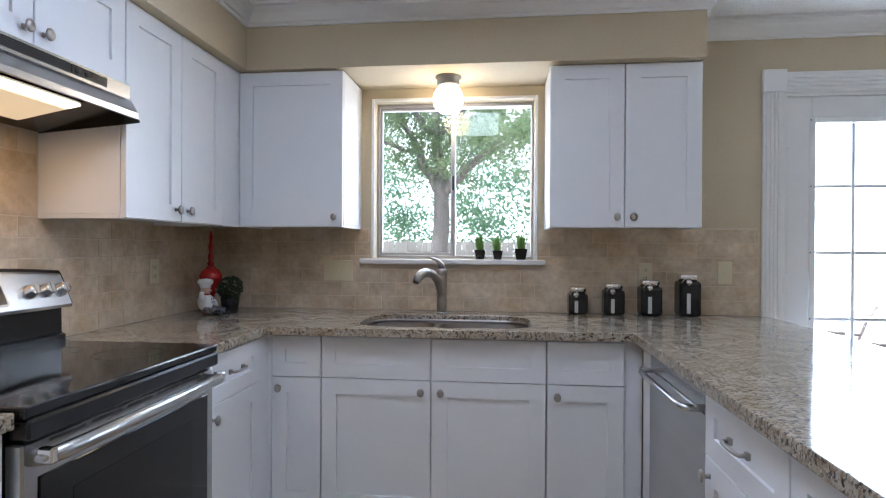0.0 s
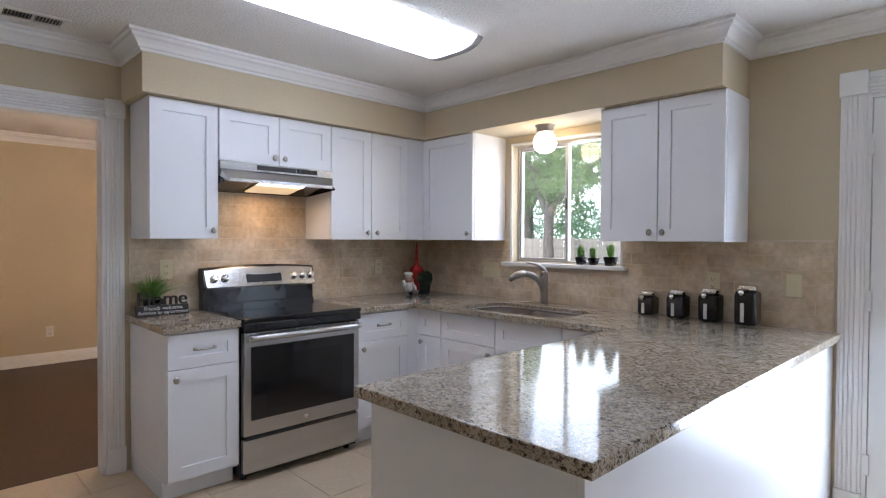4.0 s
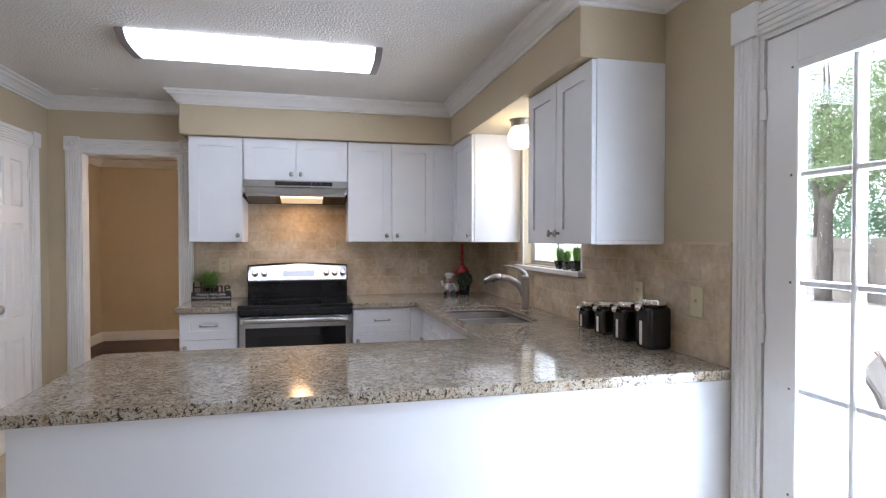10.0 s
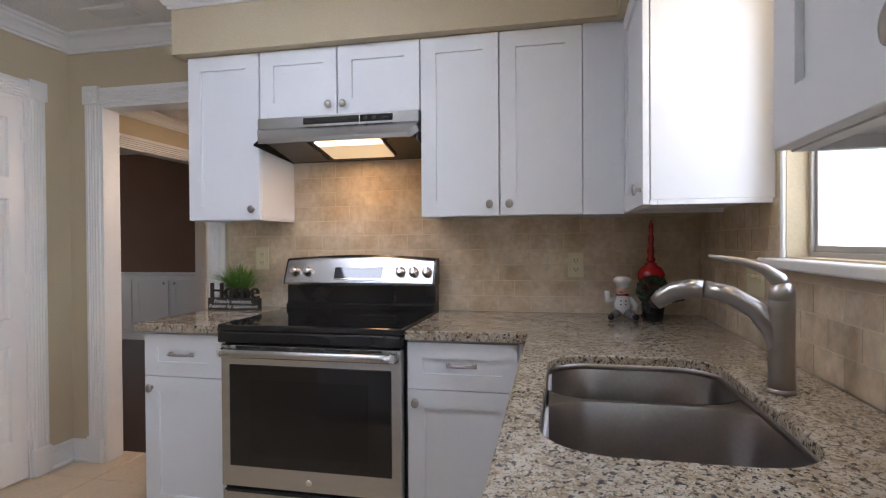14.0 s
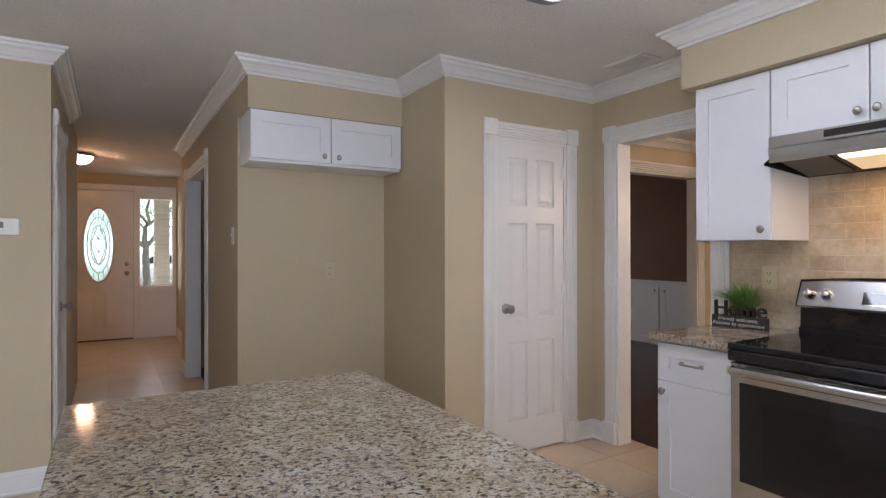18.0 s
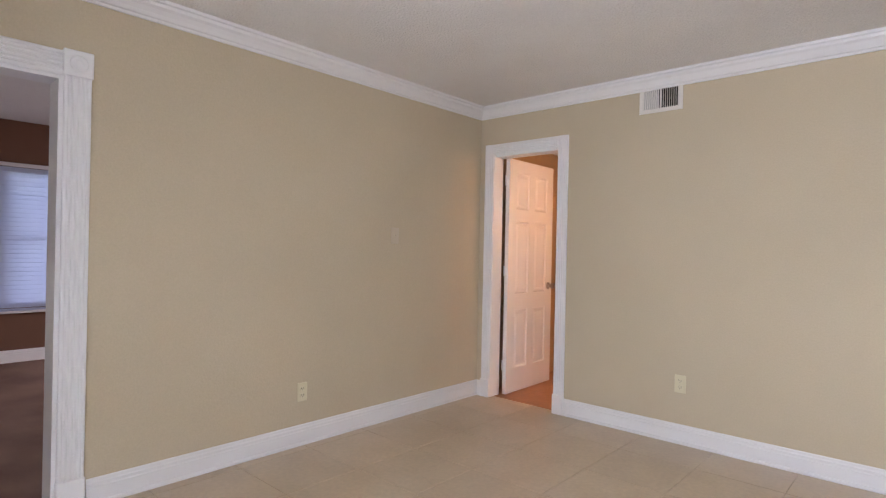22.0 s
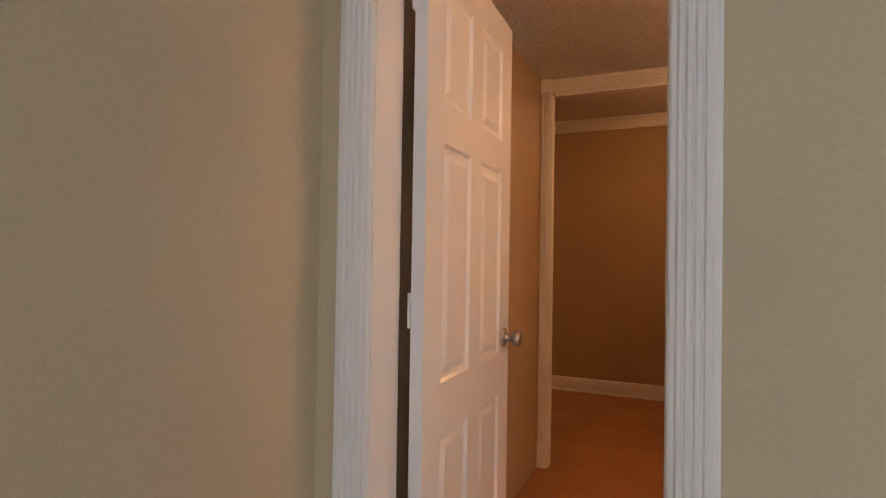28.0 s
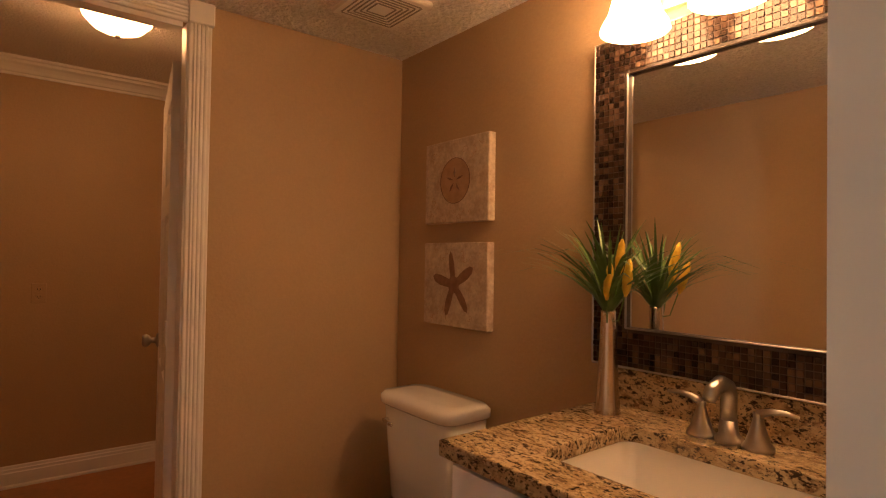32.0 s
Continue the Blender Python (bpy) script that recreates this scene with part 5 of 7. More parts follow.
# ---- ceiling fixture over the kitchen ----
f = thing("ceiling_light", "long glowing fluorescent fixture with grey end caps", "ceiling light")
arc = [(-0.205 + 0.41 * k / 12, 2.438 - 0.047 * (1 - (2 * k / 12 - 1) ** 4) ** 0.8 - 0.004) for k in range(13)]
prof = [(x, z) for x, z in arc]
RUN = Matrix(((1, 0, 0, 1.41), (0, 0, 1, -2.40), (0, 1, 0, 0), (0, 0, 0, 1)))
part("diffuser", prism(prof, 1.26, RUN), LAMPW, f, "", True)
ENDC = mat("end_cap_grey", (0.26, 0.24, 0.24), 0.4, color2=(0.22, 0.20, 0.20), scale=10)
cap = [(-0.214, 2.4385)] + [(x * 1.04, z - 0.005) for x, z in arc] + [(0.214, 2.4385)]
for y in (-2.44, -1.14):
    part("end_cap", prism(cap, 0.04, Matrix(((1, 0, 0, 1.41), (0, 0, 1, y), (0, 1, 0, 0), (0, 0, 0, 1)))), ENDC, f)

# ---- globe over the sink ----
f = thing("globe_light", "lit white globe lamp on a small metal canopy", "ceiling light")
part("canopy", lathe([(0.052, 2.085), (0.060, 2.100), (0.056, 2.118), (0.068, 2.128), (0.068, 2.1355)], 24, Matrix.Translation((1.385, -0.20, 0))), NICKEL, f, "", True)
part("globe", lathe([(0.008, 1.949), (0.036, 1.954), (0.060, 1.970), (0.074, 1.994), (0.078, 2.020), (0.073, 2.048), (0.060, 2.072), (0.046, 2.086)], 28, Matrix.Translation((1.385, -0.20, 0))), GLOBE, f, "", True)

# ---- hall ceiling lamp, inner room lamp ----
for x, y, rr, glow in ((3.22, -8.2, 0.14, SHADE3), (5.41, -7.20, 0.145, SHADE4)):
    f = thing("ceiling_dome_light", "lit frosted glass dome ceiling lamp", "ceiling light")
    part("dome", lathe([(0.010, 2.315), (0.06, 2.320), (0.10, 2.338), (rr - 0.01, 2.375), (rr, 2.40)], 24, Matrix.Translation((x, y, 0))), glow, f, "", True)
    part("canopy", lathe([(rr + 0.006, 2.401), (rr + 0.006, 2.418), (0.06, 2.4395)], 24, Matrix.Translation((x, y, 0))), NICKEL, f, "", True)
    part("finial", lathe([(0.004, 2.290), (0.012, 2.298), (0.010, 2.314)], 12, Matrix.Translation((x, y, 0))), NICKEL, f, "", True)

# ---- dining room lamp ----
f = thing("chandelier", "small dining chandelier with a lit white shade", "chandelier")
part("stem", lathe([(0.008, 1.95), (0.008, 2.42)], 8, Matrix.Translation((-1.55, -1.75, 0))), NICKEL, f)
part("canopy", lathe([(0.06, 2.418), (0.05, 2.4395)], 16, Matrix.Translation((-1.55, -1.75, 0))), NICKEL, f)
for k in range(3):
    a = 2 * math.pi * k / 3 + 0.5
    x, y = -1.55 + 0.22 * math.cos(a), -1.75 + 0.22 * math.sin(a)
    part("arm", tube([(-1.55, -1.75, 1.97), (x * 0.5 - 0.775, y * 0.5 - 0.875, 1.88), (x, y, 1.90)], 0.007, 8), NICKEL, f, "", True)
    part("shade", lathe([(0.035, 1.72), (0.062, 1.73), (0.055, 1.78), (0.032, 1.88), (0.02, 1.90)][::1], 16, Matrix.Translation((x, y, 0))), SHADE2, f, "lit white glass shade", True)

# ---- living room wainscot seen beyond the dining room ----
w = thing("low_cabinet", "white built-in low cabinet with panelled doors", "cabinet")
part("top_edge", sweep([(-3.60, -4.39), (-3.60, -8.5)], [(0, 0.845), (0.018, 0.845), (0.03, 0.865), (0.03, 0.883), (0.012, 0.891), (0, 0.891)]), TRIM, w)
part("backing", box(-3.599, -3.590, -8.499, -4.385, 0.13, 0.8445), TRIM, w)
for k in range(7):
    y = -4.50 - k * 0.56
    dd = part("door", shaker(0, 0.50, 0.20, 0.80, 0.0, 0.05, 0.012, 0.006), TRIM, w)
    dd.matrix_local = pose(-3.589, y, 0, 0, 0, -90)
    knob(dd, 0.45 if k % 2 else 0.05, 0.0125, 0.75)
part("skirting", sweep([(-3.60, -4.39), (-3.60, -8.5)], BASEB), TRIM, w)


# ---- vents ----
def register(name, label, m, w0, h0, n, turn=(55, -12)):
    """A wall or ceiling register: local x across, z up, out is +y."""
    th = thing(name, label, "vent")
    th.matrix_world = m
    fr = 0.028
    for a, b2, c3, e in ((-w0 / 2, -w0 / 2 + fr, -h0 / 2, h0 / 2), (w0 / 2 - fr, w0 / 2, -h0 / 2, h0 / 2), (-w0 / 2 + fr + 0.0003, w0 / 2 - fr - 0.0003, h0 / 2 - fr, h0 / 2), (-w0 / 2 + fr + 0.0003, w0 / 2 - fr - 0.0003, -h0 / 2, -h0 / 2 + fr), (-0.006, 0.006, -h0 / 2 + fr + 0.0003, h0 / 2 - fr - 0.0003)):
        part("frame", box(a, b2, 0.0008, 0.009, c3, e, 0.002), WHITEP, th)
    # dark sheet on the wall stands in for the shaded duct behind
    part("duct", box(-w0 / 2 + fr, w0 / 2 - fr, 0.0003, 0.0012, -h0 / 2 + fr, h0 / 2 - fr), SLOT, th)
    iw = w0 / 2 - fr - 0.006
    first = None
    for s in (-1, 1):
        for k in range(n):
            x = s * (0.006 + iw * (k + 0.5) / n)
            o = part("slat", box(-0.0008, 0.0008, 0.002, 0.012, -h0 / 2 + fr, h0 / 2 - fr), WHITEP, th) if first is None else new("slat", first.data)
            first = first or o
            o.parent = th
            o.matrix_local = pose(x, 0, 0, 0, 0, turn[0] if s < 0 else turn[1])
    return th


register("wall_vent", "white louvred return air register high on the wall", pose(4.675, SY, 2.29), 0.29, 0.20, 8, (35, -48))
register("ceiling_vent", "white louvred air register in the kitchen ceiling", pose(0.25, -2.85, 2.44, -90, 0, 90), 0.29, 0.16, 8, (20, 20))
v = thing("exhaust_fan", "square white bathroom exhaust grille in the ceiling", "vent")
EFX, EFY = 4.775, -6.015
# grey strips on the solid cover carry the shade of its slots
FANSLOT = mat("fan_slot_shade", (0.24, 0.20, 0.16), 0.7)
part("cover", box(EFX - 0.13, EFX + 0.13, EFY - 0.13, EFY + 0.13, 2.198, 2.2195, 0.006), WHITEP, v)
for k in range(5):
    a = 0.035 + 0.016 * k
    for x0, x1, y0, y1 in ((-a, a, a, a + 0.006), (-a, a, -a - 0.006, -a), (a, a + 0.006, -a, a), (-a - 0.006, -a, -a, a)):
        part("slot", box(EFX + x0, EFX + x1, EFY + y0, EFY + y1, 2.1965, 2.1982), FANSLOT, v)


# ---- outlets, switches, thermostat ----
def cover(name, label, m, kind, n=1, mt=None):
    """A wall plate in its own x-z plane, out is +y."""
    th = thing(name, label, "switch" if "switch" in name else "outlet")
    th.matrix_world = m
    wd = 0.072 + 0.046 * (n - 1)
    part("plate", box(-wd / 2, wd / 2, 0.0005, 0.006, -0.058, 0.058, 0.002), mt or IVORY, th)
    for k in range(n):
        x = (k - (n - 1) / 2) * 0.046
        if kind == "outlet":
            for z in (-0.021, 0.021):
                part("socket", box(x - 0.017, x + 0.017, 0.0062, 0.0082, z - 0.014, z + 0.014, 0.002), mt or IVORY, th)
                for dx in (-0.007, 0.007):
                    part("slot", box(x + dx - 0.0013, x + dx + 0.0013, 0.0083, 0.0088, z - 0.003, z + 0.007), SLOT, th)
                part("slot", box(x - 0.0025, x + 0.0025, 0.0083, 0.0088, z - 0.010, z - 0.006), SLOT, th)
        else:
            part("toggle_frame", box(x - 0.006, x + 0.006, 0.0062, 0.0072, -0.013, 0.013), mt or IVORY, th)
            part("toggle", box(x - 0.004, x + 0.004, 0.0072, 0.017, 0.000, 0.010, 0.001), mt or IVORY, th)
    return th


BEIGE = mat("beige_plate", (0.58, 0.50, 0.37), 0.45)
NW, WW, EW, SW = (lambda x, z: pose(x, -0.0115, z, 0, 0, 180)), (lambda y, z: pose(0.0115, y, z, 0, 0, -90)), (lambda y, z: pose(EX, y, z, 0, 0, 90)), (lambda x, z: pose(x, SY, z))
cover("light_switch", "ivory triple light switch on the backsplash", NW(0.752, 1.128), "switch", 3)
cover("outlet", "ivory duplex outlet on the backsplash above the canisters", NW(2.415, 1.126), "outlet")
cover("light_switch", "ivory light switch on the backsplash", NW(2.815, 1.135), "switch")
cover("outlet", "ivory duplex outlet in the corner of the backsplash", WW(-0.555, 1.139), "outlet")
cover("outlet", "ivory duplex outlet behind the potted grass", WW(-2.17, 1.17), "outlet")
cover("light_switch", "beige light switch on the family room wall", EW(-3.36, 1.327), "switch", 1, BEIGE)
cover("outlet", "ivory duplex outlet low on the family room wall", EW(-2.60, 0.33), "outlet")
cover("outlet", "ivory duplex outlet low on the wall", SW(4.51, 0.39), "outlet", 1, IVORY)
cover("outlet", "beige outlet on the refrigerator nook wall", pose(1.633, -4.25, 1.175), "outlet", 1, BEIGE)
cover("light_switch", "white light switch plate on the hall wall", pose(KX, -4.40, 1.41, 0, 0, -90), "switch", 1, WHITEP)
cover("outlet", "white outlet low on the dining room wall", pose(-3.60, -2.20, 0.35, 0, 0, -90), "outlet", 1, WHITEP)
cover("outlet", "small outlet on the wall of the inner room", pose(5.62, -8.36, 1.10), "outlet", 1, GOLD)
t = thing("thermostat", "white wall thermostat with a small grey display", "thermostat")
part("housing", box(3.335, 3.465, SY + 0.0005, SY + 0.026, 1.400, 1.490, 0.006, 2), WHITEP, t)
part("display", box(3.405, 3.450, SY + 0.0262, SY + 0.0275, 1.437, 1.470), mat("lcd_grey", (0.16, 0.17, 0.14), 0.3), t)
for x, z in ((3.375, 1.462), (3.375, 1.440), (3.352, 1.418), (3.372, 1.418), (3.42, 1.418)):
    part("button", box(x - 0.007, x + 0.007, SY + 0.0262, SY + 0.028, z - 0.005, z + 0.005, 0.001), WHITEP, t)

# ---- bathroom ----
v = thing("vanity", "white bathroom vanity cabinet", "vanity")
part("body", box(BX + 0.002, 4.975, -5.33, BY - 0.017, 0.10, 0.72), CAB, v)
part("front_rail", box(4.955, 4.975, -5.33, BY - 0.017, 0.7203, 0.8965), CAB, v)
part("side_panel", box(BX + 0.002, 4.9547, -5.33, -5.31, 0.7203, 0.8965), CAB, v)
part("toe_kick", box(BX + 0.002, 4.91, -5.32, BY - 0.018, 0.0035, 0.0995), CAB, v)
for k in range(2):
    y = BY - 0.03 - k * 0.415
    dd = part("door", shaker(0, 0.41, 0.13, 0.88, 0.0), CAB, v)
    dd.matrix_local = pose(4.9755, y, 0, 0, 0, -90)
    knob(dd, 0.36 if k == 0 else 0.05, 0.0205, 0.78)
tp = part("countertop", plate([(BX + 0.002, BY - 0.016), (5.018, BY - 0.016), (5.018, -5.345), (BX + 0.002, -5.345)], rounded(4.575, 4.90, -5.16, -4.64, 0.035, 4), 0.8975, 0.9355, 0.004), GRANITE2, v, "polished golden granite top with backsplash")
part("backsplash", box(BX + 0.0015, BX + 0.022, -5.40 + 0.06, BY - 0.017, 0.936, 1.038, 0.002), GRANITE2, tp)
s = thing("bathroom_sink", "white rectangular undermount basin", "sink")
bm = bmesh.new()
basin(bm, 4.565, 4.91, -5.17, -4.63, 0.8965, 0.15, 0.04)
part("bowl", bm, PORC, s, "", True)
part("drain", lathe([(0.03, 0), (0.03, 0.004), (0.018, 0.004), (0.01, 0.001)], 16, Matrix.Translation((4.72, -4.90, 0.7470))), NICKEL, s, "", True)
f = thing("bathroom_faucet", "brushed nickel widespread faucet with two levers", "faucet")
FX, FY, FZ = 4.505, -4.95, 0.936
part("spout_base", lathe([(0.030, 0), (0.030, 0.010), (0.022, 0.018), (0.018, 0.05)], 20, Matrix.Translation((FX, FY, FZ))), NICKEL, f, "", True)
part("spout", tube([(FX, FY, FZ + 0.03), (FX, FY, FZ + 0.10), (FX + 0.010, FY, FZ + 0.125), (FX + 0.038, FY, FZ + 0.136), (FX + 0.075, FY, FZ + 0.126), (FX + 0.092, FY, FZ + 0.108)], [0.017, 0.0175, 0.018, 0.0175, 0.016, 0.014], 14), NICKEL, f, "", True)
for s2 in (-1, 1):
    y = FY + s2 * 0.062
    part("handle_base", lathe([(0.032, 0), (0.032, 0.008), (0.026, 0.014), (0.014, 0.050), (0.010, 0.068), (0.011, 0.078)], 20, Matrix.Translation((FX, y, FZ))), NICKEL, f, "", True)
    part("lever", tube([(FX, y, FZ + 0.075), (FX, y + s2 * 0.025, FZ + 0.086), (FX + 0.003, y + s2 * 0.055, FZ + 0.090), (FX + 0.005, y + s2 * 0.080, FZ + 0.087)], [0.010, 0.007, 0.005, 0.0035], 10), NICKEL, f, "", True)
m = thing("mirror", "wall mirror in a dark brown mosaic frame", "mirror")
MY0, MY1, MZ0, MZ1, MW = -5.372, -4.492, 1.042, 1.968, 0.112
part("mirror_glass", box(BX + 0.012, BX + 0.016, MY0 + MW - 0.004, MY1 - MW + 0.004, MZ0 + MW - 0.004, MZ1 - MW + 0.004), mat("mirror_silver", (0.86, 0.87, 0.86), 0.01, 1.0), m)
FRB = mat("frame_backing", (0.025, 0.015, 0.010), 0.4, color2=(0.04, 0.022, 0.013), scale=20)
for y0, y1, z0, z1 in ((MY0, MY0 + MW, MZ0, MZ1), (MY1 - MW, MY1, MZ0, MZ1), (MY0 + MW + 0.0003, MY1 - MW - 0.0003, MZ1 - MW, MZ1), (MY0 + MW + 0.0003, MY1 - MW - 0.0003, MZ0, MZ0 + MW)):
    part("frame", box(BX + 0.001, BX + 0.026, y0, y1, z0, z1, 0.003), FRB, m)
for q, rad in ((0.0015, 0.0035), (MW - 0.002, 0.0030)):
    a0, a1, b0, b1 = MY0 + q, MY1 - q, MZ0 + q, MZ1 - q
    part("bead", tube([(BX + 0.028, a0, b0), (BX + 0.028, a1, b0), (BX + 0.028, a1, b1), (BX + 0.028, a0, b1), (BX + 0.028, a0, b0)], rad, 6), NICKEL, m, "thin metal bead")
MOS = bpy.data.materials.new("mosaic_tile")
MOS.use_nodes = True
_p = MOS.node_tree.nodes["Principled BSDF"]
_g = MOS.node_tree.nodes.new("ShaderNodeNewGeometry")
_r = MOS.node_tree.nodes.new("ShaderNodeValToRGB")
_r.color_ramp.elements[0].color, _r.color_ramp.elements[1].color = (0.020, 0.010, 0.006, 1), (0.15, 0.095, 0.06, 1)
_e = _r.color_ramp.elements.new(0.55)
_e.color = (0.05, 0.027, 0.017, 1)
MOS.node_tree.links.new(_g.outputs["Random Per Island"], _r.inputs[0])
MOS.node_tree.links.new(_r.outputs[0], _p.inputs["Base Color"])
_p.inputs["Roughness"].default_value, _p.inputs["Metallic"].default_value = 0.22, 0.35
bm = bmesh.new()
rng = random.Random(4)
ts = 0.0165
ny, nz = int((MY1 - MY0) / ts), int((MZ1 - MZ0) / ts)
for i in range(ny):
    for j in range(nz):
        y, z = MY0 + (i + 0.5) * (MY1 - MY0) / ny, MZ0 + (j + 0.5) * (MZ1 - MZ0) / nz
        if min(y - MY0, MY1 - y, z - MZ0, MZ1 - z) > MW - 0.008 or min(y - MY0, MY1 - y, z - MZ0, MZ1 - z) < 0.006:
            continue
        a, h2 = ts * 0.43, 0.0275 + rng.random() * 0.0025
        lo = [bm.verts.new((BX + 0.0262, y + sy * a, z + sz * a)) for sy, sz in ((-1, -1), (1, -1), (1, 1), (-1, 1))]
        hi = [bm.verts.new((BX + h2, y + sy * a * 0.9 + rng.uniform(-1, 1) * 0.0008, z + sz * a * 0.9)) for sy, sz in ((-1, -1), (1, -1), (1, 1), (-1, 1))]
        bm.faces.new(hi)
        for k in range(4):
            bm.faces.new((lo[k], lo[(k + 1) % 4], hi[(k + 1) % 4], hi[k]))
bmesh.ops.recalc_face_normals(bm, faces=bm.faces)
tagged(part("mosaic", bm, MOS, m, "small dark brown iridescent mosaic tiles"), kind="stuff")
l = thing("vanity_light", "three-shade vanity lamp above the mirror", "wall lamp")
part("back_plate", box(BX + 0.001, BX + 0.03, -5.25, -4.62, 2.005, 2.075, 0.006), NICKEL, l)
for y in (-5.17, -4.935, -4.70):
    part("arm", tube([(BX + 0.03, y, 2.04), (BX + 0.09, y, 2.055), (BX + 0.135, y, 2.065)], 0.009, 8), NICKEL, l, "", True)
    part("shade", lathe([(0.086, 1.920), (0.083, 1.932), (0.066, 1.962), (0.055, 2.005), (0.047, 2.050), (0.020, 2.064)], 24, Matrix.Translation((BX + 0.14, y, 0))), SHADE, l, "glowing frosted bell shade", True)

# vase with long leaves
LEAFG = mat("leaf_green", (0.085, 0.17, 0.03), 0.45, color2=(0.05, 0.11, 0.02), scale=30)
YELL = mat("yellow_bloom", (0.72, 0.47, 0.04), 0.5, color2=(0.60, 0.34, 0.03), scale=60, bump=0.6, bump_scale=150)
v = thing("flower_vase", "slim silver vase with green blades and yellow blooms", "vase")
VX, VY, VZ = 4.537, -5.245, 0.936
part("vase", lathe([(0.034, 0), (0.034, 0.004), (0.031, 0.03), (0.023, 0.16), (0.019, 0.255), (0.020, 0.272), (0.016, 0.272), (0.012, 0.22)], 24, Matrix.Translation((VX, VY, VZ))), mat("brushed_silver", (0.66, 0.58, 0.50), 0.25, 1.0), v, "", True)


def blades(bm, cx0, cy0, z0, n, length, spread, width, rng, droop=0.5, lim=None):
    for _ in range(n):
        a, ln = rng.uniform(0, 2 * math.pi), length * rng.uniform(0.6, 1.0)
        sp = spread * rng.uniform(0.15, 1.0)
        dx, dy = math.cos(a), math.sin(a)
        prev = None
        for k in range(6):
            s3 = k / 5
            out = sp * (s3 ** 1.4)
            z = z0 + ln * s3 * (1 - droop * (sp / max(spread, 1e-6)) * s3 * s3)
            x, y = cx0 + dx * (0.006 + out), cy0 + dy * (0.006 + out)
            if lim:
                x = max(x, lim)
            wv = width * (1 - s3) ** 0.6 + 0.0004
            cur = (bm.verts.new((x - dy * wv, y + dx * wv, z)), bm.verts.new((x + dy * wv, y - dx * wv, z)))
            if prev:
                bm.faces.new((prev[0], prev[1], cur[1], cur[0]))
            prev = cur


bm = bmesh.new()
blades(bm, VX, VY, VZ + 0.262, 70, 0.33, 0.42, 0.0060, random.Random(7), 0.62, BX + 0.032)
part("leaf_spray", bm, LEAFG, v)
for k, (dx, dy, h3) in enumerate(((0.01, 0.035, 0.36), (0.03, 0.015, 0.30), (0.015, 0.06, 0.31))):
    part("bloom", lathe([(0.003, 0), (0.011, 0.02), (0.013, 0.05), (0.009, 0.085), (0.002, 0.10)], 10, pose(VX + dx, VY + dy, VZ + h3, -12, 8, 0)), YELL, v, "yellow flower spike", True)
    part("stem", tube([(VX, VY, VZ + 0.24), (VX + dx * 0.6, VY + dy * 0.6, VZ + h3 * 0.8), (VX + dx, VY + dy, VZ + h3 + 0.01)], 0.0018, 6), LEAFG, v)

# toilet
t = thing("toilet", "white two-piece toilet with its lid down", "toilet")
TY = -5.985


def loft(sections, seg=24):
    """sections: (cx, cy, rx, ry, z, power)"""
    bm = bmesh.new()
    rings = []
    for cx0, cy0, rx, ry, z, pw in sections:
        ring = []
        for k in range(seg):
            a = 2 * math.pi * k / seg
            c0, s0 = math.cos(a), math.sin(a)
            ring.append(bm.verts.new((cx0 + rx * math.copysign(abs(c0) ** pw, c0), cy0 + ry * math.copysign(abs(s0) ** pw, s0), z)))
        rings.append(ring)
    for a, b3 in zip(rings, rings[1:]):
        for k in range(seg):
            bm.faces.new((a[k], a[(k + 1) % seg], b3[(k + 1) % seg], b3[k]))
    bm.faces.new(rings[0][::-1])
    bm.faces.new(rings[-1])
    bmesh.ops.recalc_face_normals(bm, faces=bm.faces)
    return bm


part("tank", loft([(4.533, TY, 0.092, 0.180, 0.44, 0.35), (4.537, TY, 0.098, 0.196, 0.62, 0.35), (4.54, TY, 0.104, 0.206, 0.785, 0.35)], 40), PORC, t, "", True)
part("tank_lid", loft([(4.543, TY, 0.108, 0.212, 0.7855, 0.35), (4.543, TY, 0.116, 0.220, 0.793, 0.35), (4.543, TY, 0.116, 0.220, 0.818, 0.35), (4.543, TY, 0.106, 0.210, 0.831, 0.4), (4.543, TY, 0.055, 0.17, 0.835, 0.5)], 40), PORC, t, "", True)
part("flush_lever", tube([(4.646, TY - 0.14, 0.735), (4.665, TY - 0.14, 0.735), (4.67, TY - 0.08, 0.73)], 0.007, 8), CHROME, t, "chrome flush lever", True)
part("bowl", loft([(4.86, TY, 0.15, 0.105, 0.004, 0.8), (4.86, TY, 0.14, 0.095, 0.12, 0.8), (4.90, TY, 0.18, 0.13, 0.25, 0.8), (4.945, TY, 0.242, 0.175, 0.37, 0.9), (4.945, TY, 0.252, 0.185, 0.405, 0.9)], 32), PORC, t, "", True)
part("seat", loft([(4.955, TY, 0.250, 0.188, 0.4055, 0.9), (4.955, TY, 0.255, 0.192, 0.414, 0.9), (4.955, TY, 0.250, 0.188, 0.424, 0.9)], 32), PORC, t, "", True)
part("lid", loft([(4.955, TY, 0.248, 0.186, 0.4245, 0.9), (4.955, TY, 0.253, 0.190, 0.434, 0.9), (4.955, TY, 0.245, 0.182, 0.446, 0.9), (4.955, TY, 0.18, 0.13, 0.450, 0.9)], 32), PORC, t, "", True)

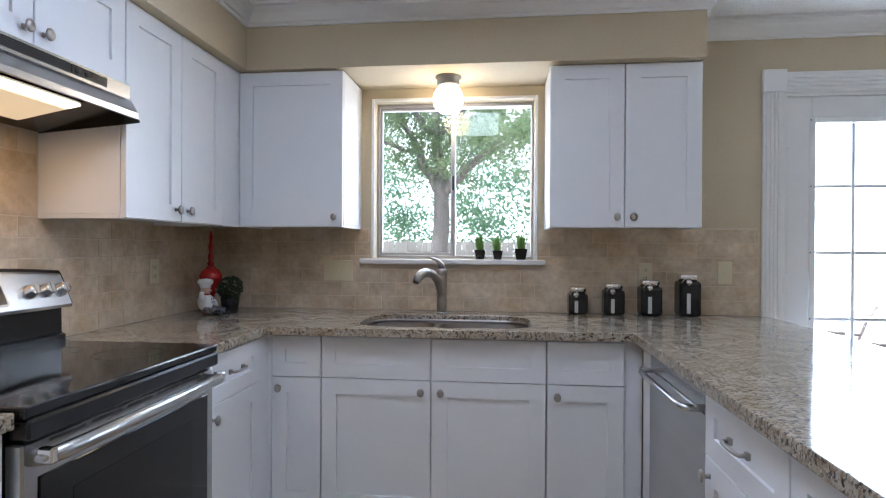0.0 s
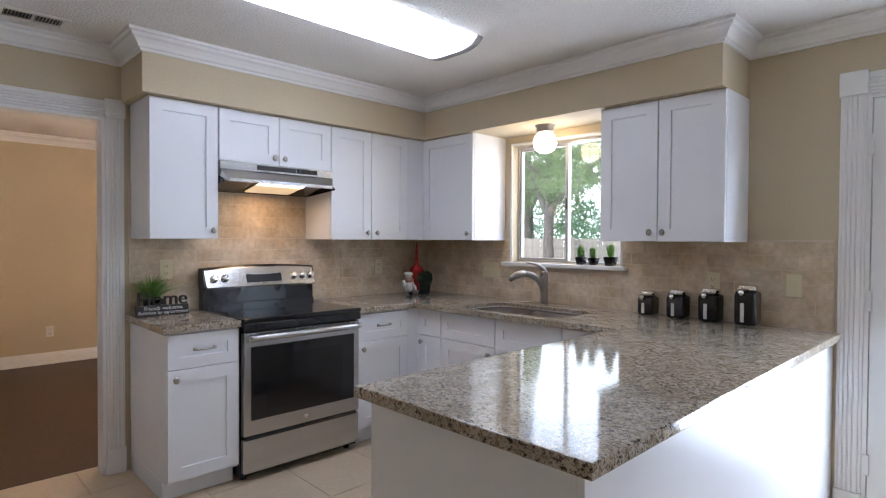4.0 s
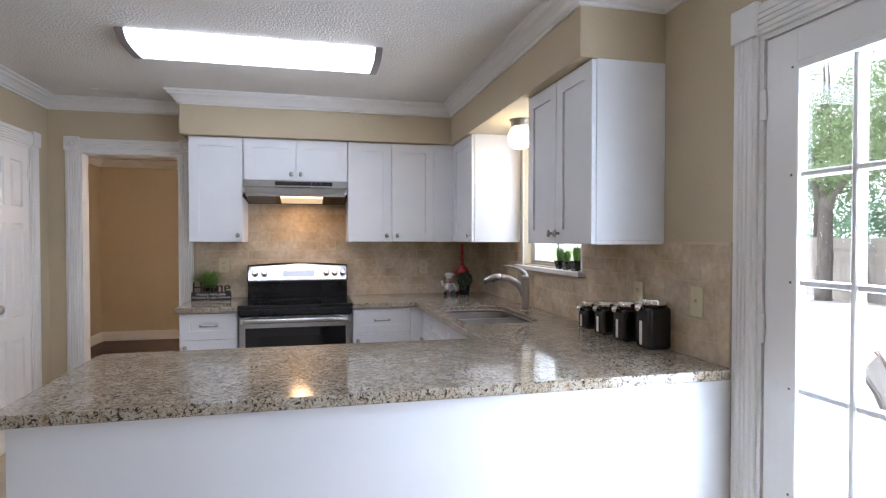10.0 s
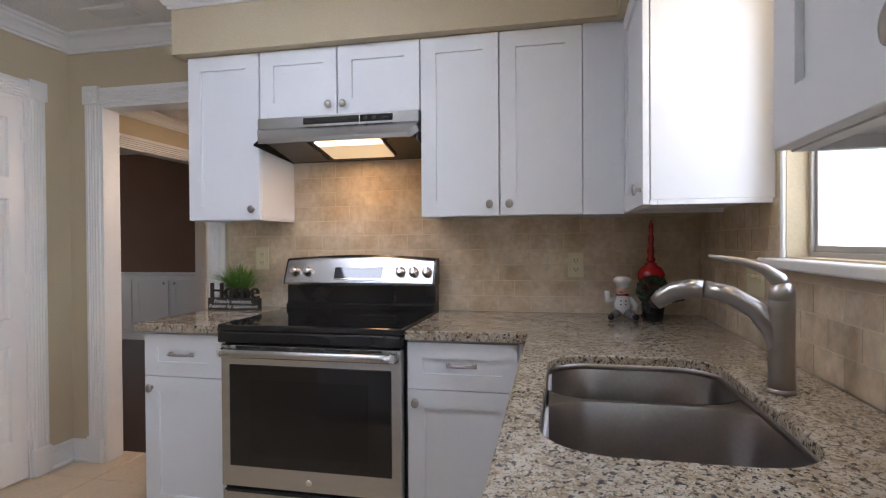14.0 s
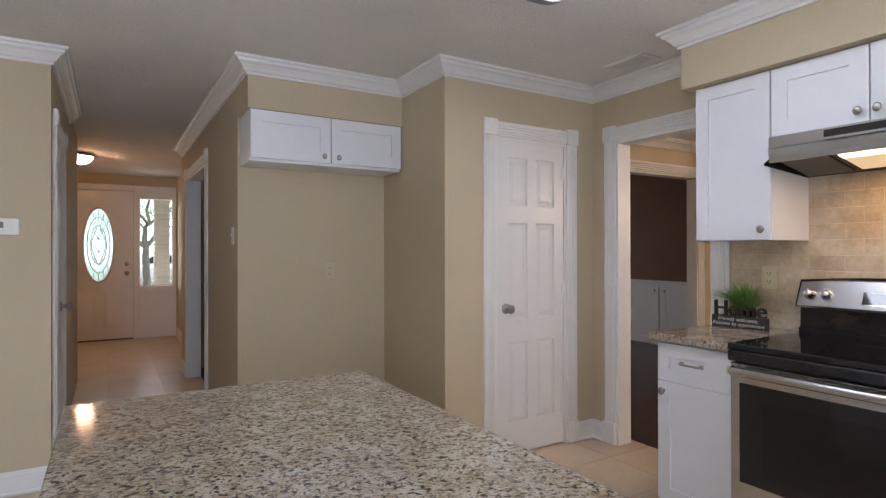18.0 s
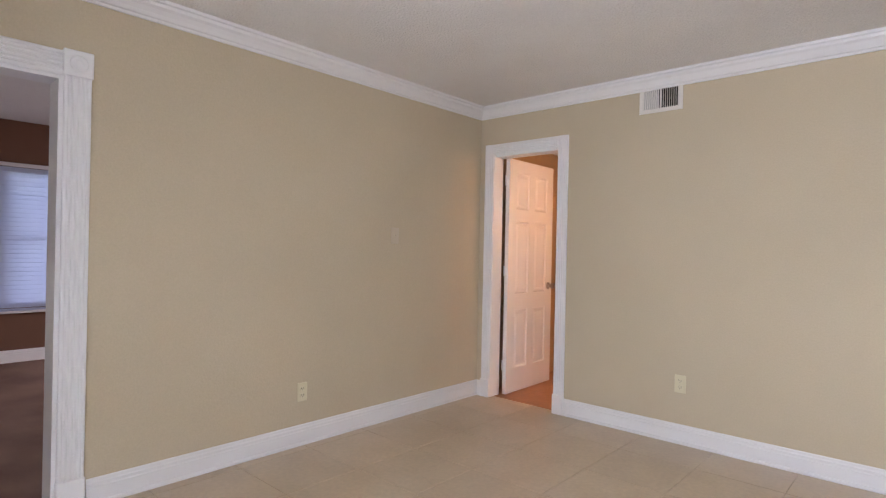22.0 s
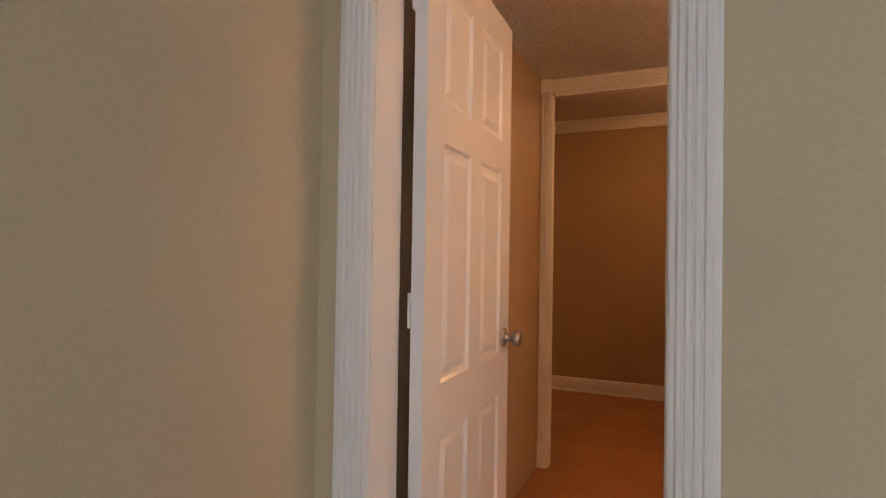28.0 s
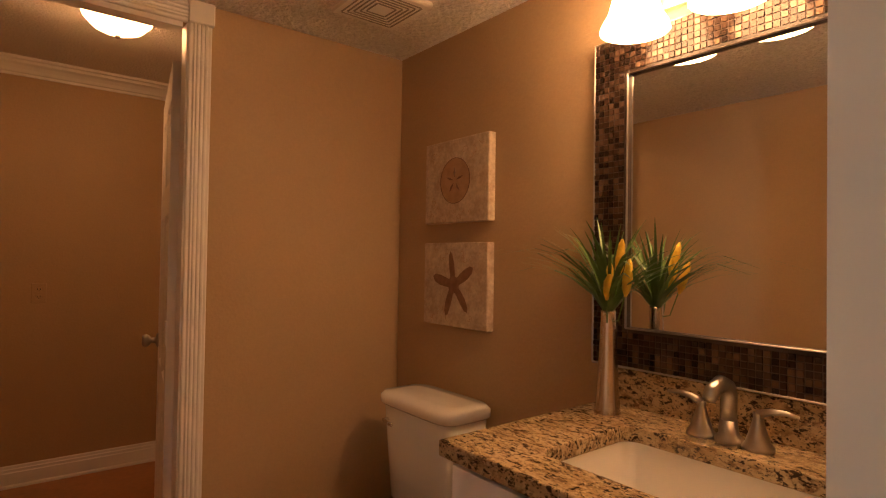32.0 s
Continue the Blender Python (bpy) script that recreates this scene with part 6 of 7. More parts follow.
# canvases
CANV = mat("canvas_print", (0.60, 0.50, 0.38), 0.8, color2=(0.45, 0.34, 0.24), scale=26, grain=0.12, grain_scale=90, bump=0.3, bump_scale=300)
INK = mat("sepia_ink", (0.17, 0.085, 0.05), 0.8, color2=(0.24, 0.13, 0.08), scale=40)
INK2 = mat("sepia_wash", (0.46, 0.29, 0.17), 0.8, color2=(0.38, 0.23, 0.13), scale=30)
for kind, z0, z1 in (("sand_dollar", 1.475, 1.795), ("starfish", 1.078, 1.398)):
    y0, y1 = -6.19, -5.815
    zz, yy = (z0 + z1) / 2, (y0 + y1) / 2
    c = thing("canvas_picture", f"sepia canvas print of a {kind.replace('_', ' ')}", "picture", "shell canvases")
    part("canvas", box(BX + 0.001, BX + 0.036, y0, y1, z0, z1, 0.003), CANV, c)
    X = BX + 0.0365
    if kind == "starfish":
        bm = bmesh.new()
        ctr = bm.verts.new((X + 0.0015, yy, zz))
        ring = []
        for k in range(60):
            a = math.pi / 2 + 2 * math.pi * k / 60
            rr = 0.032 + 0.098 * (0.5 + 0.5 * math.cos(5 * (a - math.pi / 2))) ** 2.1
            a += 0.16 + 0.9 * rr * math.sin(2 * a)
            ring.append(bm.verts.new((X, yy + rr * math.cos(a), zz + rr * math.sin(a))))
        for k in range(60):
            bm.faces.new((ctr, ring[k], ring[(k + 1) % 60]))
        part("starfish_print", bm, INK, c)
    else:
        part("shell_print", lathe([(0.085, 0), (0.085, 0.0008), (0.08, 0.001)], 28, pose(X, yy, zz, 0, 90, 0)), INK2, c)
        part("shell_rim", tube([(X + 0.001, yy + 0.087 * math.cos(a / 16 * math.pi), zz + 0.087 * math.sin(a / 16 * math.pi)) for a in range(33)], 0.0016, 5), INK, c)
        for k in range(5):
            a = math.pi / 2 + 2 * math.pi * k / 5
            part("shell_petal", tube([(X + 0.0012, yy + 0.012 * math.cos(a), zz + 0.012 * math.sin(a)), (X + 0.0016, yy + 0.030 * math.cos(a), zz + 0.030 * math.sin(a)), (X + 0.0012, yy + 0.05 * math.cos(a), zz + 0.05 * math.sin(a))], [0.001, 0.005, 0.001], 6), INK, c)
    rng = random.Random(len(kind))
    for k in range(22):
        y, z, rr = rng.uniform(y0 + 0.03, y1 - 0.03), rng.choice((rng.uniform(z0 + 0.015, z0 + 0.07), rng.uniform(z1 - 0.07, z1 - 0.015), rng.uniform(z0 + 0.02, z1 - 0.02))), rng.uniform(0.008, 0.024)
        if math.hypot(y - yy, z - zz) < 0.105:
            continue
        a0, tu = rng.uniform(0, 6.28), rng.uniform(2.5, 5.5)
        part("scroll_line", tube([(X + 0.0006, min(max(y + rr * (1 - i / 12) * math.cos(a0 + tu * i / 9), y0 + 0.004), y1 - 0.004), min(max(z + rr * (1 - i / 12) * math.sin(a0 + tu * i / 9), z0 + 0.004), z1 - 0.004)) for i in range(10)], 0.0009, 4), INK2, c)

# ---- things on the worktop and sill ----
CANB = mat("black_ceramic", (0.010, 0.010, 0.011), 0.12, color2=(0.014, 0.014, 0.015), scale=8)
LABEL = mat("canister_strip", (0.62, 0.60, 0.56), 0.35)
for x0, x1, h in ((2.006, 2.112, 0.110), (2.185, 2.297, 0.130), (2.367, 2.482, 0.150), (2.556, 2.671, 0.180)):
    c = thing("canister", "square black canister with a chrome clamp lid", "canister", "black canisters")
    cx0, a = (x0 + x1) / 2, (x1 - x0) * 0.465
    y = -0.016 - a
    bm = box(cx0 - a, cx0 + a, y - a, y + a, CT1 + 0.0005, CT1 + h, 0.016, 4)
    part("jar", bm, CANB, c)
    part("window_strip", box(cx0 - 0.020, cx0 - 0.002, y - a - 0.0015, y - a + 0.001, CT1 + h * 0.10, CT1 + h * 0.66, 0.0005), LABEL, c)
    part("neck", lathe([(a * 0.86, 0), (a * 0.86, 0.007)], 28, Matrix.Translation((cx0, y, CT1 + h + 0.0003))), CANB, c)
    part("lid", lathe([(a * 0.93, 0), (a * 0.95, 0.003), (a * 0.95, 0.019), (a * 0.91, 0.0235), (a * 0.86, 0.0245), (a * 0.83, 0.0225), (a * 0.2, 0.0225)], 32, Matrix.Translation((cx0, y, CT1 + h + 0.0078))), CHROME, c, "polished chrome lid", True)
    part("clamp_ball", lathe([(0.002, -0.015), (0.010, -0.012), (0.015, -0.004), (0.015, 0.004), (0.010, 0.012), (0.002, 0.015)], 18, Matrix.Translation((cx0 - 0.014, y - a - 0.010, CT1 + h - 0.006))), CHROME, c, "", True)
    part("clamp_bail", tube([(cx0 - 0.040, y - a + 0.006, CT1 + h - 0.004), (cx0 - 0.034, y - a - 0.006, CT1 + h + 0.012), (cx0 - 0.014, y - a - 0.008, CT1 + h + 0.018), (cx0 + 0.010, y - a - 0.004, CT1 + h + 0.014)], 0.003, 6), CHROME, c)
    part("hinge", box(cx0 - 0.018, cx0 + 0.018, y + a - 0.004, y + a + 0.003, CT1 + h - 0.012, CT1 + h + 0.022, 0.002), CHROME, c)

GRASS = mat("grass_blade", (0.10, 0.25, 0.03), 0.5, color2=(0.19, 0.36, 0.07), scale=40)
for k, (x, sc) in enumerate(((1.545, 1.12), (1.640, 1.05), (1.765, 1.28))):
    p = thing("grass_pot", "little square black pot of green grass on the window sill", "potted plant", "sill grass pots")
    bm = bmesh.new()
    lo = [bm.verts.new((x + sx * 0.019 * sc, 0.005 + sy * 0.019 * sc, 1.1960)) for sx, sy in ((-1, -1), (1, -1), (1, 1), (-1, 1))]
    hi = [bm.verts.new((x + sx * 0.027 * sc, 0.005 + sy * 0.027 * sc, 1.1960 + 0.046 * sc)) for sx, sy in ((-1, -1), (1, -1), (1, 1), (-1, 1))]
    inn = [bm.verts.new((x + sx * 0.023 * sc, 0.005 + sy * 0.023 * sc, 1.1960 + 0.046 * sc)) for sx, sy in ((-1, -1), (1, -1), (1, 1), (-1, 1))]
    dn = [bm.verts.new((x + sx * 0.022 * sc, 0.005 + sy * 0.022 * sc, 1.1960 + 0.036 * sc)) for sx, sy in ((-1, -1), (1, -1), (1, 1), (-1, 1))]
    bm.faces.new(lo), bm.faces.new(dn)
    for a, b in ((lo, hi), (hi, inn), (inn, dn)):
        for q in range(4):
            bm.faces.new((a[q], a[(q + 1) % 4], b[(q + 1) % 4], b[q]))
    bmesh.ops.recalc_face_normals(bm, faces=bm.faces)
    part("pot", bm, CANB, p)
    bm = bmesh.new()
    rng = random.Random(20 + k)
    for _ in range(10):
        blades(bm, x + rng.uniform(-0.014, 0.014), 0.005 + rng.uniform(-0.014, 0.014), 1.1960 + 0.036 * sc, 18, 0.092 * sc, 0.026, 0.0019, rng, 0.2)
    part("grass", bm, GRASS, p)


def poly_mesh(name, pieces, parent=None):
    """One mesh from several bmeshes, each with its own material."""
    me = bpy.data.meshes.new(name)
    out = bmesh.new()
    for i, (bm, mt) in enumerate(pieces):
        tmp = bpy.data.meshes.new("tmp")
        for f2 in bm.faces:
            f2.smooth = True
        bm.to_mesh(tmp)
        bm.free()
        n0 = len(out.faces)
        out.from_mesh(tmp)
        out.faces.ensure_lookup_table()
        for f2 in out.faces[n0:]:
            f2.material_index = i
        me.materials.append(mt)
        bpy.data.meshes.remove(tmp)
    out.to_mesh(me)
    out.free()
    ob = new(name, me)
    if parent is not None:
        ob.parent = parent
    return ob


def ball(cx0, cy0, cz0, rx, ry, rz, seg=14):
    bm = bmesh.new()
    bmesh.ops.create_uvsphere(bm, u_segments=seg, v_segments=10, radius=1.0, matrix=Matrix.Translation((cx0, cy0, cz0)) @ Matrix.Diagonal((rx, ry, rz, 1)))
    return bm


WHITEC = mat("white_glaze", (0.78, 0.76, 0.72), 0.25)
SKIN = mat("pink_glaze", (0.55, 0.33, 0.24), 0.35)
REDC = mat("red_glaze", (0.45, 0.02, 0.015), 0.15, color2=(0.36, 0.015, 0.012), scale=20)
CHECK = mat("dark_trousers", (0.03, 0.03, 0.035), 0.5, color2=(0.35, 0.35, 0.36), scale=120)
gx, gy, gz = 0.165, -0.362, CT1
fig = poly_mesh("chef_figurine", [
    (ball(gx, gy, gz + 0.062, 0.040, 0.036, 0.048), WHITEC), (ball(gx + 0.005, gy - 0.004, gz + 0.118, 0.024, 0.024, 0.024), SKIN),
    (lathe([(0.027, 0.134), (0.027, 0.147), (0.036, 0.155), (0.038, 0.168), (0.028, 0.178), (0.006, 0.181)], 14, Matrix.Translation((gx, gy, gz))), WHITEC),
    (lathe([(0.022, 0.096), (0.030, 0.100), (0.022, 0.106)], 14, Matrix.Translation((gx, gy, gz))), REDC),
    (tube([(gx, gy - 0.03, gz + 0.085), (gx + 0.015, gy - 0.062, gz + 0.078), (gx + 0.018, gy - 0.066, gz + 0.118)], [0.015, 0.014, 0.011], 10), WHITEC),
    (tube([(gx, gy + 0.03, gz + 0.085), (gx + 0.02, gy + 0.055, gz + 0.055), (gx + 0.035, gy + 0.045, gz + 0.035)], [0.015, 0.013, 0.010], 10), WHITEC),
    (tube([(gx + 0.01, gy - 0.02, gz + 0.022), (gx + 0.07, gy - 0.045, gz + 0.020), (gx + 0.085, gy - 0.05, gz + 0.016)], [0.018, 0.016, 0.014], 10), CHECK),
    (tube([(gx + 0.01, gy + 0.02, gz + 0.022), (gx + 0.07, gy + 0.035, gz + 0.020), (gx + 0.085, gy + 0.04, gz + 0.016)], [0.018, 0.016, 0.014], 10), CHECK),
    (ball(gx + 0.09, gy - 0.055, gz + 0.0145, 0.022, 0.014, 0.014), BLACKE), (ball(gx + 0.09, gy + 0.045, gz + 0.0145, 0.022, 0.014, 0.014), BLACKE),
    (ball(gx + 0.039, gy - 0.010, gz + 0.078, 0.003, 0.003, 0.003, 8), BLACKE), (ball(gx + 0.041, gy - 0.010, gz + 0.062, 0.003, 0.003, 0.003, 8), BLACKE),
    (ball(gx + 0.039, gy + 0.010, gz + 0.078, 0.003, 0.003, 0.003, 8), BLACKE), (ball(gx + 0.041, gy + 0.010, gz + 0.062, 0.003, 0.003, 0.003, 8), BLACKE),
    (ball(gx + 0.029, gy - 0.004, gz + 0.116, 0.005, 0.014, 0.004, 8), CHECK), (ball(gx + 0.031, gy - 0.004, gz + 0.121, 0.005, 0.005, 0.005, 8), SKIN)])
tagged(fig, "seated ceramic chef figurine with a white hat", "figurine")
b = thing("red_bottle", "tall red glass decorative bottle in the corner", "bottle")
part("bottle_body", lathe([(0.042, 0), (0.045, 0.006), (0.034, 0.02), (0.020, 0.05), (0.018, 0.085), (0.026, 0.10), (0.022, 0.115), (0.042, 0.138), (0.056, 0.168), (0.057, 0.190), (0.044, 0.215), (0.024, 0.228), (0.027, 0.234), (0.014, 0.24)], 24, Matrix.Translation((0.125, -0.238, CT1 + 0.0005))), REDC, b, "", True)
part("stopper", lathe([(0.014, 0), (0.020, 0.012), (0.012, 0.025), (0.016, 0.05), (0.010, 0.07), (0.013, 0.10), (0.008, 0.13), (0.010, 0.155), (0.004, 0.185)], 16, Matrix.Translation((0.125, -0.238, CT1 + 0.241))), REDC, b, "slender red finial", True)
TOPI = mat("topiary_leaf", (0.022, 0.040, 0.016), 0.7, color2=(0.04, 0.065, 0.02), scale=60)
t = thing("topiary", "dark green clipped topiary ball in a black pot", "potted plant")
part("pot", lathe([(0.038, 0), (0.040, 0.004), (0.048, 0.070), (0.045, 0.074), (0.042, 0.06)], 20, Matrix.Translation((0.238, -0.248, CT1 + 0.0005))), CANB, t, "", True)
bm = bmesh.new()
rng = random.Random(3)
for _ in range(900):
    d3 = Vector((rng.gauss(0, 1), rng.gauss(0, 1), rng.gauss(0, 1))).normalized()
    p3 = Vector((0.238, -0.248, CT1 + 0.125)) + Vector((d3.x * 0.062, d3.y * 0.062, d3.z * 0.062)) * rng.uniform(0.85, 1.06)
    u = d3.cross((rng.random(), rng.random(), rng.random())).normalized() * 0.007
    w2 = (d3 * 0.5 + Vector((rng.uniform(-1, 1), rng.uniform(-1, 1), rng.uniform(-1, 1)))).normalized() * 0.008
    bm.faces.new([bm.verts.new(p3 + q) for q in (-u, w2, u, -w2)])
part("foliage", bm, TOPI, t)

# potted grass behind the lettered sign, left of the range
p = thing("counter_plant", "round tuft of green grass in a dark pot", "potted plant")
PX, PY = 0.085, -2.262
part("pot", lathe([(0.045, 0), (0.046, 0.004), (0.055, 0.085), (0.051, 0.088), (0.048, 0.07)], 20, Matrix.Translation((PX, PY, CT1 + 0.0005))), CANB, p, "", True)
bm = bmesh.new()
rng = random.Random(9)
for _ in range(14):
    blades(bm, PX + rng.uniform(-0.02, 0.03), PY + rng.uniform(-0.025, 0.025), CT1 + 0.075, 26, 0.185, 0.23, 0.0022, rng, 0.5, 0.016)
part("grass", bm, GRASS, p)


def letters(text, size, m, material, parent, name="lettering", extrude=0.0, spacing=1.0, slant=0.0):
    cu = bpy.data.curves.new(name, "FONT")
    cu.body, cu.size, cu.extrude, cu.align_x, cu.space_character = text, size, extrude, "CENTER", spacing
    cu.shear = slant
    tmp = bpy.data.objects.new("tmp", cu)
    scene.collection.objects.link(tmp)
    me = bpy.data.meshes.new_from_object(tmp.evaluated_get(bpy.context.evaluated_depsgraph_get()))
    bpy.data.objects.remove(tmp)
    me.materials.clear()
    me.materials.append(material)
    ob = new(name, me)
    ob.parent = parent
    ob.matrix_local = m
    return ob


SIGNB = mat("sign_black", (0.020, 0.016, 0.014), 0.5, color2=(0.03, 0.024, 0.02), scale=30)
SIGNW = mat("sign_white", (0.72, 0.70, 0.66), 0.6)
s = thing("home_sign", "black wooden block sign with cut-out letters", "sign")
s.matrix_world = pose(0.168, -2.238, CT1 + 0.0005, 0, 0, 90)
part("block", box(-0.142, 0.142, -0.016, 0.016, 0, 0.060, 0.002), SIGNB, s)
letters("Home", 0.112, pose(0.0, 0.0, 0.0585, 90, 0, 0), SIGNB, s, "cut_out_letters", 0.009, 0.98)
letters("Friends welcome,", 0.030, pose(0.0, -0.0168, 0.034, 90, 0, 0), SIGNW, s, "lettering", 0.0002, 1.0, 0.25)
letters("Relatives by appointment", 0.0265, pose(0.0, -0.0168, 0.011, 90, 0, 0), SIGNW, s, "lettering", 0.0002, 1.0, 0.25)

# ---- outdoors: back yard ----
LAWN = mat("lawn", (0.20, 0.24, 0.13), 0.9, color2=(0.26, 0.28, 0.17), scale=0.8, grain=0.3, grain_scale=40, bump=0.8, bump_scale=60)
CONC = mat("concrete", (0.56, 0.54, 0.51), 0.85, color2=(0.50, 0.485, 0.46), scale=1.5, grain=0.08, grain_scale=80, bump=0.3, bump_scale=120)
bm = bmesh.new()
vs = [bm.verts.new(p) for p in ((-300, -300, -0.16), (300, -300, -0.16), (300, 300, -0.16), (-300, 300, -0.16))]
bm.faces.new(vs)
struct("ground", bm, LAWN, "mown lawn round the house", "ground")
# carried out to the fence to give the overexposed white ground there
struct("patio", box(-10.0, 12.0, T + 0.001, 10.8, -0.3, -0.07, 0.01), CONC, "pale concrete patio slab, widened to give the overexposed ground", "patio")
struct("front_walk", box(0.5, 5.0, -14.0, -10.23, -0.3, -0.05, 0.01), CONC, "pale concrete porch and front walk", "walk")
PLANK = mat("fence_wood", (0.43, 0.395, 0.35), 0.85, color2=(0.34, 0.31, 0.27), scale=3, stretch=(8, 8, 1), grain=0.15, grain_scale=50, vary=0.12)
fe = thing("fence", "weathered grey wooden privacy fence", "fence")
me = None
rng = random.Random(12)
for k in range(150):
    x = -13.0 + k * 0.145
    if me is None:
        o = part("plank", box(0, 0.138, 0, 0.018, -0.16, 1.40, 0.003), PLANK, fe)
        me = o.data
    else:
        o = new("plank", me)
        o.parent = fe
    o.matrix_local = pose(x, 11.0 + rng.uniform(-0.006, 0.006), rng.uniform(-0.015, 0.02), 0, rng.uniform(-0.5, 0.5), 0)
for z in (0.22, 1.06):
    part("rail", box(-13, 8.8, 10.955, 10.993, z, z + 0.09), PLANK, fe)
for k in range(10):
    part("post", box(-12.6 + k * 2.35, -12.5 + k * 2.35, 10.86, 10.954, -0.16, 1.43, 0.004), PLANK, fe)
part("kick_board", box(-13, 8.8, 10.945, 10.954, -0.16, 0.10), PLANK, fe)

BARK = mat("oak_bark", (0.19, 0.172, 0.155), 0.9, color2=(0.11, 0.097, 0.086), scale=9, stretch=(3, 3, 0.5), grain=0.3, grain_scale=30, bump=1.0, bump_scale=14)
LEAF = mat("oak_leaf", (0.12, 0.165, 0.08), 0.5, color2=(0.16, 0.21, 0.11), scale=3)
LEAF2 = mat("shrub_leaf", (0.10, 0.185, 0.105), 0.5, color2=(0.14, 0.22, 0.12), scale=2)
for _m, _c in ((LEAF, (0.22, 0.31, 0.15, 1)), (LEAF2, (0.19, 0.33, 0.20, 1))):  # thin leaves let light through
    _t, _x = _m.node_tree.nodes.new("ShaderNodeBsdfTranslucent"), _m.node_tree.nodes.new("ShaderNodeMixShader")
    _t.inputs[0].default_value, _x.inputs[0].default_value = _c, 0.5
    _m.node_tree.links.new(_m.node_tree.nodes["Principled BSDF"].outputs[0], _x.inputs[1])
    _m.node_tree.links.new(_t.outputs[0], _x.inputs[2])
    _m.node_tree.links.new(_x.outputs[0], _m.node_tree.nodes["Material Output"].inputs[0])


def foliage(bm, centres, per, size, rng):
    for c0, r0 in centres:
        for _ in range(per):
            d3 = Vector((rng.gauss(0, 1), rng.gauss(0, 1), rng.gauss(0, 0.8)))
            p3 = Vector(c0) + d3 * (r0 * 0.5)
            u = Vector((rng.uniform(-1, 1), rng.uniform(-1, 1), rng.uniform(-1, 1))).normalized()
            v = u.cross((rng.uniform(-1, 1), rng.uniform(-1, 1), rng.uniform(-1, 1))).normalized()
            s3 = size * rng.uniform(0.6, 1.3)
            bm.faces.new([bm.verts.new(p3 + q) for q in (-u * s3, v * s3 * 0.45, u * s3, -v * s3 * 0.45)])


def limb(bm, pts, r0, r1, rng, wob=0.06):
    n = len(pts)
    fine = []
    for i in range(n - 1):
        for k in range(4):
            f0 = k / 4
            fine.append(Vector(pts[i]).lerp(Vector(pts[i + 1]), f0) + Vector((rng.uniform(-1, 1), rng.uniform(-1, 1), rng.uniform(-1, 1))) * wob * (1 if (i or k) else 0))
    fine.append(Vector(pts[-1]))
    add_tube(bm, fine, [r0 + (r1 - r0) * i / (len(fine) - 1) for i in range(len(fine))], 10)
    return fine


def oak(name, label, x, y, s=1.0, seed=1, n_leaf=110):
    rng = random.Random(seed)
    th = thing(name, label, "tree")
    bm = bmesh.new()
    limb(bm, [(x - 0.02, y, -0.3), (x, y, 0.6 * s), (x + 0.03, y, 1.6 * s), (x + 0.0, y, 2.6 * s)], 0.21 * s, 0.155 * s, rng, 0.02)
    part("trunk", bm, BARK, th, "thick ridged grey trunk", True)
    tips = []
    for a, b, c0, r0 in (((0.03, 0, 2.45), (-0.05, 0.1, 3.6), (-0.15, 0.2, 6.2), 0.15), ((-0.05, 0, 2.4), (-0.65, 0.2, 3.5), (-1.5, 0.3, 5.0), 0.12), ((0.08, 0, 2.35), (0.75, -0.2, 3.0), (2.4, -0.6, 4.1), 0.13),
                         ((0, 0, 3.4), (-1.0, -0.8, 4.4), (-2.6, -2.0, 5.0), 0.07), ((0, 0.1, 3.6), (0.7, 0.9, 4.5), (1.9, 1.8, 5.4), 0.07), ((0.75, -0.2, 3.0), (1.5, -1.0, 3.2), (2.3, -1.8, 3.2), 0.055), ((1.5, -0.4, 3.4), (2.6, 0.2, 3.5), (4.2, 0.5, 3.5), 0.055),
                         ((-0.5, 0.15, 3.2), (-1.3, -0.4, 3.4), (-2.4, -0.8, 3.1), 0.045), ((-1.0, 0.2, 4.2), (-2.0, 0.6, 4.2), (-3.4, 0.8, 3.8), 0.045), ((0.0, 0.1, 3.2), (0.6, 0.6, 3.9), (1.0, 1.0, 4.6), 0.05)):
        bm = bmesh.new()
        fine = limb(bm, [(x + p[0] * s, y + p[1] * s, p[2] * s) for p in (a, b, c0)], r0 * s, 0.018 * s, rng)
        part("limb", bm, BARK, th, "", True)
        tips += fine[3:]
    cent = []
    for p in tips:
        for _ in range(3):
            cent.append(((p.x + rng.gauss(0, 0.5 * s), p.y + rng.gauss(0, 0.5 * s), p.z + rng.gauss(0.2, 0.5 * s)), rng.uniform(0.22, 0.6) * s))
    bm = bmesh.new()
    foliage(bm, cent, n_leaf, 0.042 * s, rng)
    part("crown", bm, LEAF, th, "loose green crown with gaps of sky")
    return th


oak("oak_tree", "large live oak with spreading limbs in the back yard", 0.29, 9.0, 1.05, 5, 260)
oak("oak_tree", "leafy oak by the fence in the back yard", -5.9, 10.2, 0.9, 11, 200)
oak("oak_tree", "tall oak beyond the back fence", -9.5, 14.0, 1.15, 21, 110)
oak("oak_tree", "tall oak beyond the back fence", 4.8, 14.0, 1.1, 17, 110)
oak("oak_tree", "oak tree in the front yard", 1.9, -21.0, 0.62, 8, 90)
rng = random.Random(31)
bm = bmesh.new()
cent = [((rng.uniform(-20, 9), rng.uniform(13.0, 18.0), rng.uniform(0.3, 3.4) + 1.4 * abs(math.sin(k * 1.7))), rng.uniform(0.6, 1.3)) for k in range(260)]
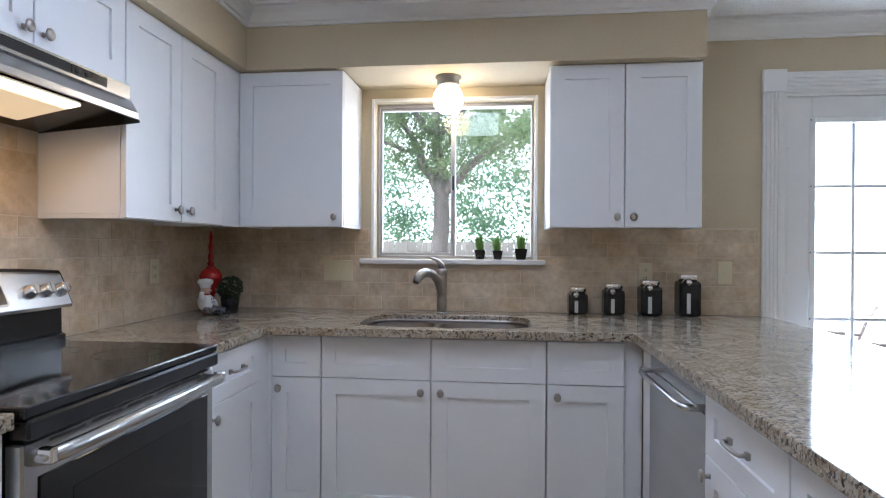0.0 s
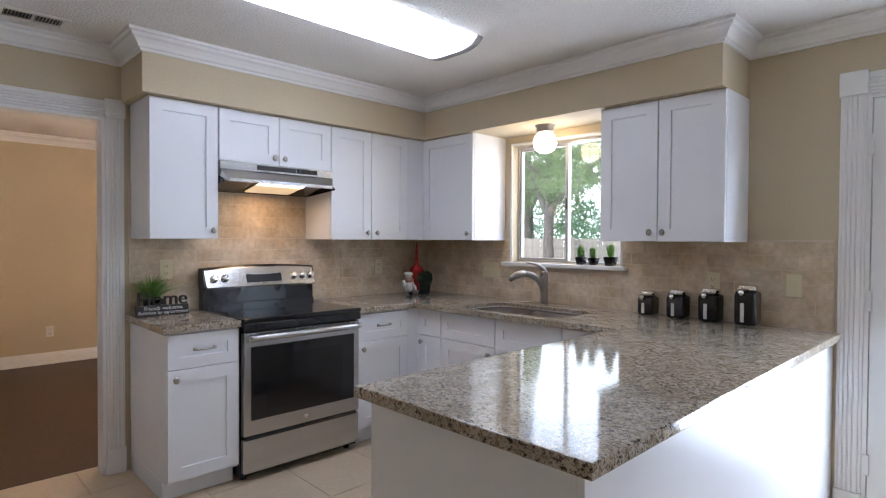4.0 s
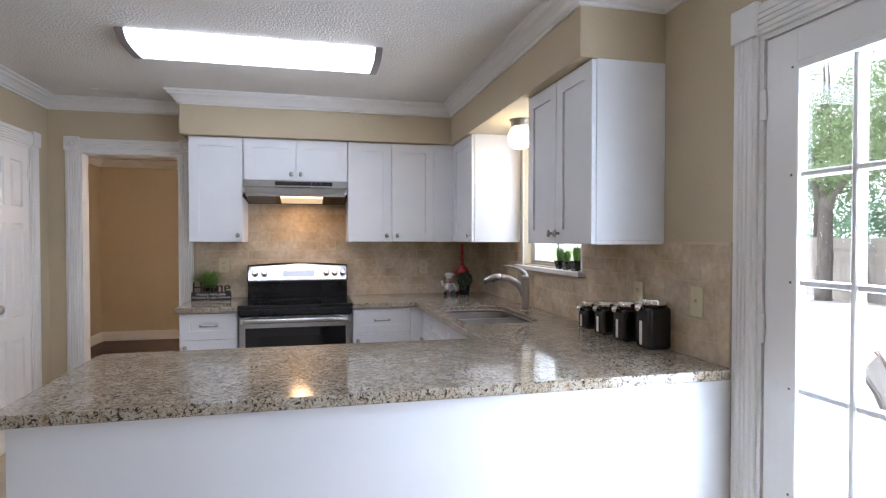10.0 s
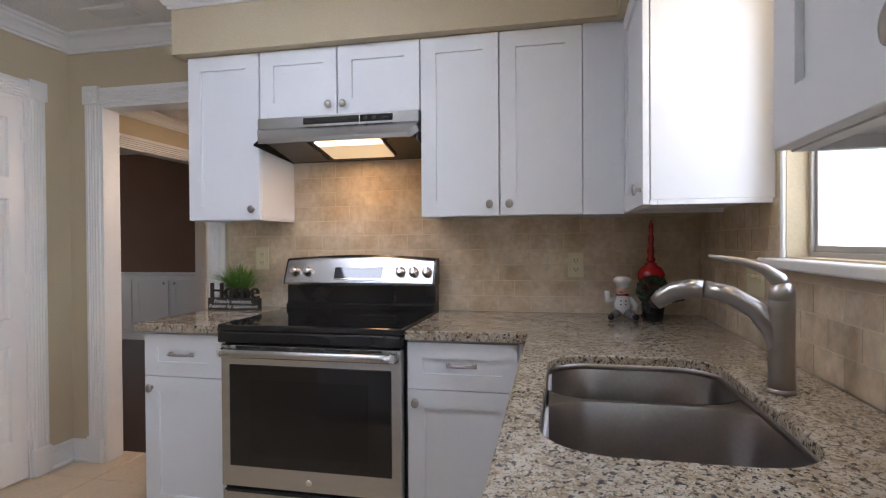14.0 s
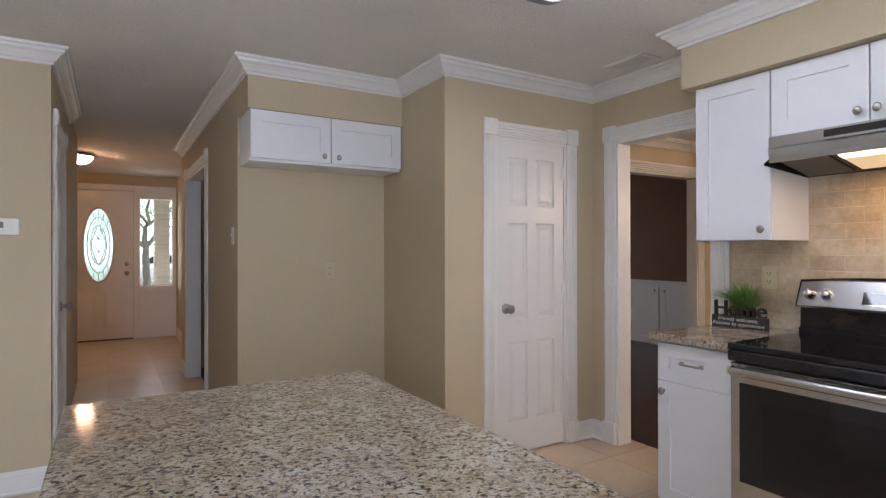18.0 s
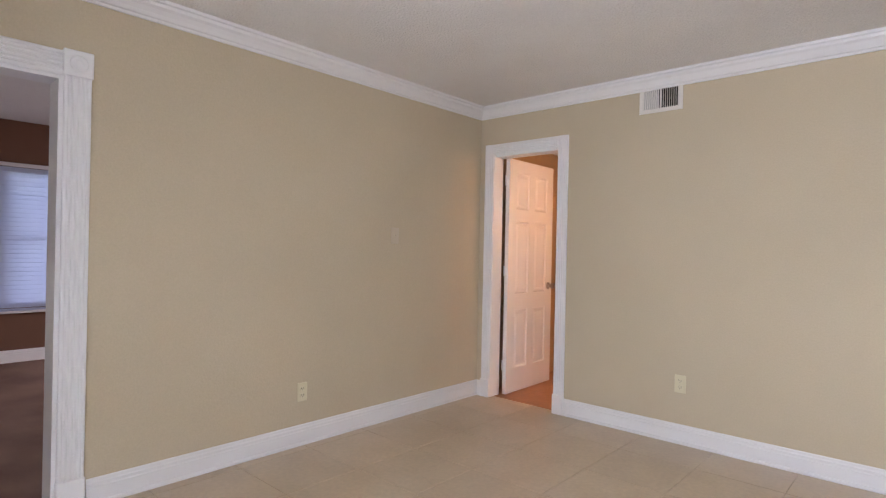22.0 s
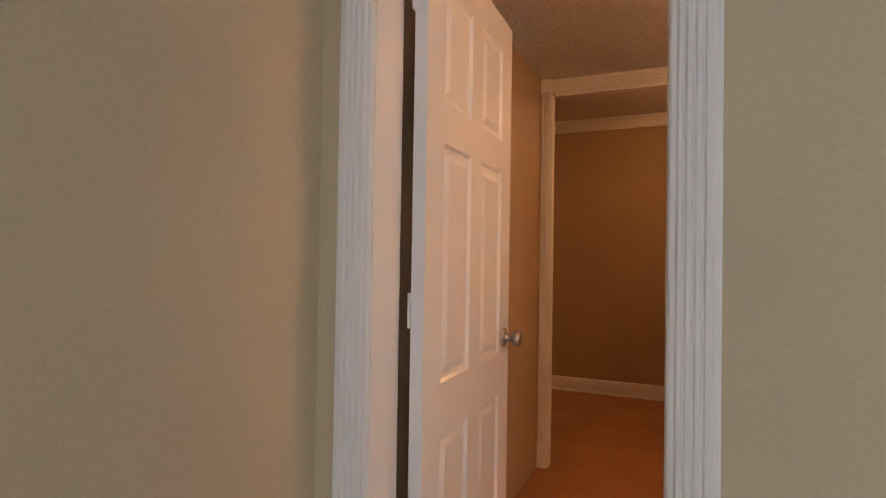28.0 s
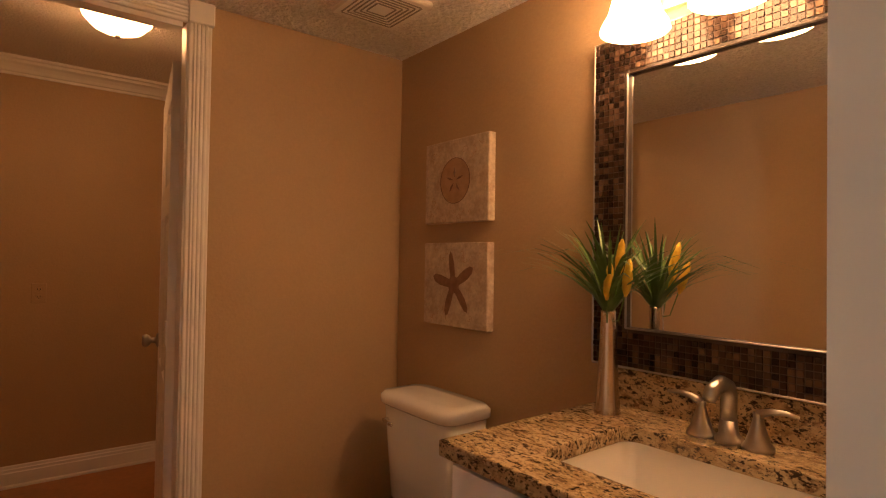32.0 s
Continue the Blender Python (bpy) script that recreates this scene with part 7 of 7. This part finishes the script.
cent = [(c3, r3 * (0.7 if -9.0 < c3[0] < -4.0 else 1.0)) for c3, r3 in cent if not (-9.0 < c3[0] < -4.0 and c3[2] > 2.6)]  # the woods open here
foliage(bm, cent, 150, 0.09, rng)
tagged(part("far_woods", bm, LEAF2), "green trees and shrubs beyond the fence", "woods", "", "stuff")
# ---- patio furniture ----
FRAME = mat("chair_frame", (0.19, 0.165, 0.15), 0.4, 0.4)
SLING = mat("sling_fabric", (0.50, 0.47, 0.43), 0.85, color2=(0.44, 0.41, 0.375), scale=8, bump=0.3, bump_scale=400)
PZ = -0.068


def sling_chair(m):
    th = thing("patio_chair", "metal patio chair with a pale sling seat", "chair", "patio chairs")
    th.matrix_world = m
    for s in (-1, 1):
        x = 0.26 * s
        part("side_frame", tube([(x, -0.30, 0.40), (x, 0.18, 0.36), (x, 0.26, 0.42), (x, 0.38, 0.76), (x, 0.45, 0.87)], 0.012, 8), FRAME, th, "", True)
        part("leg", tube([(x, -0.27, 0.41), (x, -0.30, 0.15), (x, -0.26, 0.0)], 0.013, 8), FRAME, th, "", True)
        part("leg", tube([(x, 0.22, 0.38), (x, 0.30, 0.0)], 0.013, 8), FRAME, th, "", True)
        part("armrest", tube([(x, -0.28, 0.42), (x * 1.08, -0.29, 0.60), (x * 1.08, -0.15, 0.66), (x * 1.08, 0.15, 0.65), (x, 0.335, 0.64)], 0.013, 8), FRAME, th, "", True)
    for nm, a, b in (("seat", (-0.29, 0.395), (0.19, 0.362)), ("backrest", (0.262, 0.43), (0.437, 0.85))):
        bm = bmesh.new()
        rows = []
        for k in range(7):
            f0 = k / 6
            sag = -0.035 * 4 * f0 * (1 - f0) if nm == "seat" else 0
            rows.append([bm.verts.new((xx, a[0] + (b[0] - a[0]) * f0, a[1] + (b[1] - a[1]) * f0 + sag + dz)) for dz in (0.0, 0.006) for xx in (-0.25, 0.25)])
        for r0, r1 in zip(rows, rows[1:]):
            bm.faces.new((r0[0], r0[1], r1[1], r1[0])), bm.faces.new((r0[2], r0[3], r1[3], r1[2])), bm.faces.new((r0[0], r0[2], r1[2], r1[0])), bm.faces.new((r0[1], r0[3], r1[3], r1[1]))
        bmesh.ops.recalc_face_normals(bm, faces=bm.faces)
        part(nm, bm, SLING, th)
    part("cross_bar", tube([(-0.26, -0.29, 0.33), (0.26, -0.29, 0.33)], 0.010, 8), FRAME, th)
    return th


ch = sling_chair(pose(2.95, 1.37, PZ, 0, 0, 122))
copy_thing(ch, pose(4.15, 1.55, PZ, 0, 0, -100))
t = thing("patio_table", "round patio table on metal legs", "table")
part("tabletop", lathe([(0.56, 0), (0.575, 0.008), (0.575, 0.018), (0.56, 0.025)], 36, Matrix.Translation((3.55, 1.95, 0.60))), mat("table_glass", (0.42, 0.40, 0.38), 0.25), t)
part("rim", tube([(3.55 + 0.58 * math.cos(a / 18 * math.pi), 1.95 + 0.58 * math.sin(a / 18 * math.pi), 0.612) for a in range(37)], 0.014, 8), FRAME, t)
for k in range(4):
    a = math.pi / 4 + math.pi / 2 * k
    part("leg", tube([(3.55 + 0.45 * math.cos(a), 1.95 + 0.45 * math.sin(a), 0.60), (3.55 + 0.40 * math.cos(a), 1.95 + 0.40 * math.sin(a), 0.25), (3.55 + 0.48 * math.cos(a), 1.95 + 0.48 * math.sin(a), PZ)], 0.016, 8), FRAME, t)
p = thing("flower_pot", "red flower pot with leafy plant on the patio table", "potted plant")
part("pot", lathe([(0.07, 0), (0.075, 0.005), (0.10, 0.14), (0.112, 0.142), (0.112, 0.165), (0.095, 0.165), (0.09, 0.14)], 24, Matrix.Translation((3.22, 1.85, 0.6255))), mat("red_pot", (0.50, 0.035, 0.03), 0.4), p, "", True)
bm = bmesh.new()
foliage(bm, [((3.22 + rng.gauss(0, 0.08), 1.85 + rng.gauss(0, 0.08), 0.90 + rng.gauss(0, 0.06)), 0.16) for _ in range(9)], 45, 0.035, rng)
part("plant", bm, LEAF2, p)

# ---- front yard seen by the sidelight ----
BRICK = mat("porch_brick", (0.56, 0.54, 0.51), 0.85, color2=(0.46, 0.44, 0.42), scale=6, vary=0.12, bump=0.4, bump_scale=90)
c = thing("porch_column", "pale brick porch column", "column")
part("core", box(2.02, 2.23, -11.61, -11.39, -0.05, 2.6), SPLASHG, c)
bm0 = box(0, 0.20, 0, 0.098, 0, 0.062, 0.003)
o = part("brick", bm0, BRICK, c)
bme = o.data
o.matrix_local = pose(2.02, -11.388, -0.045)
for k in range(36):
    for q, (dx, dy, rz) in enumerate(((0.0, 0, 0), (0.24, -0.01, 90))):
        if k == 0 and q == 0:
            continue
        o = new("brick", bme)
        o.parent = c
        o.matrix_local = pose(2.02 + dx + (0.02 if k % 2 and q == 0 else 0), -11.388 - (0.215 if q else 0.088), -0.045 + k * 0.072, 0, 0, rz)
PAINT = mat("car_paint", (0.72, 0.72, 0.73), 0.2, coat=0.5)
car = thing("parked_car", "white parked car across the front yard", "car")
CX, CY = 1.0, -27.0
part("body", loft([(CX, CY, 2.2, 0.86, 0.10, 0.5), (CX, CY, 2.3, 0.90, 0.35, 0.5), (CX, CY, 2.28, 0.88, 0.65, 0.5), (CX, CY, 2.1, 0.80, 0.74, 0.5)], 40), PAINT, car, "", True)
part("cabin", loft([(CX - 0.2, CY, 1.35, 0.78, 0.735, 0.5), (CX - 0.25, CY, 0.95, 0.68, 1.20, 0.5), (CX - 0.25, CY, 0.8, 0.6, 1.24, 0.5)], 32), PAINT, car, "", True)
part("side_window", loft([(CX - 0.2, CY, 1.22, 0.785, 0.80, 0.5), (CX - 0.25, CY, 0.98, 0.705, 1.12, 0.5)], 32), BLACKG, car, "", True)
for dx in (-1.4, 1.4):
    for dy in (-0.80, 0.80):
        wh = part("wheel", lathe([(0.31, -0.10), (0.33, -0.08), (0.33, 0.08), (0.31, 0.10), (0.2, 0.10)], 20, pose(CX + dx, CY + dy, 0.17, 90)), BLACKE, car, "", True)
        part("rim", lathe([(0.20, 0.0), (0.18, 0.02), (0.05, 0.03)], 16, pose(CX + dx, CY + math.copysign(0.905, dy), 0.17, -90 if dy > 0 else 90)), STEEL, wh, "", True)
struct("road", box(-60, 60, -31, -24.5, -0.2, -0.15), mat("asphalt", (0.06, 0.06, 0.06), 0.9, color2=(0.05, 0.05, 0.05), scale=2, bump=0.5, bump_scale=200), "asphalt street before the house", "road")
# unseen roof slab; short eaves keep most of its shadow off the patio
struct("roof", box(-4.2, 10.8, -11.4, 0.25, 2.60, 2.72), mat("roof_soffit", (0.55, 0.52, 0.47), 0.8, color2=(0.50, 0.47, 0.43), scale=4), "unseen flat roof slab, eaves kept short for the patio light", "roof")

# added glowing ring, stands in for the overexposed white sky at the horizon
SKYGLOW = mat("white_sky_glow", (0.9, 0.9, 0.9), 1.0, emit=((0.94, 0.98, 1.0), 0.95))
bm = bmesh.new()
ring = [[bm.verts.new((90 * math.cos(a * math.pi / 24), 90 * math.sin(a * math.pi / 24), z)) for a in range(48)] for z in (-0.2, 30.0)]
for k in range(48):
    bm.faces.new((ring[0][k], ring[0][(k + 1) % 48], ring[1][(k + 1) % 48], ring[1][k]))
struct("backdrop", bm, SKYGLOW, "added glowing ring standing in for the overexposed white sky", "sky")

# ---- backsplash tiles, laid one by one in running bond ----
SPL_W = struct("backsplash_wall", box(0.0005, 0.0088, -2.372, -0.001, 0.9145, 1.7), SPLASHG, "grout bed of the travertine backsplash behind the range", "backsplash")
SPL_N = struct("backsplash_north", slab("y", -0.0005, -0.0083, 0.0090, 2.985, 0.9145, 1.37, [(0.937, 1.8545, 1.166, 1.40)]), SPLASHG, "grout bed of the travertine backsplash below the window", "backsplash")


def tile_mesh(w, h, d=0.0055, e=0.0014, seed=0):
    """A tumbled tile: x across, z up, out is +y, from its lower left corner."""
    rng = random.Random(seed)
    bm = bmesh.new()
    j = lambda: rng.uniform(-0.0008, 0.0008)
    lo = [bm.verts.new((x, 0, z)) for x, z in ((0, 0), (w, 0), (w, h), (0, h))]
    md = [bm.verts.new((x, d * 0.6, z)) for x, z in ((0, 0), (w, 0), (w, h), (0, h))]
    hi = [bm.verts.new((x + j(), d + j() * 0.5, z + j())) for x, z in ((e, e), (w - e, e), (w - e, h - e), (e, h - e))]
    for a, b in ((lo, md), (md, hi)):
        for k in range(4):
            bm.faces.new((a[k], a[(k + 1) % 4], b[(k + 1) % 4], b[k]))
    bm.faces.new(hi)
    bmesh.ops.recalc_face_normals(bm, faces=bm.faces)
    me = bpy.data.meshes.new("tile")
    bm.to_mesh(me)
    bm.free()
    me.materials.append(SPLASH)
    return me


TW, TH, TG = 0.1525, 0.0745, 0.0018
memo = {}


def lay(parent, length, rows, place, skip, z0=0.916, hole=(-1, -1, 9)):
    for r2 in range(rows):
        z = z0 + r2 * TH
        x = -(TW / 2 if r2 % 2 else 0)
        while x < length - 0.01:
            a, b = max(x, 0) + TG / 2, min(x + TW, length) - TG / 2
            x += TW
            if z + TH / 2 > hole[2]:
                if a < hole[0] < b:
                    b = hole[0]
                elif a < hole[1] < b:
                    a = hole[1]
            if b - a < 0.012 or skip((a + b) / 2, z + TH / 2):
                continue
            key = (round(b - a, 3), int((x * 7 + r2 * 3) * 10) % 3)
            if key not in memo:
                memo[key] = tile_mesh(b - a, TH - TG, seed=key[1])
            o = new("tile", memo[key])
            o.parent = parent
            o.matrix_local = place(a, z + TG / 2)


lay(SPL_W, 2.37, 10, lambda a, z: pose(0.0042, -a - 0.0005, z, 0, 0, -90), lambda a, z: z > 1.36 and not (1.22 < a < 1.98), 0.9155)
lay(SPL_N, 2.97, 6, lambda a, z: pose(2.984 - a, -0.0042, z, 0, 0, 180), lambda a, z: 1.1285 < a < 2.048 and z > 1.17, 0.9155, (1.1285, 2.048, 1.17))

# ---- floor tiles ----
FT, FG = 0.455, 0.003


def floor_mesh(w, l):
    bm = bmesh.new()
    e = 0.0015
    lo = [bm.verts.new((x, y, -0.0045)) for x, y in ((0, 0), (w, 0), (w, l), (0, l))]
    hi = [bm.verts.new((x, y, -0.0007)) for x, y in ((0, 0), (w, 0), (w, l), (0, l))]
    tp2 = [bm.verts.new((x, y, 0.0)) for x, y in ((e, e), (w - e, e), (w - e, l - e), (e, l - e))]
    for a, b in ((lo, hi), (hi, tp2)):
        for k in range(4):
            bm.faces.new((a[k], a[(k + 1) % 4], b[(k + 1) % 4], b[k]))
    bm.faces.new(tp2)
    bmesh.ops.recalc_face_normals(bm, faces=bm.faces)
    me = bpy.data.meshes.new("floor_tile")
    bm.to_mesh(me)
    bm.free()
    me.materials.append(TILE)
    return me


fmemo = {}
FLOOR = bpy.data.objects["floor"]
for rx0, rx1, ry0, ry1 in ((-0.179, EX + 0.049, SY, 0.0), (2.105, HX + 0.05, -7.30, SY), (1.96, 4.28, -10.16, -7.30), (5.45, 6.06, SY - 0.06, SY)):
    i0, i1 = math.floor((rx0 - 0.2) / FT), math.ceil((rx1 - 0.2) / FT)
    j0, j1 = math.floor((ry0 - 0.12) / FT), math.ceil((ry1 - 0.12) / FT)
    for i in range(i0, i1):
        for j in range(j0, j1):
            x0, x1 = max(rx0, 0.2 + i * FT), min(rx1, 0.2 + (i + 1) * FT)
            y0, y1 = max(ry0, 0.12 + j * FT), min(ry1, 0.12 + (j + 1) * FT)
            if x1 - x0 < 0.02 or y1 - y0 < 0.02:
                continue
            if x1 <= 1.1 and y1 < -3.52:
                continue
            key = (round(x1 - x0 - FG, 3), round(y1 - y0 - FG, 3))
            if key not in fmemo:
                fmemo[key] = floor_mesh(*key)
            o = new("floor_tile", fmemo[key])
            o.parent = FLOOR
            o.matrix_local = Matrix.Translation((x0 + FG / 2, y0 + FG / 2, 0))
